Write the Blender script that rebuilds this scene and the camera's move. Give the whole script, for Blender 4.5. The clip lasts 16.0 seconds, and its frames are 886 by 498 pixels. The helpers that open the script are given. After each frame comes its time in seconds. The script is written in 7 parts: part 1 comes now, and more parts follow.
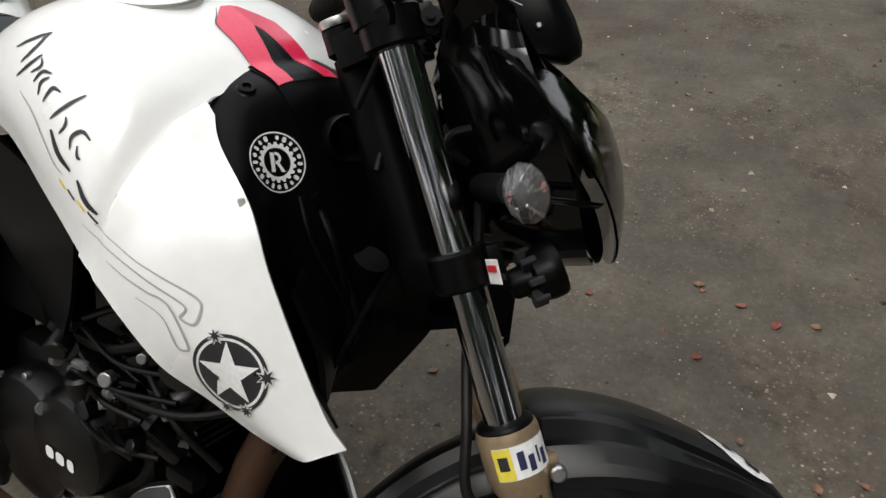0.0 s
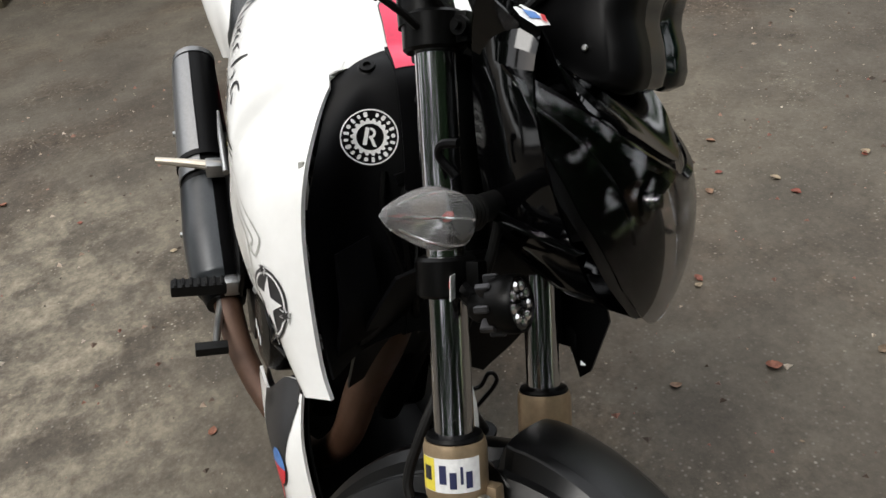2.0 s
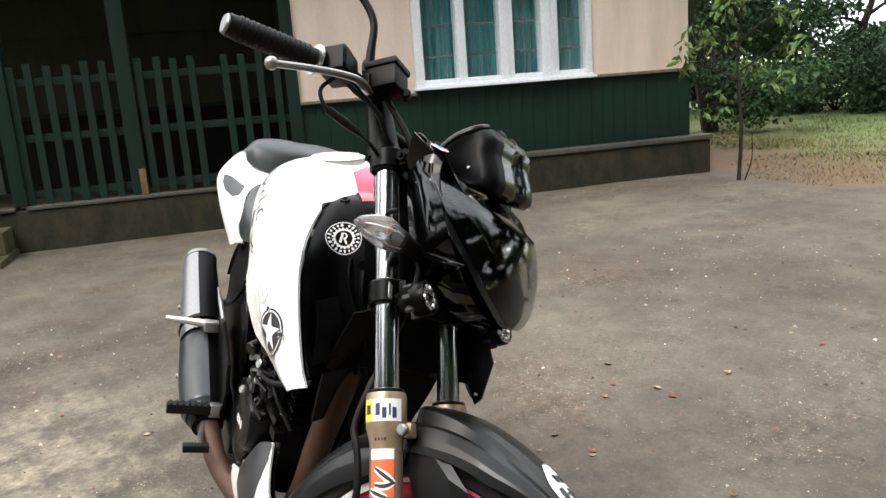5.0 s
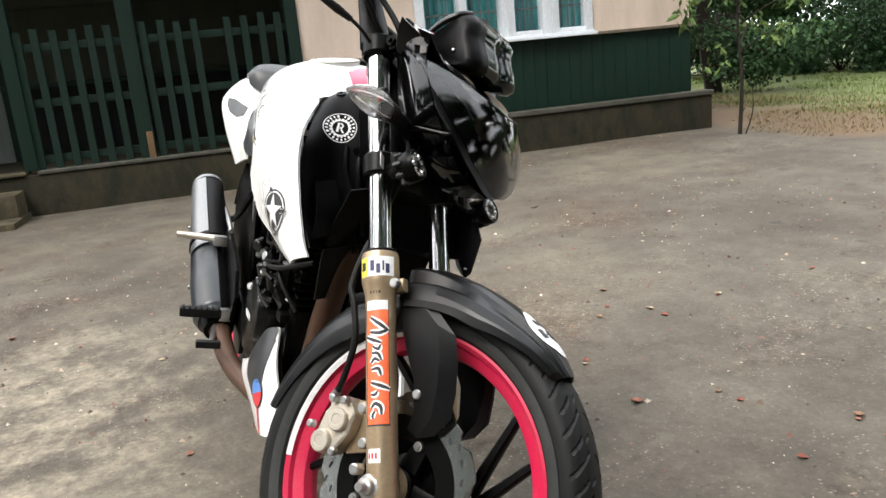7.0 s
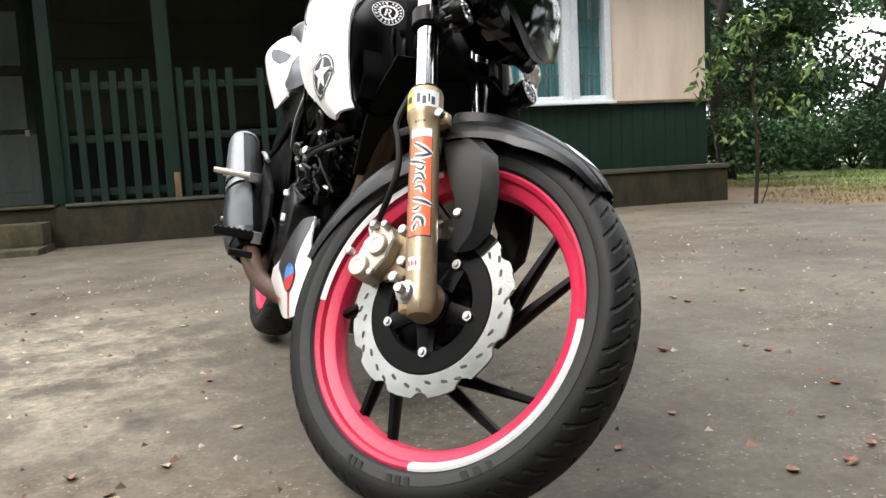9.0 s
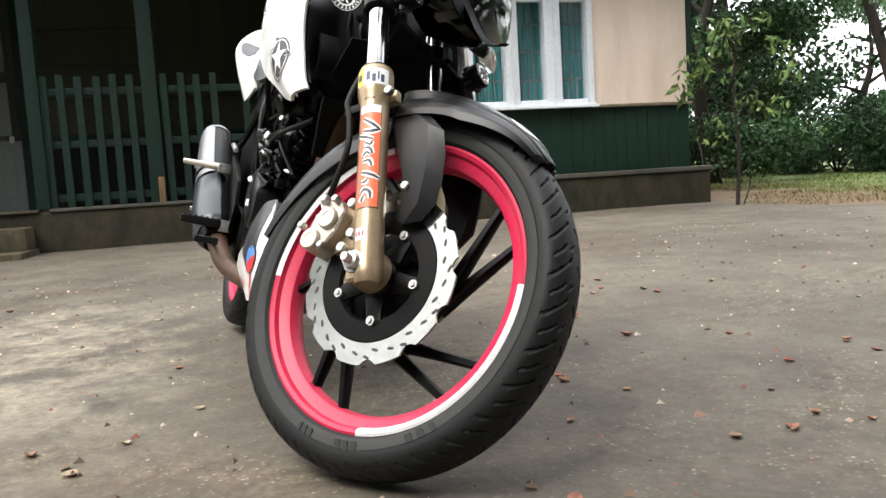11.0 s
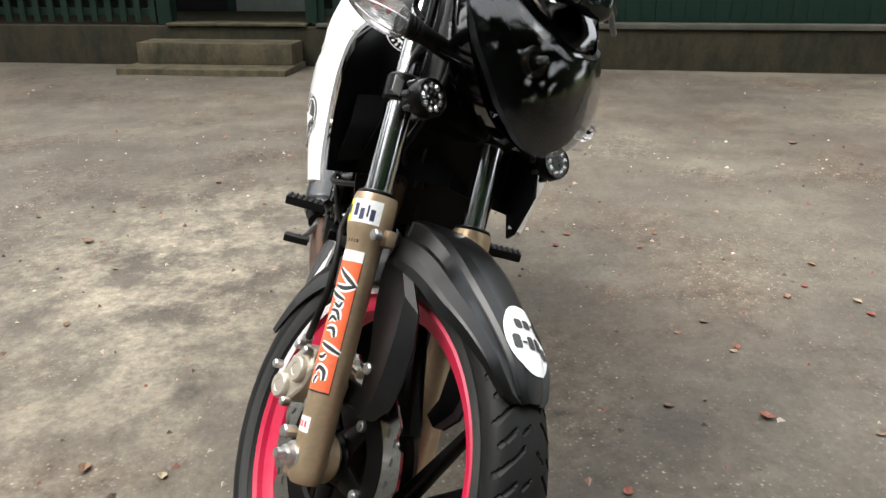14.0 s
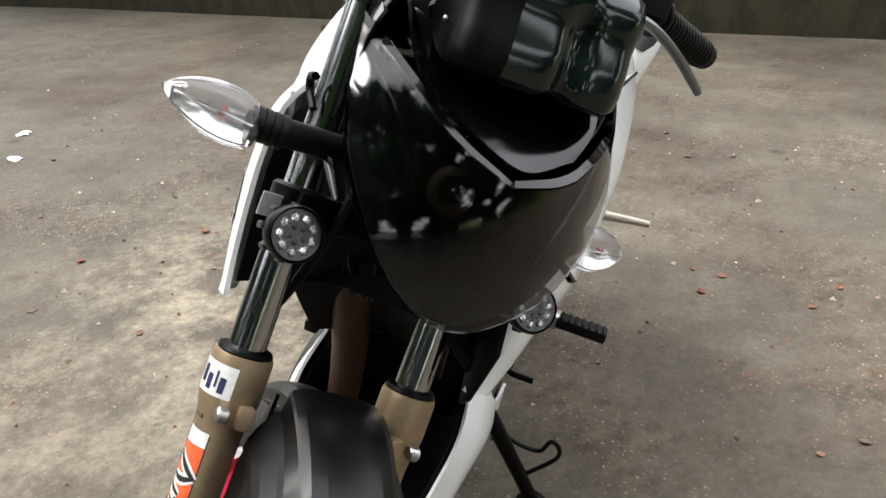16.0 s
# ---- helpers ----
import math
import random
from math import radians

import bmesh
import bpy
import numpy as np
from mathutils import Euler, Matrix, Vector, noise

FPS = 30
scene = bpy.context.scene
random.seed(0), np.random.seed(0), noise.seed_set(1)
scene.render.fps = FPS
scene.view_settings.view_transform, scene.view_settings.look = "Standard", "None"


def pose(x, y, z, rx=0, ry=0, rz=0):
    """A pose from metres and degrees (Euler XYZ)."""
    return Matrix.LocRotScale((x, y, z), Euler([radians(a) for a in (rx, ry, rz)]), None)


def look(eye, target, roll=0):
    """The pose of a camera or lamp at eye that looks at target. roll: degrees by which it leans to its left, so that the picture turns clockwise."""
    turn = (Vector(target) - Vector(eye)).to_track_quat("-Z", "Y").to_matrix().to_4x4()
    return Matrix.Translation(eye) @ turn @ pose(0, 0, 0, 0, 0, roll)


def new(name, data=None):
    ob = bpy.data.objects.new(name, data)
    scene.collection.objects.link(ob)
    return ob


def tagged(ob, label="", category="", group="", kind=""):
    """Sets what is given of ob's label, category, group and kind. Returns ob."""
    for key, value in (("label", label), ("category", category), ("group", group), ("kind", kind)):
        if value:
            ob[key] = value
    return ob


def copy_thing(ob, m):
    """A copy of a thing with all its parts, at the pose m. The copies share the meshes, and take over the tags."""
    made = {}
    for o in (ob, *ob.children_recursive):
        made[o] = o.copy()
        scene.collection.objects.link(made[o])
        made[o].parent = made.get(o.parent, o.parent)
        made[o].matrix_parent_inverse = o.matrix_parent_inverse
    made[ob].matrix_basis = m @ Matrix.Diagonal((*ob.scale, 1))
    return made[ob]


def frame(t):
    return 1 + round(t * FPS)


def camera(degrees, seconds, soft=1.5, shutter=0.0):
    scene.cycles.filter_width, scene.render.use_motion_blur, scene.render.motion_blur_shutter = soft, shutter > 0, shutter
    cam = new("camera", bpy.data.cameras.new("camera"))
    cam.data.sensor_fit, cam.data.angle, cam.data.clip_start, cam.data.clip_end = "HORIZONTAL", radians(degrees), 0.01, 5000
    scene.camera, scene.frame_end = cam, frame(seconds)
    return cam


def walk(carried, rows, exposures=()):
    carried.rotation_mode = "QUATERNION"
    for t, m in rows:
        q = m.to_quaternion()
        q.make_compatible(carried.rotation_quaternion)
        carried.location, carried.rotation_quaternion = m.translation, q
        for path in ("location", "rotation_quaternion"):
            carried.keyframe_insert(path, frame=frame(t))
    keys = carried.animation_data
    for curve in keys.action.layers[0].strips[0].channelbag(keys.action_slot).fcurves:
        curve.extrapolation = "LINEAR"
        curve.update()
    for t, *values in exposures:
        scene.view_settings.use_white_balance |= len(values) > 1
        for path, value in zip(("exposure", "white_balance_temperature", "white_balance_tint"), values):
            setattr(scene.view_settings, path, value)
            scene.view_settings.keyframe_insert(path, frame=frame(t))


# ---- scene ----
cam = camera(58.5, 16.0)
PATH = [
    (0, (0.09, -0.328, 1.148), (-0.854, 1.028, 0.02), -1.8),
    (0.5, (0.136, -0.233, 1.194), (-0.913, 1.015, 0.035), -0.7),
    (1, (0.162, -0.144, 1.178), (-1.105, 0.877, 0.016), -6.7),
    (1.5, (0.204, -0.07, 1.162), (-1.242, 0.721, 0.029), -9.5),
    (2, (0.337, 0.013, 1.159), (-1.27, 0.401, 0.034), -9.5),
    (2.5, (0.405, 0.04, 1.16), (-1.262, 0.484, 0.148), -7.6),
    (3, (0.462, -0.026, 1.135), (-1.288, 0.311, 0.227), -5.1),
    (3.5, (0.569, -0.129, 1.141), (-1.179, 0.421, 0.341), -4.3),
    (4, (0.685, -0.167, 1.142), (-1.138, 0.444, 0.59), -4.2),
    (4.2, (0.736, -0.164, 1.128), (-1.098, 0.459, 0.627), -4.6),
    (6.3, (0.979, -0.191, 0.944), (-0.852, 0.521, 0.569), -3.9),
    (6.5, (0.988, -0.192, 0.934), (-0.854, 0.482, 0.545), -4.5),
    (7, (1.014, -0.202, 0.904), (-0.814, 0.455, 0.43), -5.5),
    (7.5, (1.027, -0.231, 0.826), (-0.793, 0.487, 0.409), -4.8),
    (8, (1.048, -0.27, 0.685), (-0.786, 0.455, 0.347), -3.4),
    (8.5, (1.055, -0.307, 0.574), (-0.817, 0.355, 0.335), -1.6),
    (8.7, (1.064, -0.31, 0.538), (-0.806, 0.36, 0.304), -2.6),
    (10.8, (1.164, -0.288, 0.438), (-0.719, 0.367, 0.281), -3.2),
    (11, (1.137, -0.261, 0.443), (-0.732, 0.424, 0.246), -3.4),
    (11.5, (1.128, -0.168, 0.468), (-0.738, 0.499, 0.196), -6.1),
    (12, (1.173, -0.032, 0.519), (-0.761, 0.268, 0.11), -7.0),
    (12.5, (1.153, 0.042, 0.65), (-0.779, 0.129, 0.139), -4.0),
    (13, (1.033, 0.107, 0.779), (-0.85, 0.171, 0.11), -2.6),
    (13.5, (0.93, 0.164, 0.853), (-0.923, 0.299, 0.112), -1.6),
    (14, (0.848, 0.23, 0.922), (-1.018, 0.175, 0.205), -0.2),
    (14.5, (0.777, 0.357, 0.977), (-1.011, -0.058, 0.183), 2.8),
    (15, (0.689, 0.425, 1.002), (-1.085, -0.088, 0.236), 1.2),
    (15.5, (0.54, 0.47, 0.991), (-1.192, -0.081, 0.154), -1.0),
    (16, (0.39, 0.512, 1.009), (-1.321, -0.1, 0.173), -1.9),
]
EXPOSURES = [(0.0, 0.72), (1.0, 0.70), (2.0, 1.02), (3.0, 1.36), (3.5, 1.48), (4.0, 1.68), (6.5, 1.88), (11.0, 2.0), (16.0, 1.88)]
walk(cam, [(t, look(*row)) for t, *row in PATH], EXPOSURES)


# ---------------------------------------------------------------- world, sun
world = bpy.data.worlds.new("sky")
scene.world = world
world.use_nodes = True
wn = world.node_tree.nodes
wl = world.node_tree.links
bg = wn["Background"]
sky = wn.new("ShaderNodeTexSky")
sky.sky_type = "NISHITA"
sky.sun_disc = False
sky.sun_elevation = radians(58)
sky.sun_rotation = radians(200)
sky.air_density = 1.0
sky.dust_density = 6.0
sky.ozone_density = 1.0
# an overcast sky: most of the blue is veiled by cloud
veil = wn.new("ShaderNodeMix")
veil.data_type = "RGBA"
veil.inputs["Factor"].default_value = 0.8
veil.inputs["B"].default_value = (9.5, 9.7, 9.9, 1)
wl.new(sky.outputs["Color"], veil.inputs["A"])
wl.new(veil.outputs["Result"], bg.inputs["Color"])
bg.inputs["Strength"].default_value = 0.105

sun_data = bpy.data.lights.new("sun", "SUN")
sun_data.energy = 0.9
sun_data.angle = radians(24)
sun_data.color = (1.0, 0.975, 0.93)
sun = new("sun", sun_data)
sun.matrix_world = look((3, -5, 9), (0, 0, 0))


# ---------------------------------------------------------------- materials
def shader(name, base, rough=0.6, metal=0.0, coat=0.0, spec=0.5):
    m = bpy.data.materials.new(name)
    m.use_nodes = True
    b = m.node_tree.nodes["Principled BSDF"]
    b.inputs["Base Color"].default_value = (*base, 1)
    b.inputs["Roughness"].default_value = rough
    b.inputs["Metallic"].default_value = metal
    b.inputs["Coat Weight"].default_value = coat
    b.inputs["Coat Roughness"].default_value = 0.06
    b.inputs["Specular IOR Level"].default_value = spec
    return m, m.node_tree.nodes, m.node_tree.links, b


def noise_node(n, l, scale, detail=5.0, rough=0.6, world_space=True):
    tex = n.new("ShaderNodeTexNoise")
    tex.inputs["Scale"].default_value = scale
    tex.inputs["Detail"].default_value = detail
    tex.inputs["Roughness"].default_value = rough
    if world_space:
        g = n.new("ShaderNodeNewGeometry")
        l.new(g.outputs["Position"], tex.inputs["Vector"])
    else:
        c = n.new("ShaderNodeTexCoord")
        l.new(c.outputs["Object"], tex.inputs["Vector"])
    return tex


def ramp(n, l, source, stops):
    r = n.new("ShaderNodeValToRGB")
    el = r.color_ramp.elements
    while len(el) < len(stops):
        el.new(0.5)
    for e, (p, c) in zip(el, stops):
        e.position = p
        e.color = (*c, 1) if len(c) == 3 else c
    l.new(source, r.inputs["Fac"])
    return r


def bump(n, l, b, source, strength, distance):
    k = n.new("ShaderNodeBump")
    k.inputs["Strength"].default_value = strength
    k.inputs["Distance"].default_value = distance
    l.new(source, k.inputs["Height"])
    if b.inputs["Normal"].is_linked:
        l.new(b.inputs["Normal"].links[0].from_socket, k.inputs["Normal"])
    l.new(k.outputs["Normal"], b.inputs["Normal"])
    return k


def mixc(n, l, fac, a, b_, mode="MIX"):
    x = n.new("ShaderNodeMix")
    x.data_type = "RGBA"
    x.blend_type = mode
    for key, value in (("Factor", fac), ("A", a), ("B", b_)):
        if isinstance(value, (int, float)):
            x.inputs[key].default_value = value
        elif isinstance(value, tuple):
            x.inputs[key].default_value = (*value, 1)
        else:
            l.new(value, x.inputs[key])
    return x.outputs["Result"]


def worn(name, base, rough=0.5, metal=0.0, coat=0.0, dust=0.12, dust_colour=(0.3, 0.26, 0.21), scale=22.0, grain=0.0, local=True, spec=0.5, fleck=0.1):
    """A paint, plastic or metal with two scales of dirt: broad dust and fine grain."""
    m, n, l, b = shader(name, base, rough, metal, coat, spec)
    t1 = noise_node(n, l, scale, 6, 0.65, not local)
    t2 = noise_node(n, l, scale * 9, 3, 0.6, not local)
    r1 = ramp(n, l, t1.outputs["Fac"], [(0.38, (0, 0, 0)), (0.72, (dust, dust, dust))])
    fine = ramp(n, l, t2.outputs["Fac"], [(0.3, (1 - fleck, 1 - fleck, 1 - fleck)), (0.7, (1 + fleck * 0.7, 1 + fleck * 0.7, 1 + fleck * 0.7))])
    c = mixc(n, l, 1.0, tuple(base), fine.outputs["Color"], "MULTIPLY")
    c = mixc(n, l, r1.outputs["Color"], c, tuple(dust_colour))
    l.new(c, b.inputs["Base Color"])
    rr = n.new("ShaderNodeMath")
    rr.operation = "MULTIPLY_ADD"
    l.new(r1.outputs["Color"], rr.inputs[0])
    rr.inputs[1].default_value = 0.9
    rr.inputs[2].default_value = rough
    l.new(rr.outputs["Value"], b.inputs["Roughness"])
    if grain:
        t3 = noise_node(n, l, scale * 40, 2, 0.5, not local)
        bump(n, l, b, t3.outputs["Fac"], grain, 0.001)
    return m


WHITE = worn("white_paint", (0.86, 0.86, 0.84), 0.26, coat=0.5, dust=0.02, scale=7, fleck=0.02)
RED = worn("red_paint", (0.76, 0.014, 0.080), 0.32, coat=0.3, dust=0.03)
RED_RIM = worn("red_rim_paint", (0.55, 0.007, 0.056), 0.46, dust=0.08)
TAPE = worn("white_reflective_tape", (0.82, 0.8, 0.8), 0.4, dust=0.12)
MATT = worn("black_matt_plastic", (0.0016, 0.0016, 0.0018), 0.40, dust=0.008, grain=0.1, dust_colour=(0.10, 0.095, 0.09), spec=0.11)
PANEL = worn("black_satin_panel", (0.0014, 0.0014, 0.0017), 0.36, dust=0.006, grain=0.06, dust_colour=(0.10, 0.095, 0.09), spec=0.12)
GLOSS = worn("black_gloss_paint", (0.001, 0.001, 0.0012), 0.09, dust=0.005, dust_colour=(0.10, 0.095, 0.09), spec=0.42)
RUBBER = worn("tyre_rubber", (0.006, 0.0062, 0.0062), 0.5, spec=0.22, dust=0.08, dust_colour=(0.05, 0.048, 0.045), scale=9, grain=0.25)
SIDEWALL = worn("dusty_sidewall_rubber", (0.026, 0.027, 0.026), 0.6, dust=0.3, dust_colour=(0.075, 0.074, 0.07), scale=14, grain=0.2, spec=0.3)
SOFT_RUBBER = worn("grip_rubber", (0.003, 0.003, 0.003), 0.5, dust=0.015, spec=0.2)
SEAT_VINYL = worn("seat_vinyl", (0.012, 0.0145, 0.0155), 0.36, dust=0.015, grain=0.35, dust_colour=(0.15, 0.15, 0.15), spec=0.5)
CHROME = worn("chrome_tube", (0.46, 0.46, 0.47), 0.13, metal=1.0, dust=0.02, scale=12, fleck=0.01)
STEEL = worn("brushed_steel", (0.52, 0.52, 0.51), 0.33, metal=1.0, dust=0.10, scale=35)
DISC = worn("disc_steel", (0.39, 0.39, 0.37), 0.19, metal=1.0, dust=0.05, scale=26)
ALU = worn("cast_aluminium", (0.56, 0.51, 0.43), 0.40, metal=0.7, dust=0.15, scale=30, grain=0.2)
LEVER = worn("grey_lever_alloy", (0.34, 0.33, 0.32), 0.36, metal=0.8, dust=0.08, scale=30)
BRONZE = worn("bronze_fork_paint", (0.38, 0.28, 0.175), 0.34, metal=0.6, dust=0.10, scale=20)
SHIELD_DARK = worn("dark_elbow_shield", (0.028, 0.032, 0.036), 0.30, metal=0.3, dust=0.06, dust_colour=(0.2, 0.19, 0.18))
BLACKMETAL = worn("black_metal", (0.0014, 0.0014, 0.0014), 0.34, dust=0.012, dust_colour=(0.10, 0.09, 0.075), grain=0.1, spec=0.13)
ENGINE = worn("black_engine_casting", (0.0022, 0.0022, 0.0021), 0.20, dust=0.006, dust_colour=(0.10, 0.09, 0.08), grain=0.4, spec=0.32)
SHIELD = worn("grey_heat_shield", (0.21, 0.215, 0.22), 0.30, metal=0.6, dust=0.08, dust_colour=(0.26, 0.25, 0.24))
PIPE = worn("rust_brown_pipe", (0.068, 0.032, 0.018), 0.42, metal=0.35, dust=0.3, scale=18, dust_colour=(0.16, 0.10, 0.065))
ORANGE = worn("orange_sticker", (0.78, 0.13, 0.04), 0.42, dust=0.08)
YELLOW = worn("yellow_sticker", (0.74, 0.62, 0.06), 0.42, dust=0.06)
PAPER = worn("white_sticker", (0.80, 0.80, 0.79), 0.42, dust=0.05)
INK = worn("black_ink", (0.02, 0.02, 0.022), 0.45, dust=0.03)
BLUEINK = worn("dark_blue_ink", (0.02, 0.025, 0.08), 0.45, dust=0.03)
REDINK = worn("red_ink", (0.6, 0.03, 0.04), 0.45, dust=0.04)
BLUE = worn("blue_sticker", (0.08, 0.22, 0.55), 0.4, dust=0.05)
GREY_LINE = worn("grey_pinstripe", (0.40, 0.40, 0.37), 0.45, dust=0.05)
SILVER_INK = worn("silver_print", (0.55, 0.55, 0.54), 0.4, dust=0.04)
TYRE_PRINT = worn("raised_tyre_letters", (0.003, 0.003, 0.003), 0.5, dust=0.03, dust_colour=(0.06, 0.06, 0.06))
BULB_ORANGE = worn("pink_red_bulb", (0.42, 0.10, 0.09), 0.2, dust=0.02)


def glass(name, tint, rough=0.03, ior=1.45, alpha=1.0):
    m, n, l, b = shader(name, tint, rough)
    b.inputs["Transmission Weight"].default_value = 1.0
    b.inputs["IOR"].default_value = ior
    return m


SMOKE = glass("clear_lamp_lens", (0.40, 0.40, 0.405), 0.045)
BOWL = worn("dark_lamp_bowl", (0.0025, 0.0027, 0.003), 0.38, dust=0.01, spec=0.25)
CLEAR = glass("clear_indicator_lens", (0.97, 0.96, 0.96), 0.05, 1.35)
CLEAR.node_tree.nodes["Principled BSDF"].inputs["Transmission Weight"].default_value = 0.90
GUARD_BLACK = worn("satin_black_mudguard", (0.0018, 0.0018, 0.0020), 0.33, dust=0.008, grain=0.05, dust_colour=(0.10, 0.095, 0.09), spec=0.36)
SILVER = worn("silvered_plastic", (0.86, 0.84, 0.84), 0.16, metal=0.9, dust=0.03)
POD_GLASS = worn("smoked_green_visor", (0.004, 0.0085, 0.008), 0.12, dust=0.015, dust_colour=(0.10, 0.14, 0.13), spec=0.55)
HOSE = worn("black_hose_rubber", (0.0015, 0.0015, 0.0015), 0.3, dust=0.004, spec=0.16)
FLAP_BLACK = worn("satin_black_flap", (0.0015, 0.0015, 0.0017), 0.33, dust=0.012, grain=0.05, dust_colour=(0.10, 0.095, 0.09), spec=0.3)


def ground_material():
    m, n, l, b = shader("worn_asphalt", (0.1, 0.085, 0.07), 0.78, spec=0.3)
    big = noise_node(n, l, 0.55, 6, 0.62)
    mid = noise_node(n, l, 3.2, 7, 0.68)
    fine = noise_node(n, l, 60, 4, 0.7)
    grit = noise_node(n, l, 340, 2, 0.6)
    c1 = ramp(n, l, mid.outputs["Fac"], [(0.26, (0.066, 0.0565, 0.047)), (0.5, (0.109, 0.094, 0.077)), (0.76, (0.158, 0.140, 0.117))])
    c2 = ramp(n, l, big.outputs["Fac"], [(0.34, (0.66, 0.62, 0.60)), (0.50, (1.0, 0.985, 0.96)), (0.66, (1.28, 1.25, 1.18))])
    c = mixc(n, l, 1.0, c1.outputs["Color"], c2.outputs["Color"], "MULTIPLY")
    # patches where the binder has worn off and pale chippings show
    rub = noise_node(n, l, 1.7, 9, 0.72)
    bare = ramp(n, l, rub.outputs["Fac"], [(0.47, (0, 0, 0)), (0.60, (1, 1, 1))])
    cell = n.new("ShaderNodeTexVoronoi")
    cell.inputs["Scale"].default_value = 85
    gpos = n.new("ShaderNodeNewGeometry")
    l.new(gpos.outputs["Position"], cell.inputs["Vector"])
    dot = ramp(n, l, cell.outputs["Distance"], [(0.16, (1, 1, 1)), (0.34, (0, 0, 0))])
    pick = n.new("ShaderNodeSeparateColor")
    l.new(cell.outputs["Color"], pick.inputs["Color"])
    rare = ramp(n, l, pick.outputs["Red"], [(0.40, (0, 0, 0)), (0.9, (1, 1, 1))])
    flecks = mixc(n, l, 1.0, dot.outputs["Color"], rare.outputs["Color"], "MULTIPLY")
    some = mixc(n, l, 1.0, bare.outputs["Color"], (0.2, 0.2, 0.2), "LIGHTEN")
    flecks = mixc(n, l, 1.0, flecks, some, "MULTIPLY")
    c = mixc(n, l, flecks, c, (0.37, 0.34, 0.30))
    # rough, blotched texture inside those patches
    blot = noise_node(n, l, 26, 6, 0.75)
    blotc = ramp(n, l, blot.outputs["Fac"], [(0.34, (0.60, 0.56, 0.53)), (0.5, (1.0, 0.99, 0.97)), (0.66, (1.45, 1.42, 1.35))])
    rough_patch = mixc(n, l, 1.0, c, blotc.outputs["Color"], "MULTIPLY")
    c = mixc(n, l, bare.outputs["Color"], c, rough_patch)
    # broad reddish damp stains
    damp = noise_node(n, l, 0.85, 7, 0.66)
    stained = ramp(n, l, damp.outputs["Fac"], [(0.50, (1, 1, 1)), (0.64, (0.80, 0.72, 0.68))])
    c = mixc(n, l, 1.0, c, stained.outputs["Color"], "MULTIPLY")
    # crumbled pale crust
    crust = noise_node(n, l, 7.5, 9, 0.78)
    crusty = ramp(n, l, crust.outputs["Fac"], [(0.60, (0, 0, 0)), (0.68, (0.55, 0.55, 0.55))])
    c = mixc(n, l, mixc(n, l, 1.0, crusty.outputs["Color"], bare.outputs["Color"], "MULTIPLY"), c, (0.27, 0.24, 0.20))
    # dark oil spots
    oil = n.new("ShaderNodeTexVoronoi")
    oil.inputs["Scale"].default_value = 3.1
    l.new(gpos.outputs["Position"], oil.inputs["Vector"])
    oily = ramp(n, l, oil.outputs["Distance"], [(0.06, (0.5, 0.5, 0.5)), (0.13, (0, 0, 0))])
    c = mixc(n, l, oily.outputs["Color"], c, (0.03, 0.025, 0.021))
    # pale dusty sand in shallow patches beside the machine
    geo = n.new("ShaderNodeNewGeometry")
    sep = n.new("ShaderNodeSeparateXYZ")
    l.new(geo.outputs["Position"], sep.inputs["Vector"])
    dist = n.new("ShaderNodeVectorMath")
    dist.operation = "DISTANCE"
    stretch = n.new("ShaderNodeVectorMath")
    stretch.operation = "MULTIPLY"
    stretch.inputs[1].default_value = (0.8, 1.5, 1.0)
    l.new(geo.outputs["Position"], stretch.inputs[0])
    l.new(stretch.outputs["Vector"], dist.inputs[0])
    dist.inputs[1].default_value = (-1.08, -1.02, 0)
    near = n.new("ShaderNodeMapRange")
    near.inputs["From Min"].default_value = 0.2
    near.inputs["From Max"].default_value = 1.15
    near.inputs["To Min"].default_value = 1.0
    near.inputs["To Max"].default_value = 0.0
    l.new(dist.outputs["Value"], near.inputs["Value"])
    sand_noise = noise_node(n, l, 4.5, 8, 0.7)
    sand = ramp(n, l, sand_noise.outputs["Fac"], [(0.43, (0, 0, 0)), (0.57, (1, 1, 1))])
    sm = n.new("ShaderNodeMath")
    sm.operation = "MULTIPLY"
    l.new(near.outputs["Result"], sm.inputs[0])
    l.new(sand.outputs["Color"], sm.inputs[1])
    c = mixc(n, l, sm.outputs["Value"], c, mixc(n, l, 1.0, blotc.outputs["Color"], (0.25, 0.218, 0.173), "MULTIPLY"))
    g2 = ramp(n, l, fine.outputs["Fac"], [(0.28, (0.80, 0.79, 0.78)), (0.72, (1.18, 1.18, 1.17))])
    c = mixc(n, l, 1.0, c, g2.outputs["Color"], "MULTIPLY")
    spots = ramp(n, l, grit.outputs["Fac"], [(0.66, (0, 0, 0)), (0.74, (0.45, 0.45, 0.45))])
    c = mixc(n, l, spots.outputs["Color"], c, (0.24, 0.21, 0.17))
    # lawn beyond the yard's edge
    edge = n.new("ShaderNodeMath")
    edge.operation = "MULTIPLY_ADD"
    l.new(sep.outputs["X"], edge.inputs[0])
    edge.inputs[1].default_value = 0.0
    l.new(sep.outputs["Y"], edge.inputs[2])
    wob = n.new("ShaderNodeMath")
    wob.operation = "MULTIPLY_ADD"
    wn_ = noise_node(n, l, 1.6, 5, 0.7)
    l.new(wn_.outputs["Fac"], wob.inputs[0])
    wob.inputs[1].default_value = 1.0
    l.new(edge.outputs["Value"], wob.inputs[2])
    is_lawn = n.new("ShaderNodeMapRange")
    is_lawn.inputs["From Min"].default_value = 5.35
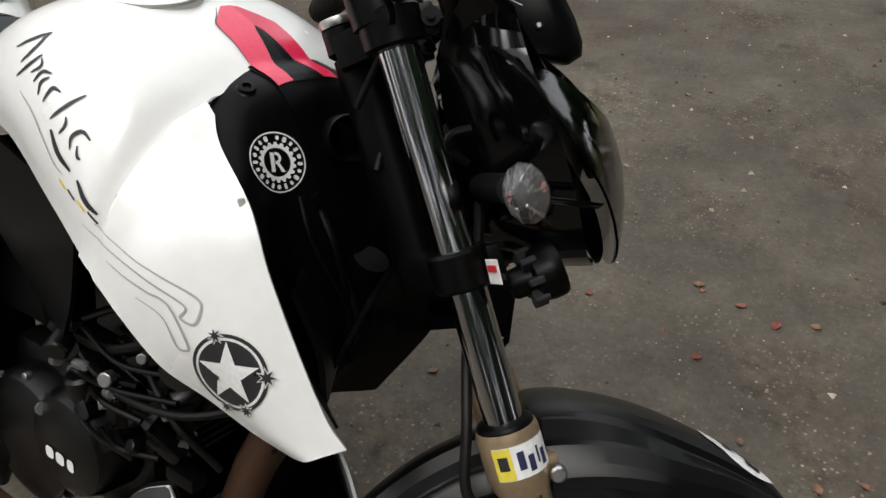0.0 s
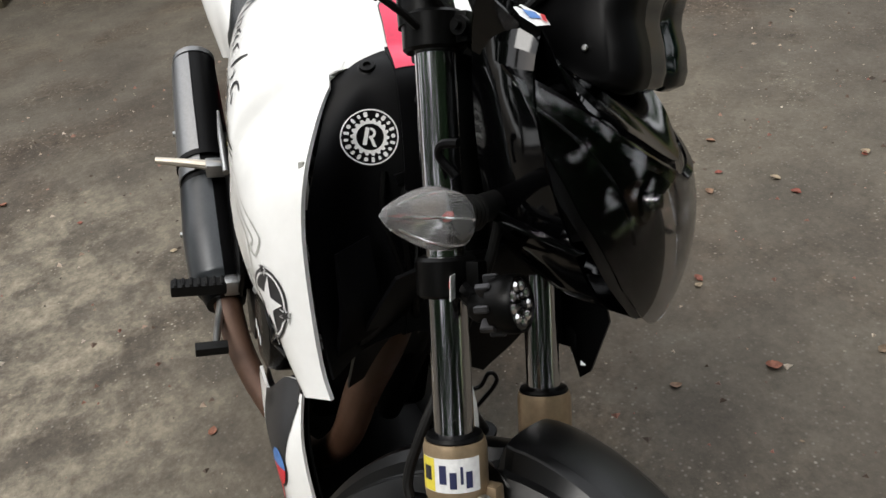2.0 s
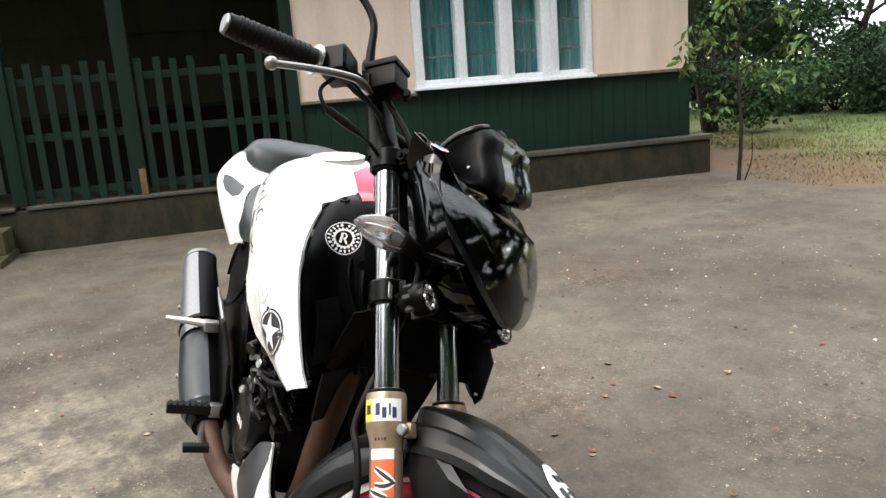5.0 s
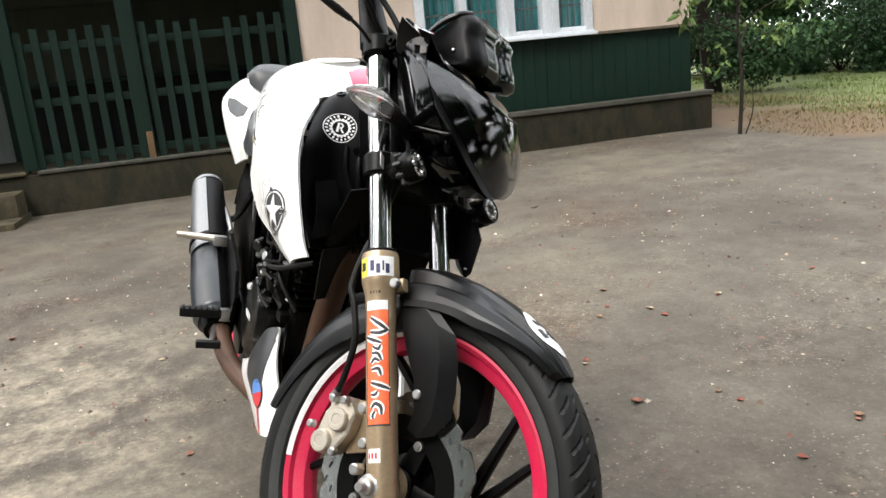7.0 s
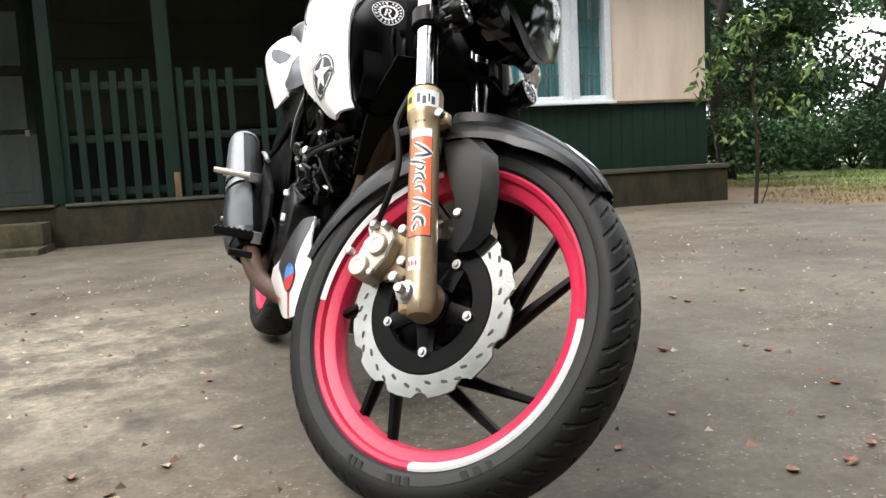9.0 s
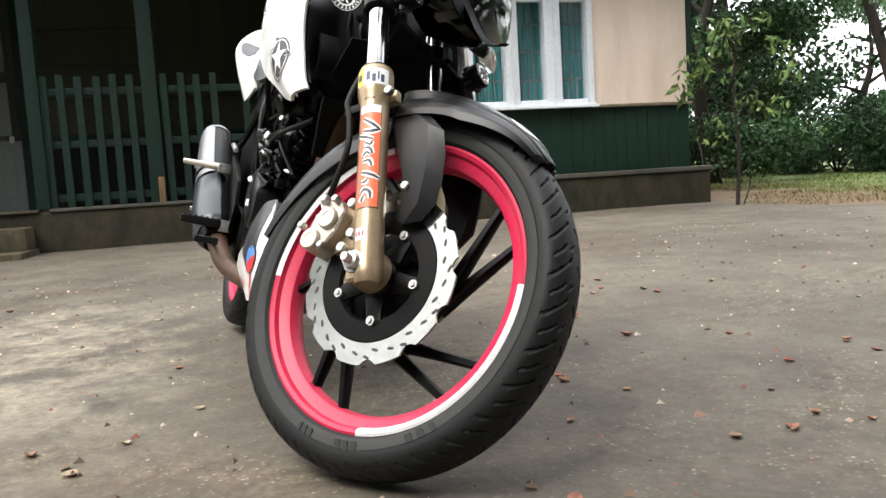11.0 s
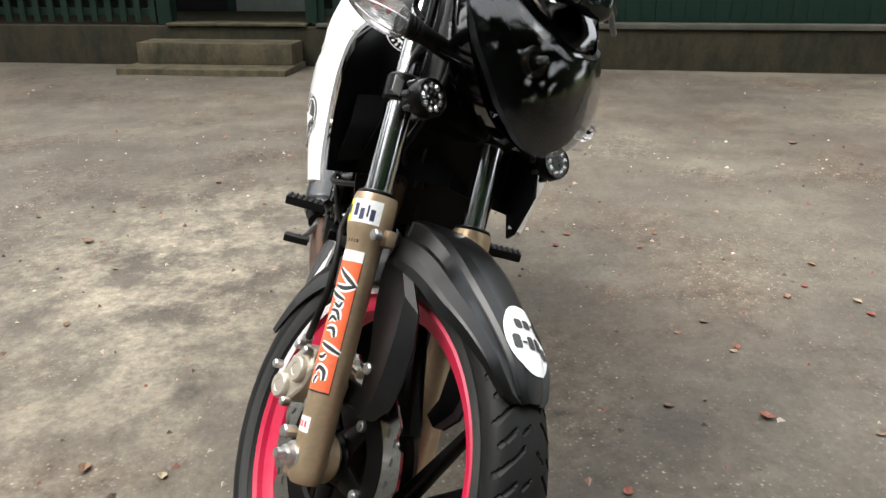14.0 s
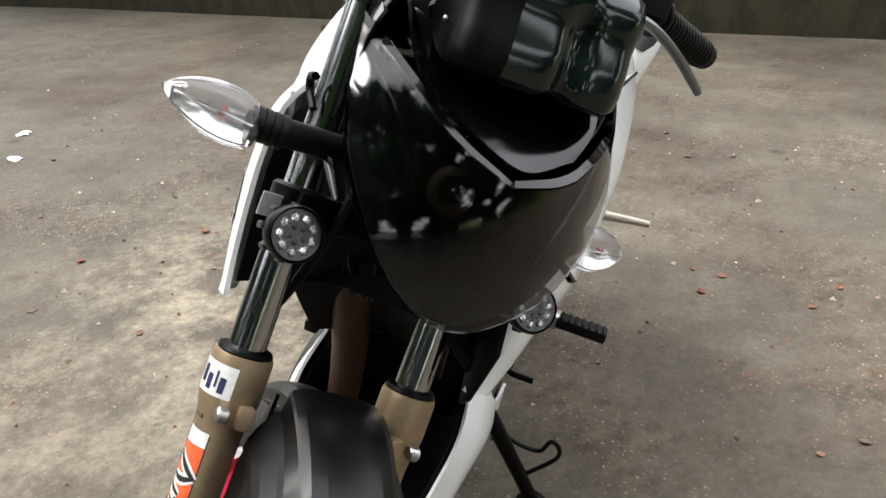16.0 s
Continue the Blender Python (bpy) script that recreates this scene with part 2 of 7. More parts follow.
    is_lawn.inputs["From Max"].default_value = 5.75
    l.new(wob.outputs["Value"], is_lawn.inputs["Value"])
    lawn_noise = noise_node(n, l, 2.2, 8, 0.75)
    green = n.new("ShaderNodeMapRange")
    green.inputs["From Min"].default_value = 5.5
    green.inputs["From Max"].default_value = 9.0
    l.new(sep.outputs["Y"], green.inputs["Value"])
    lawn_mix = n.new("ShaderNodeMath")
    lawn_mix.operation = "ADD"
    l.new(green.outputs["Result"], lawn_mix.inputs[0])
    ln = n.new("ShaderNodeMath")
    ln.operation = "MULTIPLY_ADD"
    l.new(lawn_noise.outputs["Fac"], ln.inputs[0])
    ln.inputs[1].default_value = 1.6
    ln.inputs[2].default_value = -0.8
    l.new(ln.outputs["Value"], lawn_mix.inputs[1])
    lawn = ramp(n, l, lawn_mix.outputs["Value"], [(0.1, (0.13, 0.085, 0.05)), (0.45, (0.15, 0.13, 0.065)), (0.85, (0.13, 0.165, 0.055))])
    c = mixc(n, l, 1.0, c, (0.86, 0.88, 0.865), "MULTIPLY")
    c = mixc(n, l, is_lawn.outputs["Result"], c, lawn.outputs["Color"])
    l.new(c, b.inputs["Base Color"])
    bump(n, l, b, fine.outputs["Fac"], 0.22, 0.004)
    bump(n, l, b, grit.outputs["Fac"], 0.35, 0.0015)
    bump(n, l, b, blot.outputs["Fac"], 0.25, 0.006)
    bump(n, l, b, mid.outputs["Fac"], 0.25, 0.02)
    return m


def wall_material(name, base, stain, streak=0.5, rough=0.75, scale=1.6, grain=0.3, stretch=0.5):
    m, n, l, b = shader(name, base, rough, spec=0.3)
    mp = n.new("ShaderNodeMapping")
    mp.inputs["Scale"].default_value = (3.0, 3.0, stretch)
    g = n.new("ShaderNodeNewGeometry")
    l.new(g.outputs["Position"], mp.inputs["Vector"])
    t = n.new("ShaderNodeTexNoise")
    t.inputs["Scale"].default_value = scale
    t.inputs["Detail"].default_value = 7
    t.inputs["Roughness"].default_value = 0.65
    l.new(mp.outputs["Vector"], t.inputs["Vector"])
    f = noise_node(n, l, 45, 4, 0.6)
    s = ramp(n, l, t.outputs["Fac"], [(0.4, (0, 0, 0)), (0.75, (streak, streak, streak))])
    fr = ramp(n, l, f.outputs["Fac"], [(0.3, (1 - 0.4 * grain,) * 3), (0.7, (1 + 0.2 * grain,) * 3)])
    c = mixc(n, l, s.outputs["Color"], tuple(base), tuple(stain))
    c = mixc(n, l, 1.0, c, fr.outputs["Color"], "MULTIPLY")
    l.new(c, b.inputs["Base Color"])
    bump(n, l, b, f.outputs["Fac"], grain, 0.003)
    bump(n, l, b, t.outputs["Fac"], 0.2, 0.01)
    return m


GROUND = ground_material()
PINK = wall_material("pink_plaster", (0.78, 0.635, 0.525), (0.56, 0.45, 0.36), 0.75, 0.75, 1.1, 0.1)
GREEN_BOARD = wall_material("dark_green_boards", (0.0028, 0.0205, 0.0125), (0.006, 0.018, 0.012), 0.6, 0.5)
GREEN_PALE = wall_material("green_fence_paint", (0.0032, 0.0180, 0.0115), (0.006, 0.014, 0.010), 0.7, 0.6)
PLINTH = wall_material("damp_cement_plinth", (0.034, 0.027, 0.014), (0.005, 0.008, 0.0035), 1.0, 0.85, 2.2, 0.5, 1.4)
PLINTH_TOP = wall_material("pale_plinth_capping", (0.08, 0.075, 0.06), (0.025, 0.03, 0.022), 0.8, 0.8)
STEP = wall_material("mossy_cement_step", (0.085, 0.068, 0.040), (0.014, 0.018, 0.009), 1.0, 0.85, 2.4, 0.5, 1.4)
FRAME_WHITE = wall_material("white_window_paint", (0.78, 0.81, 0.84), (0.55, 0.55, 0.55), 0.4, 0.5)
CURTAIN = wall_material("teal_curtain", (0.09, 0.36, 0.37), (0.50, 0.66, 0.68), 0.7, 0.9, 2.5)
VERANDA_WALL = wall_material("green_brown_board_wall", (0.054, 0.052, 0.034), (0.022, 0.033, 0.021), 0.8, 0.8)
DADO = wall_material("near_black_dado", (0.003, 0.0035, 0.003), (0.006, 0.006, 0.005), 0.5, 0.8)
DOOR_GREY = wall_material("grey_white_door_paint", (0.19, 0.21, 0.19), (0.11, 0.125, 0.105), 0.6, 0.6)
TIMBER = wall_material("bare_rotted_timber", (0.17, 0.105, 0.05), (0.07, 0.05, 0.025), 0.9, 0.85, 6)
DRIP = wall_material("weathered_drip_edge_timber", (0.20, 0.16, 0.115), (0.09, 0.065, 0.045), 0.8, 0.85, 5)
IRON = wall_material("window_grille_iron", (0.24, 0.25, 0.25), (0.12, 0.08, 0.06), 0.5, 0.5)
PANE = glass("window_pane", (0.85, 0.92, 0.92), 0.02, 1.18)
ROOF = wall_material("dark_soffit_boards", (0.04, 0.045, 0.04), (0.02, 0.022, 0.02), 0.6, 0.8)


def leaf_material(name, a, b_, rough=0.7):
    m, n, l, b = shader(name, a, rough, spec=0.22)
    info = n.new("ShaderNodeNewGeometry")
    r = ramp(n, l, info.outputs["Random Per Island"], [(0.0, a), (1.0, b_)])
    l.new(r.outputs["Color"], b.inputs["Base Color"])
    b.inputs["Transmission Weight"].default_value = 0.0
    b.inputs["Subsurface Weight"].default_value = 0.0
    return m


LEAF_DARK = leaf_material("dark_tree_leaves", (0.016, 0.042, 0.017), (0.045, 0.095, 0.035))
LEAF_MID = leaf_material("feathery_leaves", (0.07, 0.15, 0.07), (0.15, 0.25, 0.11))
LEAF_BRIGHT = leaf_material("bright_bush_leaves", (0.06, 0.16, 0.03), (0.14, 0.26, 0.05))
LEAF_SHRUB = leaf_material("shrub_leaves", (0.05, 0.10, 0.03), (0.14, 0.2, 0.06))
GRASS = leaf_material("green_grass_blades", (0.10, 0.15, 0.04), (0.17, 0.20, 0.07), 0.8)
DRY_GRASS = leaf_material("dry_grass_blades", (0.15, 0.10, 0.055), (0.22, 0.19, 0.09), 0.8)
BARK = wall_material("dark_bark", (0.026, 0.021, 0.016), (0.012, 0.010, 0.008), 0.7, 0.9, 6)


def dry_leaf_material():
    m, n, l, b = shader("dry_leaf", (0.2, 0.1, 0.05), 0.75)
    info = n.new("ShaderNodeObjectInfo")
    r = ramp(n, l, info.outputs["Random"], [(0.0, (0.22, 0.060, 0.042)), (0.35, (0.28, 0.155, 0.09)), (0.7, (0.13, 0.085, 0.055)), (1.0, (0.36, 0.29, 0.19))])
    t = noise_node(n, l, 60, 4, 0.6, False)
    f = ramp(n, l, t.outputs["Fac"], [(0.3, (0.6, 0.6, 0.6)), (0.7, (1.2, 1.2, 1.2))])
    l.new(mixc(n, l, 1.0, r.outputs["Color"], f.outputs["Color"], "MULTIPLY"), b.inputs["Base Color"])
    return m


def chip_material():
    m, n, l, b = shader("small_stones_and_chips", (0.25, 0.2, 0.15), 0.85)
    info = n.new("ShaderNodeNewGeometry")
    r = ramp(n, l, info.outputs["Random Per Island"], [(0.0, (0.05, 0.038, 0.03)), (0.45, (0.15, 0.105, 0.08)), (0.62, (0.24, 0.10, 0.075)), (0.84, (0.36, 0.28, 0.21)), (1.0, (0.60, 0.52, 0.43))])
    l.new(r.outputs["Color"], b.inputs["Base Color"])
    return m


DRY_LEAF = dry_leaf_material()
CHIPS = chip_material()


# ---------------------------------------------------------------- mesh tools
def link(name, bm, material, parent=None, label="", smooth=True, auto=35):
    me = bpy.data.meshes.new(name)
    bmesh.ops.recalc_face_normals(bm, faces=bm.faces)
    if smooth:
        for f in bm.faces:
            f.smooth = True
        for e in bm.edges:
            if len(e.link_faces) == 2 and e.calc_face_angle(0) > radians(auto):
                e.smooth = False
    bm.to_mesh(me)
    bm.free()
    me.materials.append(material)
    ob = new(name, me)
    if parent is not None:
        ob.parent = parent
    if label:
        tagged(ob, label)
    return ob


def part(name, bm, material, parent, label="", smooth=True, auto=35):
    return link(name, bm, material, parent, label, smooth, auto)


def spline(points, n):
    """A Catmull-Rom curve through the points, as n + 1 points."""
    pts = [Vector(p) for p in points]
    if len(pts) == 2:
        return [pts[0].lerp(pts[1], i / n) for i in range(n + 1)]
    ext = [2 * pts[0] - pts[1]] + pts + [2 * pts[-1] - pts[-2]]
    out = []
    for i in range(n + 1):
        s = i / n * (len(pts) - 1)
        k = min(int(s), len(pts) - 2)
        t = s - k
        a, b, c, d = ext[k:k + 4]
        out.append(0.5 * ((2 * b) + (c - a) * t + (2 * a - 5 * b + 4 * c - d) * t * t + (3 * b - a - 3 * c + d) * t ** 3))
    return out


def tube(points, radius, sides=12, n=None, caps=True, bm=None):
    """A round bar along a smooth path; radius may be a list, spread over the path."""
    bm = bm or bmesh.new()
    path = spline(points, n) if n else [Vector(p) for p in points]
    rad = radius if isinstance(radius, (list, tuple)) else [radius, radius]
    up = Vector((0.31, 0.17, 0.93)).normalized()
    rings = []
    for i, p in enumerate(path):
        d = (path[min(i + 1, len(path) - 1)] - path[max(i - 1, 0)]).normalized()
        u = d.cross(up)
        if u.length < 0.05:
            u = d.cross(Vector((1, 0, 0)))
        u.normalize()
        v = u.cross(d).normalized()
        up = v
        s = i / max(1, len(path) - 1) * (len(rad) - 1)
        k = min(int(s), len(rad) - 2)
        r = rad[k] + (rad[k + 1] - rad[k]) * (s - k)
        rings.append([bm.verts.new(p + (u * math.cos(a) + v * math.sin(a)) * r) for a in (2 * math.pi * j / sides for j in range(sides))])
    for a, b in zip(rings, rings[1:]):
        for j in range(sides):
            bm.faces.new((a[j], a[(j + 1) % sides], b[(j + 1) % sides], b[j]))
    if caps:
        bm.faces.new(rings[0])
        bm.faces.new(rings[-1])
    return bm


def lathe(profile, m=None, segs=32, closed=False, bm=None, a0=0.0, a1=360.0):
    """Turns (radius, height) pairs round z, then moves them by m."""
    bm = bm or bmesh.new()
    m = m or Matrix()
    full = abs(a1 - a0) >= 359.9
    count = segs if full else segs + 1
    rings = []
    for i in range(count):
        a = radians(a0 + (a1 - a0) * i / segs)
        rings.append([bm.verts.new(m @ Vector((r * math.cos(a), r * math.sin(a), h))) for r, h in profile])
    k = len(profile)
    for i in range(segs):
        a, b = rings[i], rings[(i + 1) % count]
        for j in range(k if closed else k - 1):
            q = (a[j], b[j], b[(j + 1) % k], a[(j + 1) % k])
            try:
                bm.faces.new(q)
            except ValueError:
                pass
    bmesh.ops.remove_doubles(bm, verts=bm.verts, dist=1e-6)
    return bm


def disc_solid(r, h, m=None, segs=24, bevel=0.0):
    b = min(bevel, r * 0.9, h * 0.45)
    prof = [(0, 0), (r - b, 0), (r, b), (r, h - b), (r - b, h), (0, h)] if b else [(0, 0), (r, 0), (r, h), (0, h)]
    return lathe(prof, m, segs)


def block(dx, dy, dz, m=None, bevel=0.004, segs=2):
    bm = bmesh.new()
    bmesh.ops.create_cube(bm, size=1)
    bmesh.ops.scale(bm, vec=(dx, dy, dz), verts=bm.verts)
    if bevel:
        bmesh.ops.bevel(bm, geom=list(bm.edges), offset=min(bevel, 0.45 * min(dx, dy, dz)), segments=segs, affect="EDGES", profile=0.7)
    if m is not None:
        bmesh.ops.transform(bm, matrix=m, verts=bm.verts)
    return bm


def prism(outline, depth, m=None, bevel=0.0, segs=2):
    """A flat outline in x, y, extruded by depth along z (centred)."""
    bm = bmesh.new()
    low = [bm.verts.new((x, y, -depth / 2)) for x, y in outline]
    top = [bm.verts.new((x, y, depth / 2)) for x, y in outline]
    n = len(outline)
    bm.faces.new(low)
    bm.faces.new(top)
    for i in range(n):
        bm.faces.new((low[i], low[(i + 1) % n], top[(i + 1) % n], top[i]))
    bmesh.ops.recalc_face_normals(bm, faces=bm.faces)
    if bevel:
        bmesh.ops.bevel(bm, geom=list(bm.edges), offset=bevel, segments=segs, affect="EDGES", profile=0.7)
    if m is not None:
        bmesh.ops.transform(bm, matrix=m, verts=bm.verts)
    return bm


def sheet(rows, thick=0.0, bm=None, wrap=False):
    """A skin over a grid of points; with thick, a closed shell of that thickness inwards."""
    bm = bm or bmesh.new()
    g = [[bm.verts.new(p) for p in row] for row in rows]
    n, k = len(g), len(g[0])
    for i in range(n - 1):
        for j in range(k if wrap else k - 1):
            try:
                bm.faces.new((g[i][j], g[i][(j + 1) % k], g[i + 1][(j + 1) % k], g[i + 1][j]))
            except ValueError:
                pass
    if thick:
        bm.normal_update()
        bmesh.ops.solidify(bm, geom=list(bm.faces), thickness=thick)
    return bm


def net(control, nu, nv):
    """Smooths a coarse net of points both ways."""
    a = [spline(row, nv) for row in control]
    cols = [spline([row[j] for row in a], nu) for j in range(nv + 1)]
    return [[cols[j][i] for j in range(nv + 1)] for i in range(nu + 1)]


def moved(bm, m):
    bmesh.ops.transform(bm, matrix=m, verts=bm.verts)
    return bm


def join(*bms):
    out = bmesh.new()
    for b in bms:
        me = bpy.data.meshes.new("t")
        b.to_mesh(me)
        b.free()
        out.from_mesh(me)
        bpy.data.meshes.remove(me)
    return out


def flat(outline):
    """A flat outline as one face, in x, y."""
    bm = bmesh.new()
    bm.faces.new([bm.verts.new((x, y, 0)) for x, y in outline])
    return bm


def subdivided(bm, size):
    for _ in range(6):
        long = [e for e in bm.edges if e.calc_length() > size]
        if not long:
            break
        bmesh.ops.triangulate(bm, faces=bm.faces)
        long = [e for e in bm.edges if e.calc_length() > size]
        bmesh.ops.subdivide_edges(bm, edges=long, cuts=1)
        bmesh.ops.triangulate(bm, faces=[f for f in bm.faces if len(f.verts) > 3])
    return bm


def surface_of(*objects):
    """A search tree over the faces of some meshes."""
    from mathutils.bvhtree import BVHTree
    verts, faces = [], []
    for o in objects:
        base = len(verts)
        verts += [v.co.copy() for v in o.data.vertices]
        faces += [[base + i for i in p.vertices] for p in o.data.polygons]
    return BVHTree.FromPolygons(verts, faces)


def draped(bm, tree, way, lift=0.0012, size=0.006):
    """Lays a flat decal on a curved panel: each point goes along way until it meets the panel."""
    subdivided(bm, size)
    way = Vector(way).normalized()
    for v in bm.verts:
        hit = tree.ray_cast(v.co - way * 0.25, way, 0.6)
        if hit[0] is not None:
            v.co = hit[0] - way * lift
        else:
            near = tree.find_nearest(v.co)
            v.co = near[0] - way * lift
    return bm


def facing(centre, normal, up=(0, 0, 1), spin=0.0):
    """A pose whose z looks along normal and whose y is as far up as can be."""
    z = Vector(normal).normalized()
    x = Vector(up).cross(z).normalized()
    y = z.cross(x)
    m = Matrix((x, y, z)).transposed().to_4x4()
    return Matrix.Translation(centre) @ m @ pose(0, 0, 0, 0, 0, spin)


def ring_outline(r0, r1, a0=0.0, a1=360.0, n=40):
    """A ring or an arc of a ring, as quads."""
    bm = bmesh.new()
    pts = []
    for i in range(n + 1):
        a = radians(a0 + (a1 - a0) * i / n)
        pts.append((bm.verts.new((r0 * math.cos(a), r0 * math.sin(a), 0)), bm.verts.new((r1 * math.cos(a), r1 * math.sin(a), 0))))
    for p, q in zip(pts, pts[1:]):
        bm.faces.new((p[0], p[1], q[1], q[0]))
    bmesh.ops.remove_doubles(bm, verts=bm.verts, dist=1e-6)
    return bm


def stroke(points, width, n=16):
    """A flat brush stroke with tapered ends, in x, y."""
    bm = bmesh.new()
    path = spline([(x, y, 0) for x, y in points], n)
    pairs = []
    for i, p in enumerate(path):
        d = (path[min(i + 1, n)] - path[max(i - 1, 0)]).normalized()
        s = Vector((-d.y, d.x, 0))
        w = width * (0.35 + 0.65 * math.sin(math.pi * min(1, max(0, (i + 0.6) / (n + 1.2))))) / 2
        pairs.append((bm.verts.new(p + s * w), bm.verts.new(p - s * w)))
    for a, b in zip(pairs, pairs[1:]):
        bm.faces.new((a[0], a[1], b[1], b[0]))
    return bm


def star(points, r0, r1, spin=90):
    return [((r0 if i % 2 == 0 else r1) * math.cos(radians(spin + i * 180 / points)), (r0 if i % 2 == 0 else r1) * math.sin(radians(spin + i * 180 / points))) for i in range(2 * points)]


def rect(w, h, x=0, y=0):
    return [(x - w / 2, y - h / 2), (x + w / 2, y - h / 2), (x + w / 2, y + h / 2), (x - w / 2, y + h / 2)]


def cut_bar(w, h, c=0.3):
    """A bar with cut corners."""
    k = min(w, h) * c
    return [(-w / 2 + k, -h / 2), (w / 2 - k, -h / 2), (w / 2, -h / 2 + k), (w / 2, h / 2 - k), (w / 2 - k, h / 2), (-w / 2 + k, h / 2), (-w / 2, h / 2 - k), (-w / 2, -h / 2 + k)]


# ---------------------------------------------------------------- ground
def swell(x, y):
    """The yard's slight unevenness."""
    v = 0.010 * noise.noise((x * 0.55, y * 0.55, 0.3)) + 0.004 * noise.noise((x * 2.3, y * 2.3, 1.7))
    far = min(1.0, max(0.0, (math.hypot(x, y) - 3.5) / 3.0))
    lawn = min(1.0, max(0.0, (y - 5.0) / 1.2))
    return v - 0.012 - 0.012 * far + lawn * (0.02 + 0.03 * noise.noise((x * 1.3, y * 1.3, 5.0)))


def build_ground():
    def axis(lo, hi, near_lo, near_hi, step):
        inner = list(np.arange(near_lo, near_hi + step / 2, step))
        out, d = [], step
        p = near_hi
        while p < hi:
            d *= 1.35
            p = min(hi, p + d)
            out.append(p)
        left, d, p = [], step, near_lo
        while p > lo:
            d *= 1.35
            p = max(lo, p - d)
            left.append(p)
        return left[::-1] + inner + out

    xs = axis(-400, 400, -6.5, 2.2, 0.09)
    ys = axis(-400, 400, -4.5, 6.5, 0.09)
    rows = [[(x, y, swell(x, y)) for y in ys] for x in xs]
    ob = link("ground", sheet(rows), GROUND, smooth=True)
    return tagged(ob, "worn brown-grey asphalt yard with sandy patches and lawn beyond", "ground", kind="structure")


ground = build_ground()

# ---------------------------------------------------------------- house
# u runs along the front to the left, out comes towards the yard, h is up
wall_x = Vector((-0.085, -1, 0)).normalized()
wall_out = Vector((-wall_x.y, wall_x.x, 0))
HOUSE = Matrix((wall_x, wall_out, Vector((0, 0, 1)))).transposed().to_4x4()
HOUSE.translation = (-5.34, 4.99, -0.03)


def empty(name, m, label, category, group="", kind=""):
    ob = new(name)
    ob.empty_display_size = 0.1
    ob.matrix_world = m
    return tagged(ob, label, category, group, kind)


def slab(u0, u1, o0, o1, h0, h1, bevel=0.008):
    return block(abs(u1 - u0), abs(o1 - o0), abs(h1 - h0), Matrix.Translation(((u0 + u1) / 2, (o0 + o1) / 2, (h0 + h1) / 2)), bevel)


house = empty("house", HOUSE, "old single-storey house with pink plaster over dark green boards", "house")
part("plinth", slab(0.0, 12.0, -5.5, 0.0, -0.25, 0.325, 0.02), PLINTH, house, "damp stained cement plinth")
part("plinth_capping", slab(-0.015, 3.86, -0.14, 0.018, 0.329, 0.372, 0.012), PLINTH_TOP, house, "pale weathered plinth capping")
part("veranda_kerb", slab(3.9, 6.02, -0.16, 0.012, 0.327, 0.352, 0.01), PLINTH_TOP, house, "broken pale cement kerb")
# lower boarded wall: a backing and its boards
part("board_backing", slab(0.15, 3.86, -0.2, -0.135, 0.372, 0.985, 0.0), GREEN_BOARD, house)
for k in range(32):
    u = 0.155 + k * 0.1158
    part("green_board", slab(u + 0.0012, u + 0.1146, -0.135, -0.112 + 0.0012 * math.sin(k * 2.7), 0.376, 0.982, 0.0018), GREEN_BOARD, house)
# pink plaster: round the window
for name, u0, u1, h0, h1 in (("pink_wall", 0.17, 1.19, 1.0, 3.0), ("pink_wall", 2.86, 3.86, 0.965, 3.0), ("pink_wall", 1.19, 2.86, 2.1, 3.0)):
    part(name, slab(u0, u1, -0.26, -0.1, h0, h1, 0.006), PINK, house, "stained pink plaster")
part("wall_below_window", slab(1.19, 2.86, -0.26, -0.14, 0.985, 1.0, 0.0), GREEN_BOARD, house)
part("plaster_drip_edge", slab(0.14, 1.19, -0.1, -0.062, 0.985, 1.012, 0.008), DRIP, house, "grey-brown weathered timber drip edge")
part("plaster_drip_edge", slab(2.86, 3.86, -0.1, -0.068, 0.95, 0.975, 0.008), DRIP, house, "grey-brown weathered timber drip edge")
part("corner_post", slab(0.115, 0.17, -0.26, -0.085, 0.985, 3.0, 0.006), GREEN_PALE, house, "grey-green corner post")
part("panel_rail", slab(0.17, 1.19, -0.1, -0.075, 2.06, 2.11, 0.005), FRAME_WHITE, house, "grey cover strip")
part("veranda_corner_post", slab(3.86, 3.96, -0.25, -0.07, 0.352, 3.0, 0.008), GREEN_PALE, house, "dark green corner post")
part("side_wall", slab(0.12, 0.25, -5.4, -0.26, 0.325, 3.0, 0.0), PINK, house)
part("rear_wall", slab(0.12, 12.0, -5.5, -5.4, 0.325, 3.0, 0.0), PINK, house)
part("left_wall", slab(11.9, 12.0, -5.4, -0.1, 0.325, 3.0, 0.0), VERANDA_WALL, house)
part("room_wall", slab(3.76, 3.86, -1.62, -0.26, 0.325, 3.0, 0.0), VERANDA_WALL, house)
# unseen roof, eave and ceiling; their overhang sets how much skylight reaches the front
part("roof", moved(block(12.9, 6.4, 0.06, None, 0.0), Matrix.Translation((5.95, -2.7, 3.25)) @ pose(0, 0, 0, -8, 0, 0)), ROOF, house, "unseen dark roof added over the house")
part("eave_board", slab(-0.4, 12.4, 0.30, 0.34, 2.74, 2.92, 0.01), GREEN_PALE, house)
part("veranda_ceiling", slab(3.86, 12.0, -1.6, 0.28, 2.76, 2.80, 0.0), ROOF, house)
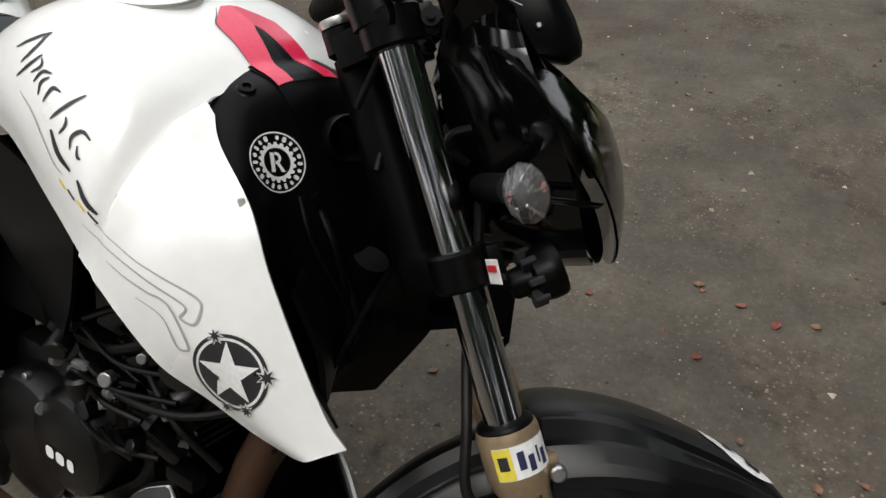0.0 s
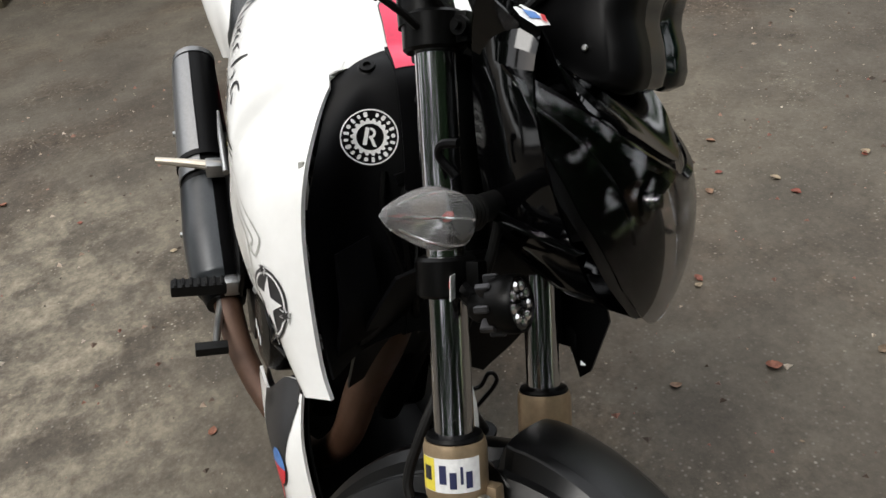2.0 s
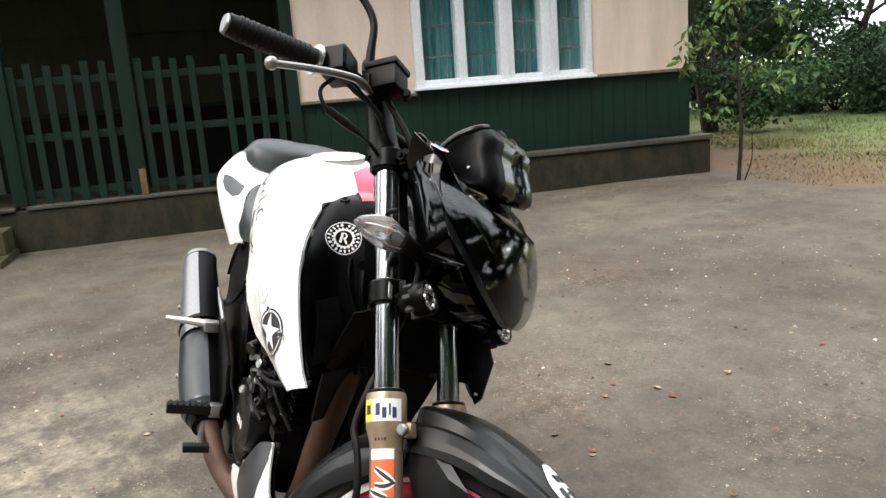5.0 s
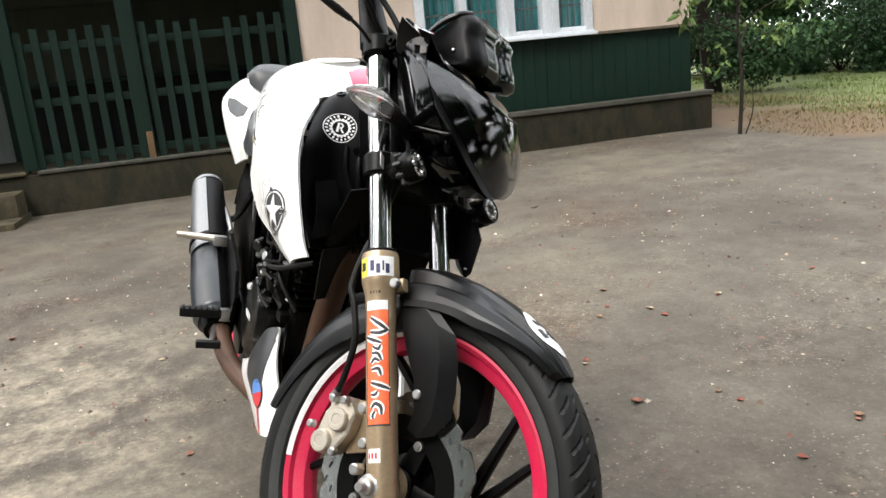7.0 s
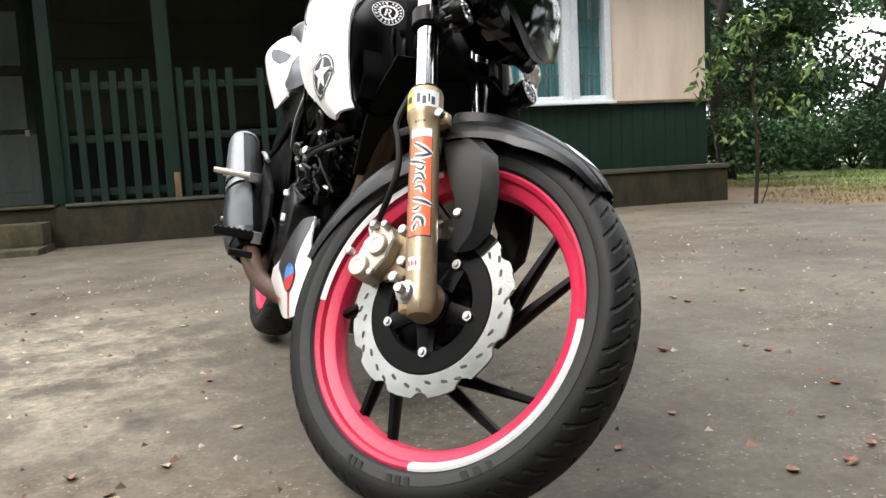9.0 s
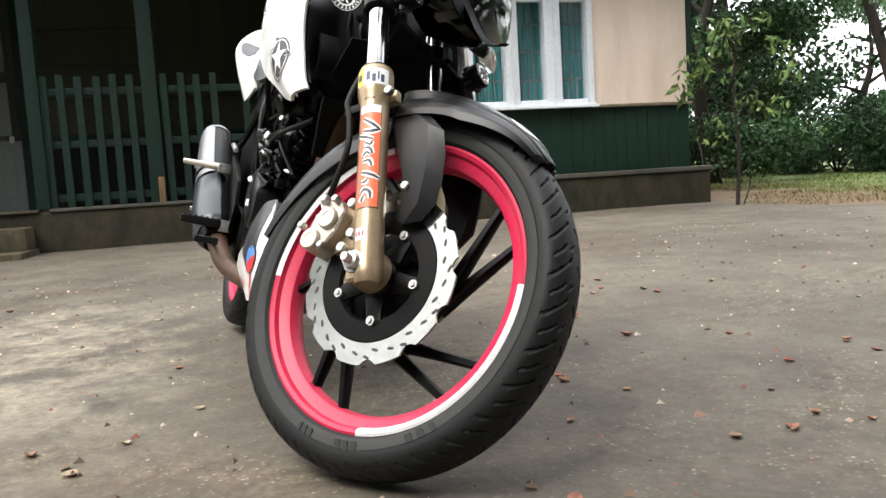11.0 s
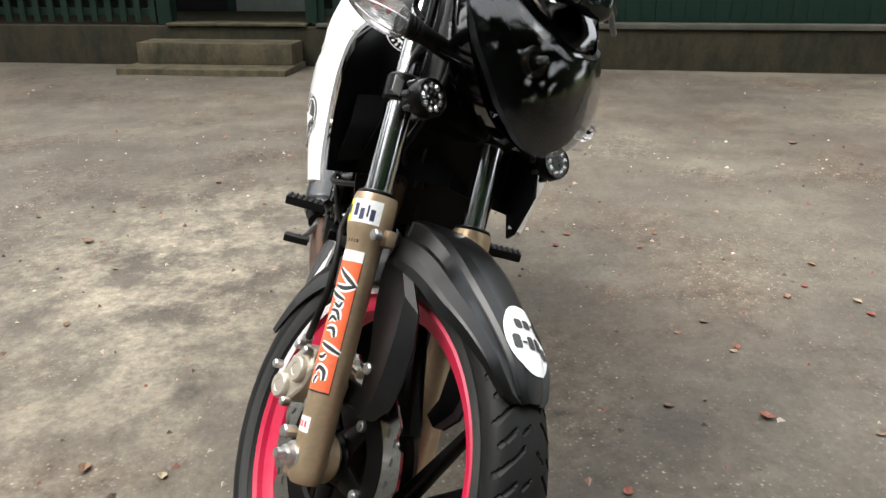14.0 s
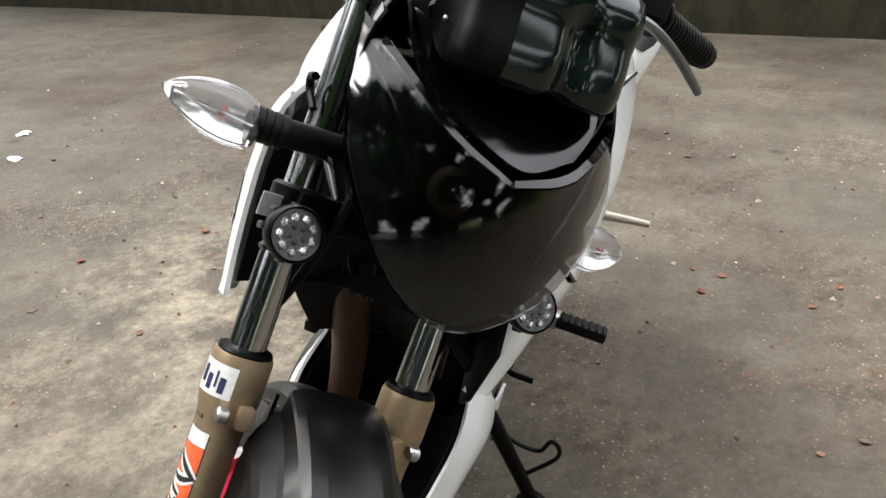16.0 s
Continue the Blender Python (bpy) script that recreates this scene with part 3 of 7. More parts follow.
# veranda behind the fence
part("veranda_back_wall", slab(3.86, 12.0, -1.7, -1.6, 1.0, 2.72, 0.0), VERANDA_WALL, house, "brown-grey boarded veranda wall")
part("veranda_dado", slab(3.86, 6.5, -1.7, -1.595, 0.325, 1.0, 0.0), DADO, house, "near-black lower wall")
part("veranda_dado", slab(7.28, 12.0, -1.7, -1.595, 0.325, 1.0, 0.0), DADO, house, "near-black lower wall")
for k in range(5):
    part("wall_board", slab(3.87, 6.5, -1.6, -1.582, 1.03 + k * 0.34, 1.35 + k * 0.34, 0.006), VERANDA_WALL, house)
part("dado_rail", slab(3.87, 6.5, -1.6, -1.56, 0.985, 1.025, 0.006), GREEN_PALE, house)

# veranda posts
for u, w in ((5.13, 0.12), (6.02, 0.1), (7.28, 0.12), (9.4, 0.13)):
    post = part("veranda_post", slab(u, u + w, -0.19, -0.06, 0.352 if u < 6.1 else 0.325, 2.72, 0.01), GREEN_PALE, house, "dark green wooden veranda post")
part("rotten_post_foot", slab(5.135, 5.185, -0.06, -0.045, 0.352, 0.56, 0.007), TIMBER, house, "bare rotted timber at the post's foot")

# door in the veranda's back wall
door = part("door", slab(6.5, 7.28, -1.66, -1.6, 0.325, 2.3, 0.006), DOOR_GREY, house, "closed grey-white boarded door")
for k in range(3):
    part("door_panel", slab(6.58, 7.2, -1.6, -1.588, 0.45 + k * 0.6, 0.95 + k * 0.6, 0.006), DOOR_GREY, door)
part("door_frame", slab(6.42, 6.5, -1.66, -1.57, 0.325, 2.38, 0.006), GREEN_PALE, door)
part("door_frame", slab(7.28, 7.36, -1.66, -1.57, 0.325, 2.38, 0.006), GREEN_PALE, door)
part("door_latch", slab(6.56, 6.6, -1.588, -1.56, 0.98, 1.04, 0.004), STEEL, door)

# window with four casements, iron grille and curtains
win = part("window", slab(1.19, 2.86, -0.2, -0.045, 1.0, 1.035, 0.008), FRAME_WHITE, house, "white-painted casement window with iron grille and teal curtains")
part("window_sill", slab(1.17, 2.88, -0.1, -0.02, 0.992, 1.018, 0.006), FRAME_WHITE, win, "bright white sill")
part("frame_top", slab(1.19, 2.86, -0.2, -0.07, 2.03, 2.1, 0.006), FRAME_WHITE, win)
for u0, u1, o in ((1.19, 1.25, -0.07), (1.52, 1.68, -0.075), (1.95, 2.075, -0.068), (2.39, 2.47, -0.075), (2.78, 2.86, -0.07)):
    part("mullion", slab(u0, u1, -0.2, o, 1.035, 2.03, 0.006), FRAME_WHITE, win)
    if u1 - u0 > 0.12:
        part("cover_strip", slab(u0 + 0.055, u0 + 0.075, -0.07, -0.055, 1.035, 2.03, 0.003), FRAME_WHITE, win)
for u0, u1 in ((1.25, 1.52), (1.68, 1.95), (2.075, 2.39), (2.47, 2.78)):
    part("casement_rail", slab(u0, u1, -0.17, -0.09, 1.035, 1.075, 0.005), FRAME_WHITE, win)
    part("casement_rail", slab(u0, u1, -0.17, -0.09, 1.985, 2.03, 0.005), FRAME_WHITE, win)
    pane = part("pane", slab(u0, u1, -0.155, -0.149, 1.075, 1.985, 0.0), PANE, win, "dusty glass pane")
    pane.visible_shadow = False
    for k in (1, 2, 3):
        v = u0 + (u1 - u0) * k / 4
        part("grille_bar", tube([(v, -0.19, 1.05), (v, -0.19, 2.02)], 0.006, 8), IRON, win)
    for h in (1.27, 1.53, 1.79):
        part("grille_bar", slab(u0, u1, -0.2, -0.185, h - 0.009, h + 0.009, 0.003), IRON, win)
rows = []
for h in (1.02, 1.5, 2.05):
    rows.append([(1.2 + 1.65 * i / 120, -0.27 + 0.018 * math.sin(i * 0.83) + 0.008 * math.sin(i * 2.1), h) for i in range(121)])
part("curtain", sheet(rows, 0.002), CURTAIN, win, "pleated teal and white curtain")

# picket fence along the veranda
fence = empty("picket_fence", HOUSE, "weathered dark green wooden picket fence along the veranda", "fence")
for h, o in ((0.86, -0.115), (1.28, -0.115), (0.43, -0.115)):
    part("rail", slab(3.96, 6.02, o - 0.03, o, h - 0.03, h + 0.03, 0.005), GREEN_PALE, fence)
    part("rail", slab(7.4, 11.8, o - 0.03, o, h - 0.03, h + 0.03, 0.005), GREEN_PALE, fence)


def pale(u, lean, top):
    bm = prism([(-0.028, 0), (0.028, 0), (0.028, top - 0.004), (0.024, top), (-0.025, top - 0.003), (-0.028, top - 0.008)], 0.018, None, 0.002, 1)
    moved(bm, pose(u, -0.1, 0.345, 90, 0, 0) @ pose(0, 0, 0, 0, 0, lean))
    return part("pale", bm, GREEN_PALE, fence)


for k in range(16):
    u = 4.03 + k * 0.131
    if 5.09 < u < 5.28 or k in (4,):
        continue
    pale(u, random.uniform(-0.6, 0.6), 1.06 + 0.012 * math.sin(k * 1.9))
for k in range(30):
    pale(7.46 + k * 0.131, random.uniform(-0.6, 0.6), 1.06 + 0.012 * math.sin(k * 1.3))

# entrance steps
steps = empty("entrance_steps", HOUSE, "mossy worn cement steps up to the veranda", "steps")
part("lower_step", slab(6.12, 7.5, 0.0, 0.58, -0.1, 0.055, 0.02), STEP, steps)
part("upper_step", slab(6.14, 7.44, 0.0, 0.31, 0.055, 0.225, 0.02), STEP, steps)
part("landing", slab(6.1, 7.3, -0.2, 0.02, 0.329, 0.35, 0.012), STEP, steps)


# ---------------------------------------------------------------- trees and shrubs
def leaf_cloud(clumps, per, size, seed, droop=0.3, slim=0.38):
    """Many small folded leaves scattered in clumps; a clump is a centre and three radii."""
    rng = np.random.default_rng(seed)
    unit = lambda v: v / np.linalg.norm(v, axis=1)[:, None]
    cl = np.array([(*c, rx, ry, rz) for c, rx, ry, rz in clumps], dtype=float).repeat(per, axis=0)
    n = len(cl)
    p = cl[:, :3] + unit(rng.normal(size=(n, 3))) * (rng.random(n) ** 0.45)[:, None] * cl[:, 3:]
    a = unit(rng.normal(size=(n, 3)) + np.array((0, 0, -droop)))
    b = unit(np.cross(a, rng.normal(size=(n, 3))))
    s = (size * rng.uniform(0.6, 1.35, n))[:, None]
    fold = np.cross(a, b) * s * 0.08
    verts = np.stack((p, p + a * s * 0.5 + b * s * slim + fold, p + a * s, p + a * s * 0.5 - b * s * slim + fold), axis=1).reshape(-1, 3).tolist()
    faces = [f for k in range(0, 4 * n, 4) for f in ((k, k + 1, k + 2), (k, k + 2, k + 3))]
    me = bpy.data.meshes.new("leaves")
    me.from_pydata(verts, [], faces)
    return me


def crown_part(name, clumps, per, size, seed, material, parent, droop=0.3, slim=0.38):
    me = leaf_cloud(clumps, per, size, seed, droop, slim)
    me.materials.append(material)
    ob = new(name, me)
    ob.parent = parent
    return ob


def tree(x, y, height, spread, seed, material, label, bare=0.35, clumps=26, per=200, size=0.14, tilt=(0, 0), girth=1.0):
    rng = random.Random(seed)
    t = empty("tree", Matrix.Translation((x, y, swell(x, y) - 0.05)), label, "tree")
    top = Vector((tilt[0] * height, tilt[1] * height, height * 0.86))
    bend = Vector((rng.uniform(-0.2, 0.2), rng.uniform(-0.2, 0.2), 0))
    path = [(0, 0, 0), top * 0.35 + bend, top * 0.7 - bend * 0.5, top]
    r = 0.028 * height * girth
    part("trunk", tube(path, [r * 1.35, r * 0.95, r * 0.6, r * 0.15], 10, 14), BARK, t)
    spots = []
    for k in range(9):
        f = bare + (0.95 - bare) * k / 8
        start = spline(path, 20)[int(f * 20)]
        a = k * 2.4 + rng.uniform(-0.4, 0.4)
        ln = spread * rng.uniform(0.65, 1.0) * (1.1 - 0.5 * f)
        end = start + Vector((math.cos(a) * ln, math.sin(a) * ln, rng.uniform(0.05, 0.45) * ln))
        mid = start.lerp(end, 0.5) + Vector((0, 0, 0.12 * ln))
        part("limb", tube([start, mid, end], [r * 0.45, r * 0.25, r * 0.08], 7, 8), BARK, t)
        spots += [(end, 0.34 * spread), (mid, 0.28 * spread), (start.lerp(end, 0.78), 0.3 * spread)]
    spots.append((top, 0.4 * spread))
    cl = []
    for i in range(clumps):
        p, s = spots[i % len(spots)]
        j = Vector((rng.uniform(-1, 1), rng.uniform(-1, 1), rng.uniform(-0.6, 0.8))) * s * 0.7
        cl.append((tuple(Vector(p) + j), s * rng.uniform(0.6, 1.1), s * rng.uniform(0.6, 1.1), s * rng.uniform(0.3, 0.6)))
    crown_part("crown", cl, per, size, seed, material, t)
    return t


DARK = "tall dark-leaved tree at the lawn's edge"
LIGHT = "light feathery-leaved tree with spreading boughs"
tree(-8.6, 7.7, 5.6, 1.7, 4, LEAF_DARK, "dark-leaved tree beside the house", 0.10, 72, 380, 0.068, (0, 0), 0.6)
tree(-10.6, 9.6, 6.5, 2.3, 3, LEAF_DARK, DARK, 0.15, 64, 300, 0.085, (0, 0), 0.7)
tree(-13.6, 12.2, 7.0, 1.9, 5, LEAF_DARK, DARK, 0.18, 46, 240, 0.12, (0, 0), 0.7)
tree(-10.9, 13.2, 3.4, 1.3, 7, LEAF_DARK, "small dark tree with a forked bare trunk", 0.36, 11, 90, 0.11, (0.04, 0.02))
tree(-8.9, 15.8, 7.5, 1.8, 13, LEAF_DARK, "slender dark tree with a bare lower trunk", 0.45, 12, 110, 0.13, (0.02, 0.05))
tree(-6.6, 9.4, 5.6, 2.5, 8, LEAF_MID, LIGHT, 0.42, 34, 260, 0.055, (-0.26, -0.02), 0.55)
tree(-5.0, 10.6, 6.4, 2.6, 9, LEAF_MID, LIGHT, 0.42, 34, 260, 0.06, (-0.16, -0.06), 0.55)
# unseen trees added round the other sides, for dark reflections on the machine
for k, (x, y) in enumerate(((9.5, -2.0), (8.6, 3.6), (6.2, -7.5), (1.4, -10.2), (-3.6, -10.8), (5.2, 9.4), (1.0, 12.4), (10.5, -6.0), (10.4, 7.0), (-1.6, 13.6), (3.4, -11.6))):
    tree(x, y, 8.5 + (k % 3), 3.6, 60 + k, LEAF_DARK, "unseen dark-leaved tree, added to darken reflections and block sky", 0.06, 40, 170, 0.40)


# three taller unseen trees, added to block more sky ahead of the machine
for k, (x, y) in enumerate(((6.6, 1.0), (6.9, -2.2), (6.2, 4.4))):
    tree(x, y, 12.0 + 0.7 * k, 3.9, 90 + k, LEAF_DARK, "unseen dark-leaved tree, added to darken reflections and block sky", 0.12, 44, 170, 0.42)


def bush(x, y, r, h, seed, material, label):
    b = empty("bush", Matrix.Translation((x, y, swell(x, y))), label, "bush")
    rng = random.Random(seed)
    for k in range(6):
        a = k * 1.05 + rng.random()
        part("stem", tube([(0, 0, -0.03), (math.cos(a) * r * 0.3, math.sin(a) * r * 0.3, h * 0.4), (math.cos(a) * r * 0.7, math.sin(a) * r * 0.7, h * 0.75)], [0.02, 0.014, 0.006], 6, 5), BARK, b)
    cl = [((rng.uniform(-r, r) * 0.75, rng.uniform(-r, r) * 0.75, rng.uniform(0.12, 0.8) * h), r * 0.42, r * 0.42, h * 0.26) for _ in range(14)]
    crown_part("leaves", cl, 300, 0.075, seed, material, b, 0.1)
    return b


bush(-12.3, 12.0, 1.1, 1.0, 21, LEAF_BRIGHT, "bright green rounded bush under the trees")
bush(-10.1, 12.6, 1.3, 1.5, 22, LEAF_DARK, "low dark undergrowth bush")
bush(-8.4, 12.3, 1.3, 1.3, 23, LEAF_DARK, "low dark undergrowth bush")
bush(-6.9, 12.4, 1.3, 1.2, 24, LEAF_DARK, "low dark undergrowth bush")
bush(-13.2, 12.0, 1.2, 1.2, 25, LEAF_DARK, "low dark undergrowth bush")
for k, (x, y, r, h) in enumerate(((-15.2, 14.0, 1.7, 2.4), (-12.9, 14.9, 1.7, 2.0), (-10.6, 14.6, 1.6, 1.8), (-8.6, 14.2, 1.5, 1.6))):
    bush(x, y, r, h, 40 + k, LEAF_DARK, "tall dark undergrowth bush behind the lawn")
for k, (x, y, r, h) in enumerate(((-12.6, 11.0, 0.9, 0.9), (-11.3, 11.3, 0.9, 0.8), (-9.9, 11.5, 1.0, 0.85), (-8.4, 11.5, 0.9, 0.8), (-7.0, 11.6, 0.9, 0.8))):
    bush(x, y, r, h, 50 + k, LEAF_DARK if k != 1 else LEAF_BRIGHT, "low dark undergrowth bush" if k != 1 else "bright green rounded bush under the trees")
bush(-12.2, 9.9, 1.0, 1.5, 27, LEAF_DARK, "low dark undergrowth bush")


# young shrub at the plinth's corner
def shrub():
    s = empty("shrub", Matrix.Translation((-4.72, 4.78, swell(-4.72, 4.78))), "thin-stemmed young shrub with drooping leaves beside the plinth", "shrub")
    rng = random.Random(5)
    stems = [[(0, 0, -0.05), (0.01, 0.02, 0.5), (-0.02, 0.0, 1.0), (0.0, 0.03, 1.5)], [(0.03, 0.02, -0.05), (0.05, 0.10, 0.18), (0.03, 0.12, 0.40)], [(-0.04, 0.01, -0.05), (-0.06, 0.06, 0.12), (-0.05, 0.10, 0.22)]]
    for p in stems:
        part("stem", tube(p, [0.020, 0.014, 0.008] if p is stems[0] else [0.007, 0.005, 0.003], 8, 10), BARK, s)
    cl = []
    for k in range(10):
        z = 0.78 + k * 0.085
        a = k * 2.2
        r = 0.2 + 0.28 * math.sin(min(1, max(0, (z - 0.4) / 1.1)) * math.pi)
        end = Vector((math.cos(a) * r, math.sin(a) * r, z + 0.1))
        part("twig", tube([(0, 0.01, z - 0.08), end * 0.6 + Vector((0, 0, 0.4 * z)), end], [0.008, 0.006, 0.003], 6, 5), BARK, s)
        cl.append((tuple(end), 0.13, 0.13, 0.10))
    cl.append(((0.0, 0.03, 1.6), 0.12, 0.12, 0.14))
    cl.append(((0.02, -0.42, 1.22), 0.2, 0.16, 0.1))
    cl.append(((-0.06, -0.2, 0.72), 0.16, 0.14, 0.16))
    crown_part("leaves", cl, 26, 0.10, 31, LEAF_SHRUB, s, 0.7, 0.19)


shrub()


def grass_field(name, count, near, deep, power, material, label, seed):
    rng = np.random.default_rng(seed)
    verts, faces = [], []
    for _ in range(count):
        x = rng.uniform(-13, 1.5)
        y = near + (rng.random() ** power) * deep
        if x < -5.2 and y < 5.4 or noise.noise((x * 1.1, y * 1.1, seed)) < -0.18:
            continue
        z = swell(x, y)
        a = rng.uniform(0, 2 * math.pi)
        h = rng.uniform(0.015, 0.05) * (0.45 + 0.6 * min(1, (y - 4.9) / 2))
        w = 0.004 + 0.004 * rng.random()
        dx, dy = math.cos(a), math.sin(a)
        k = len(verts)
        verts += [(x - dx * w, y - dy * w, z - 0.01), (x + dx * w, y + dy * w, z - 0.01), (x + dy * h, y - dx * h, z + h)]
        faces.append((k, k + 1, k + 2))
    me = bpy.data.meshes.new(name)
    me.from_pydata(verts, [], faces)
    me.materials.append(material)
    tagged(new(name, me), label, "grass", kind="stuff")


grass_field("dry_grass", 30000, 4.95, 2.3, 1.2, DRY_GRASS, "short dry brown grass along the asphalt's edge", 12)
grass_field("grass", 52000, 6.2, 6.4, 1.2, GRASS, "short yellow-green lawn grass under the trees", 14)


# ---------------------------------------------------------------- litter on the yard
def gravel():
    rng = np.random.default_rng(7)
    verts, faces = [], []
    base = [(1, 0, 0), (-0.5, 0.87, 0), (-0.5, -0.87, 0), (0.1, 0.05, 1)]
    for i in range(6800):
        if i < 4400:
            x, y = rng.uniform(-3.2, 1.4), rng.uniform(-2.6, 3.4)
        else:
            x, y = rng.uniform(-6.0, 2.0), rng.uniform(-4.0, 5.0)
        s = 0.0024 + 0.0115 * rng.random() ** 4.5
        a = rng.uniform(0, 6.28)
        z = swell(x, y)
        k = len(verts)
        for p, q, r in base:
            e = s * rng.uniform(0.7, 1.4)
            verts.append((x + e * (p * math.cos(a) - q * math.sin(a)), y + e * (p * math.sin(a) + q * math.cos(a)), z - s * 0.2 + e * 0.8 * r))
        faces += [(k, k + 1, k + 3), (k + 1, k + 2, k + 3), (k + 2, k, k + 3)]
    me = bpy.data.meshes.new("gravel")
    me.from_pydata(verts, [], faces)
    me.materials.append(CHIPS)
    tagged(new("gravel", me), "scattered small stones and bark chips on the asphalt", "gravel", kind="stuff")


gravel()


def curled_leaf(seed, length=0.05):
    rng = random.Random(seed)
    rows = []
    fold, curl = rng.uniform(0.3, 0.9), rng.uniform(0.25, 0.7)
    for i in range(9):
        s = i / 8
        w = 0.36 * length * math.sin(math.pi * min(1, max(0.02, s * 0.96 + 0.02))) ** 0.8
        z = curl * length * (s - 0.5) ** 2 * 1.4
        row = []
        for j in range(5):
            t = (j - 2) / 2
            row.append(((s - 0.5) * length, t * w * (1 + 0.15 * rng.uniform(-1, 1)), z + abs(t) ** 1.4 * w * fold + 0.002))
        rows.append(row)
    return sheet(rows, 0.0012)


LEAF_SHAPES = []
for k in range(5):
    ob = link("fallen_leaf", curled_leaf(40 + k), DRY_LEAF, None, "")
    tagged(ob, "curled dry brown leaf lying on the asphalt", "leaf", "fallen leaves on the yard")
    LEAF_SHAPES.append(ob)

LEAF_SPOTS = [(-0.60, 0.867, 1.1), (-1.17, 1.60, 1.0), (-1.10, 1.32, 0.9), (-0.954, -0.228, 0.8), (-1.72, -0.27, 0.7), (-0.27, 1.262, 0.9), (-2.05, -0.546, 0.7), (0.149, 0.692, 1.0),
              (-0.54, -0.20, 0.8), (-0.25, -0.42, 1.0), (-1.615, -1.04, 1.4), (-1.315, -1.28, 1.0), (-0.40, -0.498, 1.1), (-0.89, 0.889, 0.7), (-0.354, 1.606, 0.6), (-0.255, 1.244, 0.6),
              (-1.215, 1.138, 0.9), (-0.308, 0.521, 1.0), (-3.1, 1.87, 1.7), (-1.05, 0.86, 0.8), (-2.0, -1.0, 0.8), (-0.1, 0.25, 0.9), (-0.62, 0.28, 0.9), (0.35, 1.2, 0.9),
              (-1.615, 0.529, 0.9), (-1.197, 0.321, 0.6), (-0.912, 0.903, 0.8), (-0.272, -0.707, 0.8), (-0.99, 0.777, 0.6), (-1.731, 0.879, 0.8), (-2.325, -0.806, 1.0), (-1.285, 1.215, 0.7), (-1.103, 1.32, 0.7), (-1.164, 1.591, 0.7),
              (-0.291, -0.43, 0.9), (0.082, -0.135, 1.0), (0.223, 0.242, 0.9), (0.158, 0.209, 0.7), (-0.35, 0.531, 0.8), (-0.181, 0.592, 0.7), (0.106, 0.781, 0.8), (0.141, 0.694, 0.7), (-0.478, 1.093, 0.7), (0.134, 0.589, 0.9), (-0.075, 0.405, 0.7)]
for i, (x, y, s) in enumerate(LEAF_SPOTS):
    m = Matrix.Translation((x, y, swell(x, y))) @ pose(0, 0, 0, random.uniform(-9, 9), random.uniform(-9, 9), random.uniform(0, 360)) @ Matrix.Scale(s * 0.62, 4)
    if i < 5:
        LEAF_SHAPES[i].matrix_world = m
    else:
        made = copy_thing(LEAF_SHAPES[i % 5], Matrix())
        made.matrix_world = m
rng_l = random.Random(77)
for i in range(120):
    x, y = (rng_l.uniform(-3.4, 0.9), rng_l.uniform(-1.8, 3.2)) if i < 70 else (rng_l.uniform(-5.4, 0.5), rng_l.uniform(-3.5, 4.8))
    if -1.7 < x < 0.2 and -0.3 < y < 0.5:
        continue
    s = rng_l.uniform(0.2, 0.62)
    made = copy_thing(LEAF_SHAPES[i % 5], Matrix())
    made.matrix_world = Matrix.Translation((x, y, swell(x, y))) @ pose(0, 0, 0, rng_l.uniform(-12, 12), rng_l.uniform(-12, 12), rng_l.uniform(0, 360)) @ Matrix.Scale(s, 4)

# torn scraps of white paper
for x, y, a in ((-2.41, -2.59, 20), (-2.08, -2.31, 70)):
    rows = [[((i - 3) * 0.012, (j - 2) * 0.011 + 0.004 * math.sin(i * 2.1), 0.004 + 0.004 * math.sin(i * 1.7 + j)) for j in range(5)] for i in range(7)]
    ob = link("paper_scrap", sheet(rows, 0.001), PAPER)
    ob.matrix_world = Matrix.Translation((x, y, swell(x, y))) @ pose(0, 0, 0, 0, 0, a)
    tagged(ob, "small crumpled scrap of white paper on the asphalt", "paper", "paper scraps")


# ---------------------------------------------------------------- motorcycle
# Its own frame: x ahead, y to its left, z up, standing straight. It leans on
# its side stand; the fork, bars and front wheel are turned to the left.
LEAN_LEFT, RAKE, STEER = 14.8, 27.1, 36.4
BIKE = pose(0, 0, 0, -LEAN_LEFT, 0, 0) @ Matrix.Translation((0, 0.0083, 0))
bike = empty("motorcycle", BIKE, "white, red and black street motorcycle leaning on its side stand", "motorcycle")
steer_axis = Vector((-math.sin(radians(RAKE)), 0, math.cos(radians(RAKE))))
# the fork's frame: x ahead, y left, z up along the fork; origin between the tubes at the sliders' tops
FORK = Matrix.Translation((-0.203, 0.0178, 0.596)) @ Matrix.Rotation(radians(STEER), 4, steer_axis) @ pose(0, 0, 0, 0, -RAKE, 0)
AXLE = Vector((-0.010, 0, -0.350))


def fpart(name, bm, material, parent, label="", smooth=True, auto=35):
    return part(name, moved(bm, FORK), material, parent, label, smooth, auto)


def wheel_pose(centre):
    """Turns z (a lathe's axis) to y."""
    return Matrix.Translation(centre) @ pose(0, 0, 0, -90, 0, 0)


def polar(centre, r, deg, y=0.0):
    return Vector((centre[0] + r * math.cos(radians(deg)), centre[1] + y, centre[2] + r * math.sin(radians(deg))))


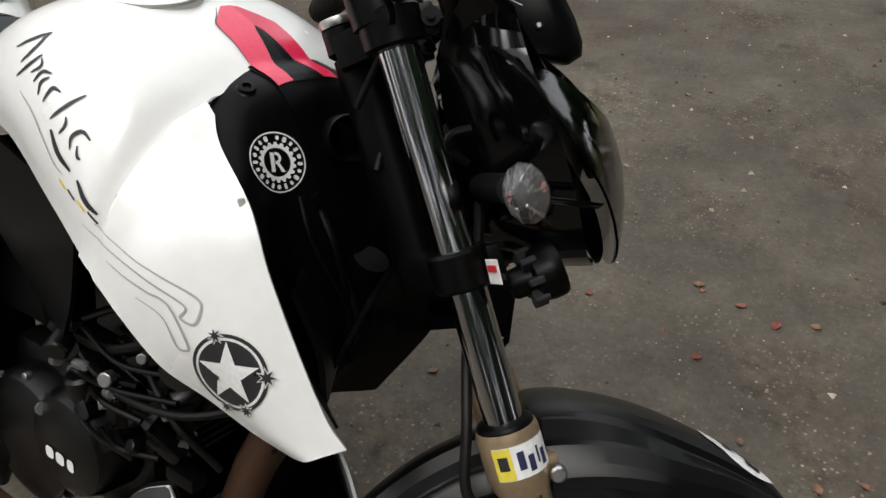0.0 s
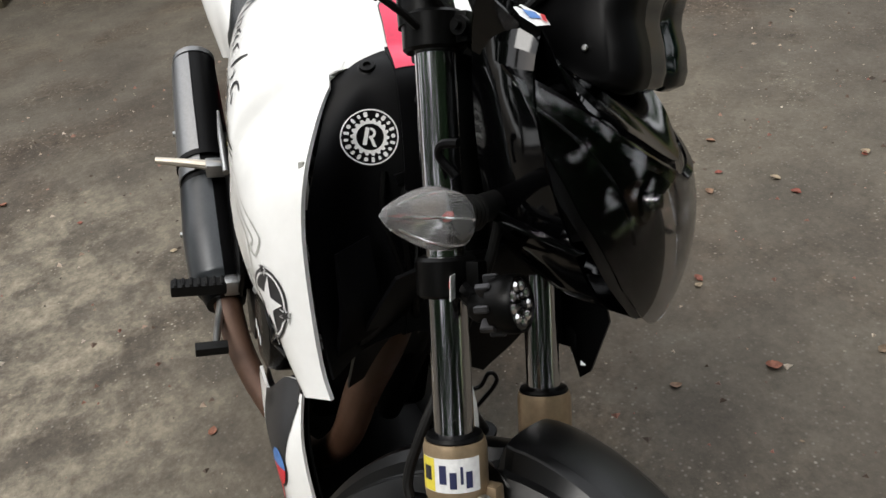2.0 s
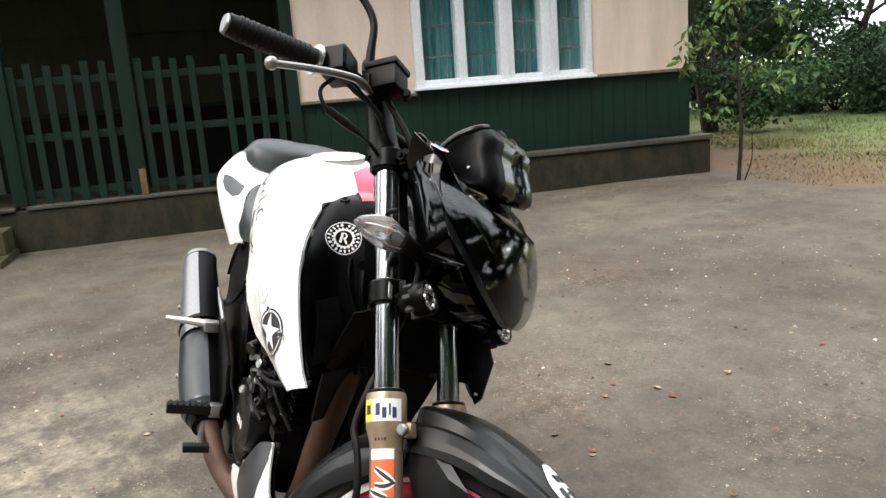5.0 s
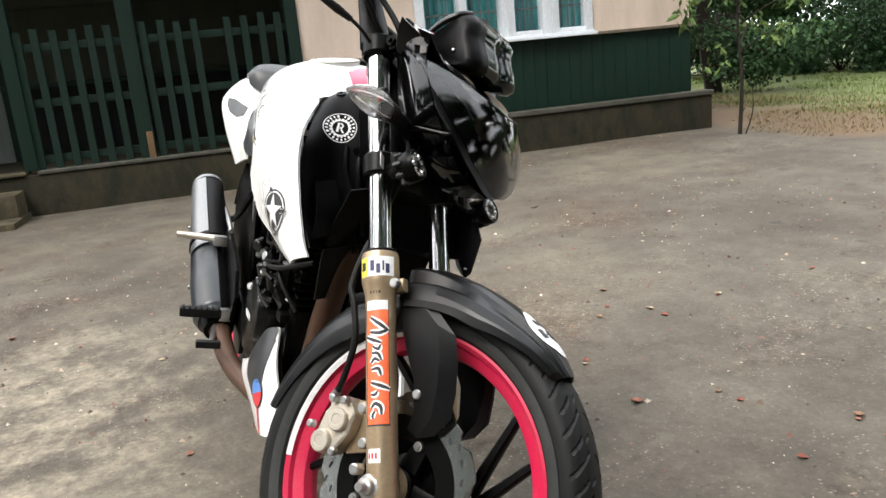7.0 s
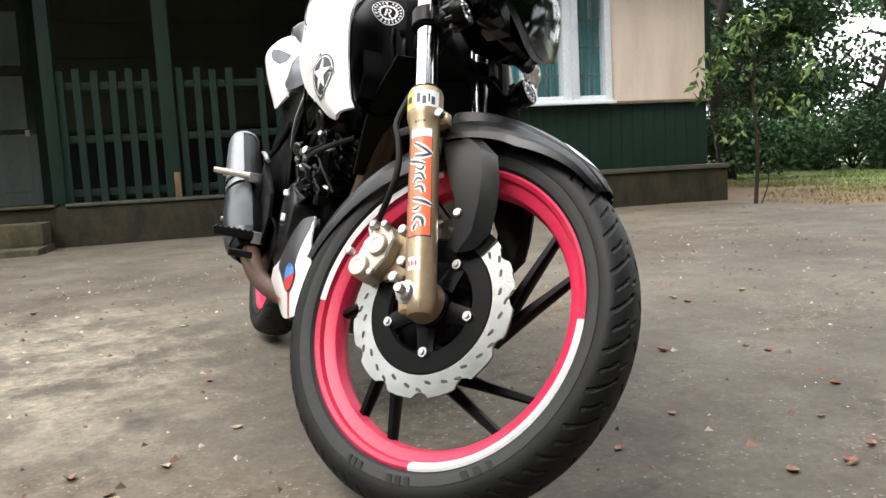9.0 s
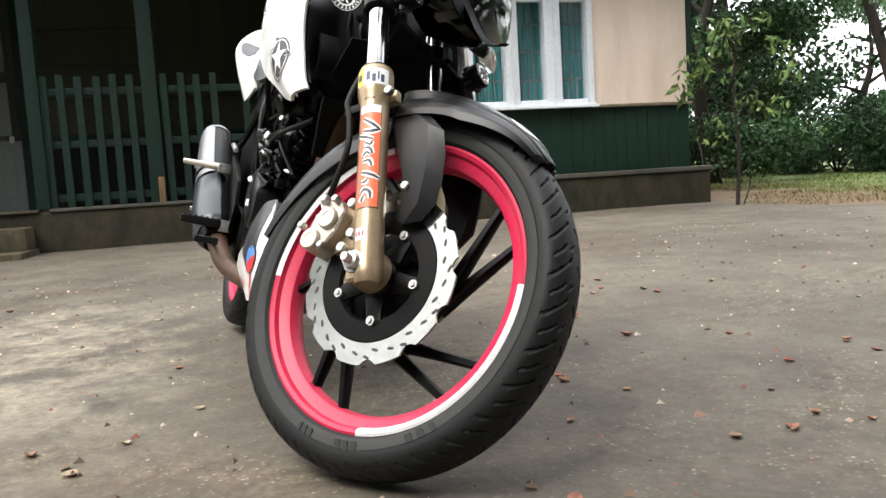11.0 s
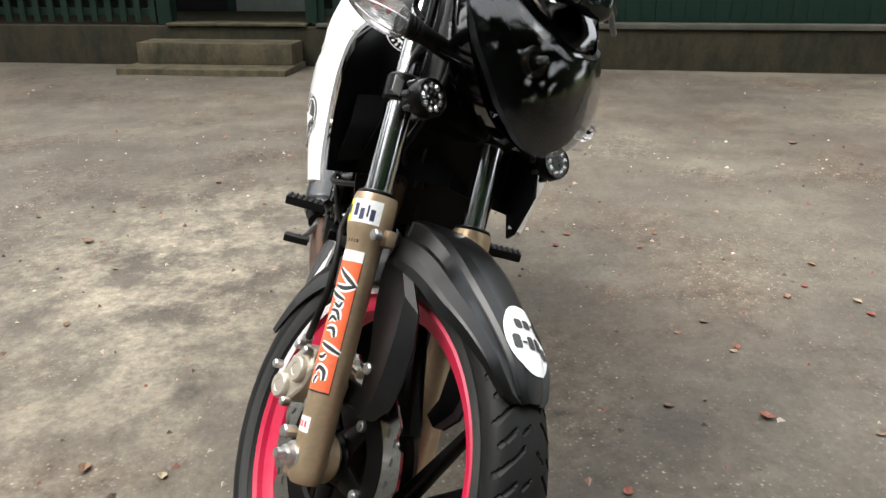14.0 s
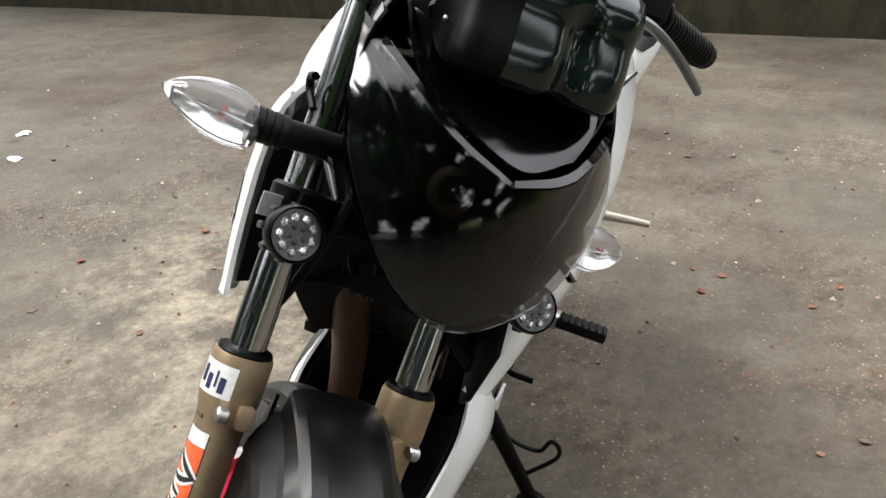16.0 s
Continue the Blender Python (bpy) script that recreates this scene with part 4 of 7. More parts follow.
def tyre(centre, r_out, r_bead, half, around=864, grooves=32):
    """A tyre with a rounded tread and slanted grooves cut into it."""
    prof = []
    high = (r_out - r_bead) * 0.52
    for i in range(57):
        s = (i / 56) * 2 - 1
        a = math.sin(s * math.pi / 2)
        r = r_out - high * (1 - (1 - min(1, abs(a)) ** 2.5) ** (1 / 2.2))
        prof.append((half * a, r))
    # sidewalls down to the bead, with fine raised rings
    side = [(half * 0.995, r_out - high - 0.004), (half * 0.985, r_out - high - 0.0065), (half * 0.965, r_out - high - 0.0075), (half * 0.93, r_bead + 0.014), (half * 0.945, r_bead + 0.012), (half * 0.93, r_bead + 0.0105), (half * 0.86, r_bead + 0.004), (half * 0.74, r_bead - 0.001), (half * 0.70, r_bead - 0.004)]
    prof = [(-y, r) for y, r in side[::-1]] + prof + side
    bm = bmesh.new()
    rings = []
    for i in range(around):
        ang = 2 * math.pi * i / around
        ring = []
        for y, r in prof:
            a = y / half
            cut = 0.0
            if abs(a) <= 0.999 and r > r_out - high * 0.93:
                ph = (ang / (2 * math.pi) * grooves + (0.0 if a < 0 else 0.5)) % 1.0
                b = abs(a)
                slant = 0.85 * (1 - b) ** 0.9
                for off, lo, hi, wd in ((0.0, 0.30, 0.97, 0.062), (0.5, 0.52, 0.92, 0.050), (0.27, 0.10, 0.38, 0.045)):
                    d = abs(((ph - off - slant + 0.5) % 1.0) - 0.5)
                    if d < wd * (0.55 + 0.45 * b) and lo < b < hi:
                        cut = 0.0042
            rr = r - cut
            ring.append(bm.verts.new((centre[0] + rr * math.cos(ang), centre[1] + y, centre[2] + rr * math.sin(ang))))
        rings.append(ring)
    k = len(prof)
    for i in range(around):
        a, b = rings[i], rings[(i + 1) % around]
        for j in range(k - 1):
            bm.faces.new((a[j], a[j + 1], b[j + 1], b[j]))
    return bm


def rim_bm(centre, r, half):
    prof = [(r, half), (r - 0.004, half + 0.002), (r - 0.010, half - 0.002), (r - 0.013, half - 0.010), (r - 0.024, half - 0.014), (r - 0.030, half - 0.018), (r - 0.034, 0.006), (r - 0.035, 0.0)]
    prof = prof + [(q, -h) for q, h in prof[-2::-1]]
    back = [(r - 0.004, -half + 0.006), (r - 0.018, -half + 0.016), (r - 0.022, 0.0), (r - 0.018, half - 0.016), (r - 0.004, half - 0.006)]
    return lathe(prof + back, wheel_pose(centre), 96, True)


def spoke_bm(centre, deg_hub, deg_rim, r0, r1, w0=0.020, w1=0.013, d0=0.030, d1=0.018, side=0.0):
    a, b = polar(centre, r0, deg_hub), polar(centre, r1, deg_rim)
    bm = bmesh.new()
    ring = []
    d = (b - a).normalized()
    s = Vector((-d.z, 0, d.x))
    for p, w, dp in ((a, w0, d0), (a.lerp(b, 0.5), (w0 + w1) * 0.47, (d0 + d1) * 0.5), (b, w1, d1)):
        o = []
        for x, y in ((-1, -0.6), (-0.6, -1), (0.6, -1), (1, -0.6), (1, 0.6), (0.6, 1), (-0.6, 1), (-1, 0.6)):
            o.append(bm.verts.new(p + s * x * w / 2 + Vector((0, y * dp / 2 + side, 0))))
        ring.append(o)
    for p, q in zip(ring, ring[1:]):
        for j in range(8):
            bm.faces.new((p[j], p[(j + 1) % 8], q[(j + 1) % 8], q[j]))
    bm.faces.new(ring[0])
    bm.faces.new(ring[-1])
    return bm


def wheel(name, centre, tf, r_out, half, tapes, phase):
    """A cast wheel with five split spokes; tf moves it into the machine's frame."""
    rim = part(name, moved(rim_bm(centre, 0.2386, half * 0.76), tf), RED_RIM, bike, "red-painted cast alloy wheel")
    part("tyre", moved(tyre(centre, r_out, 0.2386, half), tf), RUBBER, rim, "worn black road tyre", auto=28)
    hub = lathe([(0.0, 0.062), (0.020, 0.062), (0.030, 0.055), (0.034, 0.03), (0.048, 0.02), (0.052, 0.0), (0.048, -0.02), (0.034, -0.03), (0.030, -0.055), (0.020, -0.062), (0, -0.062)], wheel_pose(centre), 32)
    part("hub", moved(hub, tf), BLACKMETAL, rim)
    part("hub_flange", moved(lathe([(0.03, -0.012), (0.094, -0.010), (0.098, 0.0), (0.094, 0.010), (0.03, 0.012)], wheel_pose(centre), 40, True), tf), BLACKMETAL, rim)
    for k in range(5):
        for s in (-1, 1):
            part("spoke", moved(spoke_bm(centre, phase + 72 * k - 46 + s * 6, phase + 72 * k + s * 10, 0.090, 0.212, 0.022, 0.012), tf), BLACKMETAL, rim)
    for a0, a1, side, deep in tapes:
        w = 0.2386
        bm = bmesh.new()
        rows = []
        n = max(8, int(abs(a1 - a0) / 3))
        for i in range(n + 1):
            a = a0 + (a1 - a0) * i / n
            rows.append([polar(centre, q, a, side * h) for q, h in ((w + 0.0005, half * 0.76 + 0.0008), (w - 0.004, half * 0.76 + 0.0032), (w - 0.0105, half * 0.76 - 0.0006), (w - 0.0136, half * 0.76 - 0.0092), (w - 0.0190, half * 0.76 - 0.0108))[:deep]])
        part("reflective_tape", moved(sheet(rows), tf), TAPE, rim, "worn white reflective rim tape")
    return rim


front = wheel("front_wheel", AXLE + Vector((0, 0.010, 0)), FORK, 0.2985, 0.0462, [(-101, -13, -1, 4), (88, 166, -1, 3)], 16.5)
REAR = Vector((-1.372, -0.035, 0.303))
rear = wheel("rear_wheel", REAR, Matrix(), 0.308, 0.056, [(150, 215, -1, 3), (20, 80, -1, 3)], 40)

# dusty sidewall band with raised lettering as plain bars
fpart("sidewall_band", lathe([(0.2428, -0.0410), (0.2495, -0.0442), (0.2508, -0.0448), (0.2600, -0.0459)], wheel_pose(AXLE + Vector((0, 0.010, 0))), 128), SIDEWALL, front, "dusty grey sidewall band")
for deg, w in ((-106, 0.012), (-102.6, 0.012), (-99.2, 0.012), (-124, 0.007), (-121.5, 0.007), (-118.8, 0.009), (-78, 0.014), (-73.5, 0.014), (-69, 0.01)):
    c = polar(AXLE, 0.2545, deg, -0.0358)
    bm = prism([(-w * 0.3, -0.0065), (w * 0.5, -0.0065), (w * 0.3, 0.0065), (-w * 0.5, 0.0065)], 0.0018, Matrix.Translation(c) @ Matrix.Rotation(-radians(deg + 90), 4, "Y") @ pose(0, 0, 0, 90, 0, 0))
    fpart("sidewall_mark", bm, TYRE_PRINT, front)


# petal brake disc
def petal_disc(centre, y, r0, r1, thick, petals=12):
    bm = bmesh.new()
    n = 240
    loops = []
    for yy in (y - thick / 2, y + thick / 2):
        inner, outer = [], []
        for i in range(n):
            a = 360 * i / n
            f = (i * petals / n) % 1.0
            dip = 0.0085 * max(0.0, math.sin(math.pi * min(1, max(0, (f - 0.62) / 0.38)))) ** 0.7
            inner.append(bm.verts.new(polar(centre, r0, a, yy)))
            outer.append(bm.verts.new(polar(centre, r1 - dip, a, yy)))
        loops.append((inner, outer))
    (i0, o0), (i1, o1) = loops
    for k in range(n):
        j = (k + 1) % n
        bm.faces.new((i0[k], o0[k], o0[j], i0[j]))
        bm.faces.new((i1[k], i1[j], o1[j], o1[k]))
        bm.faces.new((o0[k], o1[k], o1[j], o0[j]))
        bm.faces.new((i0[k], i0[j], i1[j], i1[k]))
    return bm


disc = fpart("brake_disc", petal_disc(AXLE, -0.047, 0.106, 0.140, 0.0042), DISC, front, "petal-edged steel brake disc", auto=30)
for k in range(36):
    a = k * 10 + (3 if k % 3 else 0)
    r = 0.118 + 0.005 * (k % 3)
    bm = prism(cut_bar(0.012, 0.0042, 0.45), 0.0005, Matrix.Translation(polar(AXLE, r, a, -0.0494)) @ Matrix.Rotation(-radians(a + 68), 4, "Y") @ pose(0, 0, 0, 90, 0, 0))
    fpart("disc_slot", bm, INK, disc)
carrier = fpart("disc_carrier", lathe([(0.070, 0.0445), (0.074, 0.0495), (0.104, 0.0495), (0.107, 0.0455), (0.104, 0.041), (0.072, 0.041)], wheel_pose(AXLE) @ pose(0, 0, 0, 180, 0, 0), 64, True), BLACKMETAL, front, "black disc carrier")
for k in range(5):
    a = -96 + 72 * k
    fpart("carrier_arm", spoke_bm(AXLE, a - 4, a, 0.034, 0.082, 0.034, 0.026, 0.010, 0.008, -0.044), BLACKMETAL, front)
    fpart("carrier_bolt", lathe([(0, 0.010), (0.0035, 0.010), (0.0045, 0.007), (0.0075, 0.007), (0.0080, 0.0), (0, 0)], Matrix.Translation(polar(AXLE, 0.073, a, -0.0475)) @ pose(0, 0, 0, 90, 0, 0), 12), STEEL, front, "bright hex bolt")

# fork legs
for side, tag in ((-1, "right"), (1, "left")):
    y = 0.09 * side
    m = Matrix.Translation((0, y, 0))
    slider = fpart("fork_slider", lathe([(0, -0.382), (0.018, -0.382), (0.0225, -0.376), (0.0235, -0.362), (0.0235, -0.09), (0.0245, -0.068), (0.0285, -0.052), (0.0295, -0.046), (0.0295, -0.008), (0.028, -0.002), (0.022, 0.0), (0.0, 0.0)], m, 36), BRONZE, bike, "bronze-painted fork slider")
    fpart("dust_seal", lathe([(0.0187, -0.003), (0.0262, -0.003), (0.0270, 0.0), (0.0255, 0.003), (0.0215, 0.0045), (0.0187, 0.005)], m, 32, True), MATT, slider)
    fpart("fork_tube", lathe([(0, -0.01), (0.0185, -0.01), (0.0185, 0.385), (0.016, 0.388), (0, 0.388)], m, 36), CHROME, slider, "bright chrome fork tube")
    # lugs and bolts
    fpart("mudguard_lug", block(0.03, 0.016, 0.022, Matrix.Translation((0.024, y - side * 0.012, -0.055)), 0.005), BRONZE, slider)
    fpart("mudguard_bolt", disc_solid(0.008, 0.012, Matrix.Translation((0.034, y + side * 0.004, -0.055)) @ pose(0, 0, 0, 90 * -side, 0, 0), 12, 0.002), STEEL, slider)
    fpart("axle_lug", block(0.044, 0.042, 0.044, Matrix.Translation((-0.006, y, -0.358)), 0.012, 3), BRONZE, slider)
    if side < 0:
        nut_m = Matrix.Translation((-0.010, y - 0.020, -0.350)) @ pose(0, 0, 0, 90, 0, 0)
        fpart("axle_nut", lathe([(0, 0.026), (0.0065, 0.026), (0.0075, 0.022), (0.0075, 0.014), (0.0125, 0.013), (0.0135, 0.004), (0.018, 0.003), (0.018, 0.0), (0, 0)], nut_m, 12), STEEL, slider, "steel axle nut and washer")
        fpart("pinch_bolt", disc_solid(0.0085, 0.02, Matrix.Translation((-0.030, y - 0.012, -0.325)) @ pose(0, 0, 0, 90, 0, 0), 10, 0.002), STEEL, slider)
fpart("axle", tube([AXLE + Vector((0, -0.1, 0)), AXLE + Vector((0, 0.1, 0))], 0.0095, 12), STEEL, bike)
fpart("axle_spacer", lathe([(0.012, -0.078), (0.030, -0.074), (0.033, -0.060), (0.026, -0.052), (0.012, -0.052)], wheel_pose(AXLE), 28, True), BRONZE, bike, "cast axle spacer ring")

# stickers on the sliders: a curved patch on a cylinder
def wrap_patch(yc, r, deg0, deg1, z0, z1, n=16):
    return sheet([[(r * math.cos(radians(deg0 + (deg1 - deg0) * i / n)), yc + r * math.sin(radians(deg0 + (deg1 - deg0) * i / n)), z) for z in (z0, (z0 + z1) / 2, z1)] for i in range(n + 1)])


right_slider = [o for o in bike.children if o.name.startswith("fork_slider")][0]
oil = fpart("oil_sticker", wrap_patch(-0.09, 0.0299, -128, -12, -0.043, -0.012), PAPER, right_slider, "white and yellow oil sticker")
fpart("sticker_emblem", wrap_patch(-0.09, 0.0301, -129, -96, -0.0425, -0.0125), YELLOW, right_slider, "yellow emblem with a plain black shape")
fpart("emblem_shape", wrap_patch(-0.09, 0.0303, -121, -103, -0.033, -0.02), INK, right_slider)
for a, w, h0, h1 in ((-80, 13, -0.035, -0.018), (-62, 12, -0.039, -0.024), (-47, 5, -0.035, -0.019), (-34, 12, -0.039, -0.024)):
    fpart("sticker_bar", wrap_patch(-0.09, 0.0303, a - w / 2, a + w / 2, h0, h1, 6), BLUEINK, right_slider)
name_st = fpart("fork_sticker", wrap_patch(-0.09, 0.0239, -115, -28, -0.264, -0.095), ORANGE, right_slider, "orange sticker with black brush-script strokes")
fpart("fork_sticker_top", wrap_patch(-0.09, 0.0240, -115, -28, -0.0945, -0.080), PAPER, right_slider, "white sticker end")
fpart("sticker_border", wrap_patch(-0.09, 0.0238, -118, -25, -0.2665, -0.078), INK, right_slider)
# brush strokes, on the sticker and again on the tank
STROKES = [
    ([(-0.070, 0.027), (-0.080, 0.008), (-0.092, -0.014)], 0.0056), ([(-0.071, 0.026), (-0.066, 0.006), (-0.068, -0.015)], 0.0058),
    ([(-0.050, 0.011), (-0.055, -0.008), (-0.061, -0.027)], 0.0052), ([(-0.047, 0.009), (-0.040, 0.004), (-0.045, -0.009)], 0.0046),
    ([(-0.022, 0.011), (-0.033, 0.003), (-0.034, -0.011)], 0.0050), ([(-0.021, 0.007), (-0.025, -0.004), (-0.018, -0.013)], 0.0048),
    ([(0.002, 0.010), (-0.009, 0.004), (-0.008, -0.012)], 0.0052),
    ([(0.023, 0.029), (0.017, 0.006), (0.012, -0.014)], 0.0054), ([(0.026, 0.002), (0.031, -0.004), (0.031, -0.014)], 0.0048),
    ([(0.062, 0.010), (0.050, 0.008), (0.045, -0.004), (0.052, -0.013)], 0.0058), ([(0.056, -0.004), (0.063, -0.010), (0.068, -0.009)], 0.0046),
]
for mat_, r, wide in ((PAPER, 0.02405, 0.0062), (INK, 0.0242, 0.0)):
    for pts, w in STROKES:
        path = spline([(-73 + 57.3 * y * 0.70 / r, -0.192 - x * 0.94, 0) for x, y in pts], 14)
        rows = []
        for i, p in enumerate(path):
            d = path[min(i + 1, 14)] - path[max(i - 1, 0)]
            d = Vector((radians(d.x) * r, d.y, 0)).normalized()
            wd = (w * 0.92 + wide) * (0.55 + 0.45 * math.sin(math.pi * (i + 0.5) / 15)) / 2
            rows.append([(r * math.cos(radians(p.x) - d.y * o / r), -0.09 + r * math.sin(radians(p.x) - d.y * o / r), p.y + d.x * o) for o in (-wd, 0, wd)])
        fpart("script_stroke", sheet(rows), mat_, right_slider)
fpart("round_sticker", wrap_patch(-0.09, 0.0239, -112, -62, -0.318, -0.298), PAPER, right_slider, "small white and red round sticker")
for a in (-104, -91, -77):
    fpart("sticker_bar", wrap_patch(-0.09, 0.0241, a - 5, a + 3, -0.312, -0.304, 5), REDINK, right_slider)
for a, w in ((-92, 7), (-80, 5), (-70, 4), (-60, 8)):
    fpart("cast_mark", wrap_patch(-0.09, 0.0252, a - w / 2, a + w / 2, -0.069, -0.061, 4), PIPE, right_slider)

# clamps
def clamp_plate(z, h, r, name, label):
    out = []
    for side in (-1, 1):
        out.append(lathe([(0, -h / 2), (r - 0.003, -h / 2), (r, -h / 2 + 0.003), (r, h / 2 - 0.003), (r - 0.003, h / 2), (0, h / 2)], Matrix.Translation((0, 0.09 * side, z)), 28))
        out.append(block(0.022, 0.016, h * 0.8, Matrix.Translation((0.028, 0.09 * side, z)), 0.004))
    out.append(prism([(-0.055, -0.05), (-0.012, -0.088), (0.014, -0.08), (0.004, -0.03), (0.004, 0.03), (0.014, 0.08), (-0.012, 0.088), (-0.055, 0.05)], h * 0.92, Matrix.Translation((0, 0, z)), 0.004))
    return fpart(name, join(*out), BLACKMETAL, bike, label)


clamp_plate(0.147, 0.036, 0.0275, "lower_clamp", "black lower fork clamp")
top_clamp = clamp_plate(0.362, 0.034, 0.0285, "upper_clamp", "black upper fork clamp")
for side in (-1, 1):
    fpart("clamp_bolt", lathe([(0, 0.012), (0.004, 0.012), (0.004, 0.006), (0.0085, 0.006), (0.0085, 0), (0, 0)], Matrix.Translation((0.034, 0.09 * side - 0.008, 0.362)) @ pose(0, 0, 0, 90, 0, 0), 14), BLACKMETAL, top_clamp)
part("steering_head", tube([tuple(FORK @ Vector((-0.034, 0, 0.13))), tuple(FORK @ Vector((-0.034, 0, 0.36)))], 0.028, 24), BLACKMETAL, bike)
fpart("ignition_barrel", disc_solid(0.019, 0.03, Matrix.Translation((-0.045, -0.02, 0.36)), 20, 0.004), BLACKMETAL, bike, "black ignition barrel")
fpart("key_ring", lathe([(0.010, -0.004), (0.019, -0.004), (0.020, 0.0), (0.019, 0.004), (0.010, 0.004)], Matrix.Translation((-0.045, -0.02, 0.392)), 20, True), STEEL, bike)

# brake caliper
cal = fpart("brake_caliper", prism([(-0.138, -0.276), (-0.122, -0.300), (-0.098, -0.297), (-0.070, -0.275), (-0.054, -0.245), (-0.062, -0.220), (-0.086, -0.212), (-0.112, -0.235)], 0.040, pose(0, -0.066, 0, 90, 0, 0), 0.009, 3), ALU, bike, "cast alloy brake caliper with two piston housings")
for x, z, r in ((-0.116, -0.279, 0.0185), (-0.083, -0.250, 0.0185)):
    fpart("piston_cap", lathe([(0, 0.0065), (r * 0.45, 0.0065), (r * 0.5, 0.0075), (r * 0.84, 0.0075), (r * 0.95, 0.0055), (r, 0.001), (r, -0.014), (0, -0.014)], Matrix.Translation((x, -0.087, z)) @ pose(0, 0, 0, 90, 0, 0), 24), ALU, cal)
for x, z in ((-0.066, -0.222), (-0.088, -0.217), (-0.132, -0.252), (-0.090, -0.297)):
    fpart("caliper_bolt", disc_solid(0.0065, 0.014, Matrix.Translation((x, -0.085, z)) @ pose(0, 0, 0, 90, 0, 0), 10, 0.002), STEEL, cal)
fpart("caliper_bracket", prism([(-0.09, -0.30), (-0.02, -0.300), (-0.01, -0.255), (-0.03, -0.225), (-0.065, -0.22)], 0.012, pose(0, -0.056, 0, 90, 0, 0), 0.003), BRONZE, cal)
for z in (-0.288, -0.236):
    fpart("bracket_bolt", disc_solid(0.0085, 0.018, Matrix.Translation((-0.036, -0.075, z)) @ pose(0, 0, 0, 90, 0, 0), 10, 0.002), STEEL, cal)
fpart("bleed_nipple", tube([(-0.104, -0.07, -0.228), (-0.112, -0.07, -0.207)], [0.005, 0.0035], 8), STEEL, cal)
fpart("brake_hose", tube([(0.02, -0.125, 0.455), (0.05, -0.09, 0.36), (0.035, -0.05, 0.2), (-0.012, -0.062, 0.075), (-0.034, -0.088, 0.006), (-0.050, -0.098, -0.045), (-0.044, -0.1, -0.075), (-0.042, -0.1, -0.13), (-0.062, -0.094, -0.175), (-0.092, -0.08, -0.208)], 0.0052, 10, 60), SOFT_RUBBER, bike, "black rubber brake hose")
fpart("hose_bracket", block(0.035, 0.012, 0.016, Matrix.Translation((-0.035, -0.096, -0.068)), 0.004), MATT, bike)
fpart("hose_union", tube([(-0.088, -0.082, -0.204), (-0.102, -0.076, -0.214)], 0.0075, 10), STEEL, bike)

# front mudguard
def guard_rows():
    rows = []
    slim = [(0.0, 0.0), (0.014, -0.0003), (0.022, -0.0014), (0.0340, -0.0085), (0.0368, -0.0165), (0.0390, -0.0178), (0.0560, -0.0168), (0.0585, -0.0180), (0.0700, -0.0300), (0.0715, -0.0335), (0.0720, -0.048)]
    broad = [(0.0, 0.0), (0.014, -0.0003), (0.026, -0.0010), (0.0380, -0.0030), (0.0455, -0.0060), (0.0475, -0.0080), (0.0490, -0.0065), (0.0560, -0.0100), (0.0640, -0.0240), (0.0690, -0.0380), (0.0700, -0.048)]
    for k in range(76):
        a = 27 + 125 * k / 75
        w = 1.12 * (0.30 + 0.70 * min(1, max(0, (a - 27) / 32)) ** 0.5)
        w -= 0.38 * min(1, max(0, (a - 83) / 4)) + 0.18 * min(1, max(0, (a - 112) / 39))
        drop = 0.30 + 0.70 * min(1, max(0, (a - 24) / 30)) - 0.2 * min(1, max(0, (a - 112) / 39))
        drop += 0.55 * min(1, max(0, (a - 85) / 4)) * (1 - min(1, max(0, (a - 92) / 60)) ** 1.5 * 1.2)
        crest = math.exp(-((a - 84) / (24 if a < 84 else 1.8)) ** 2)
        R = 0.3165 - 0.006 * max(0, (36 - a) / 9)
        half = []
        for n_, ((y0, d0), (y1, d1)) in enumerate(zip(slim, broad)):
            lift = 0.022 * crest if n_ < 6 else 0.0
            half.append((y0 + (y1 - y0) * crest, (d0 + (d1 - d0) * crest) * drop + lift))
        full = [(-y, d) for y, d in half[:0:-1]] + half
        rows.append([polar(AXLE, R + d, a, 0.004 + y * (w - 0.07 * crest)) for y, d in full])
    return rows


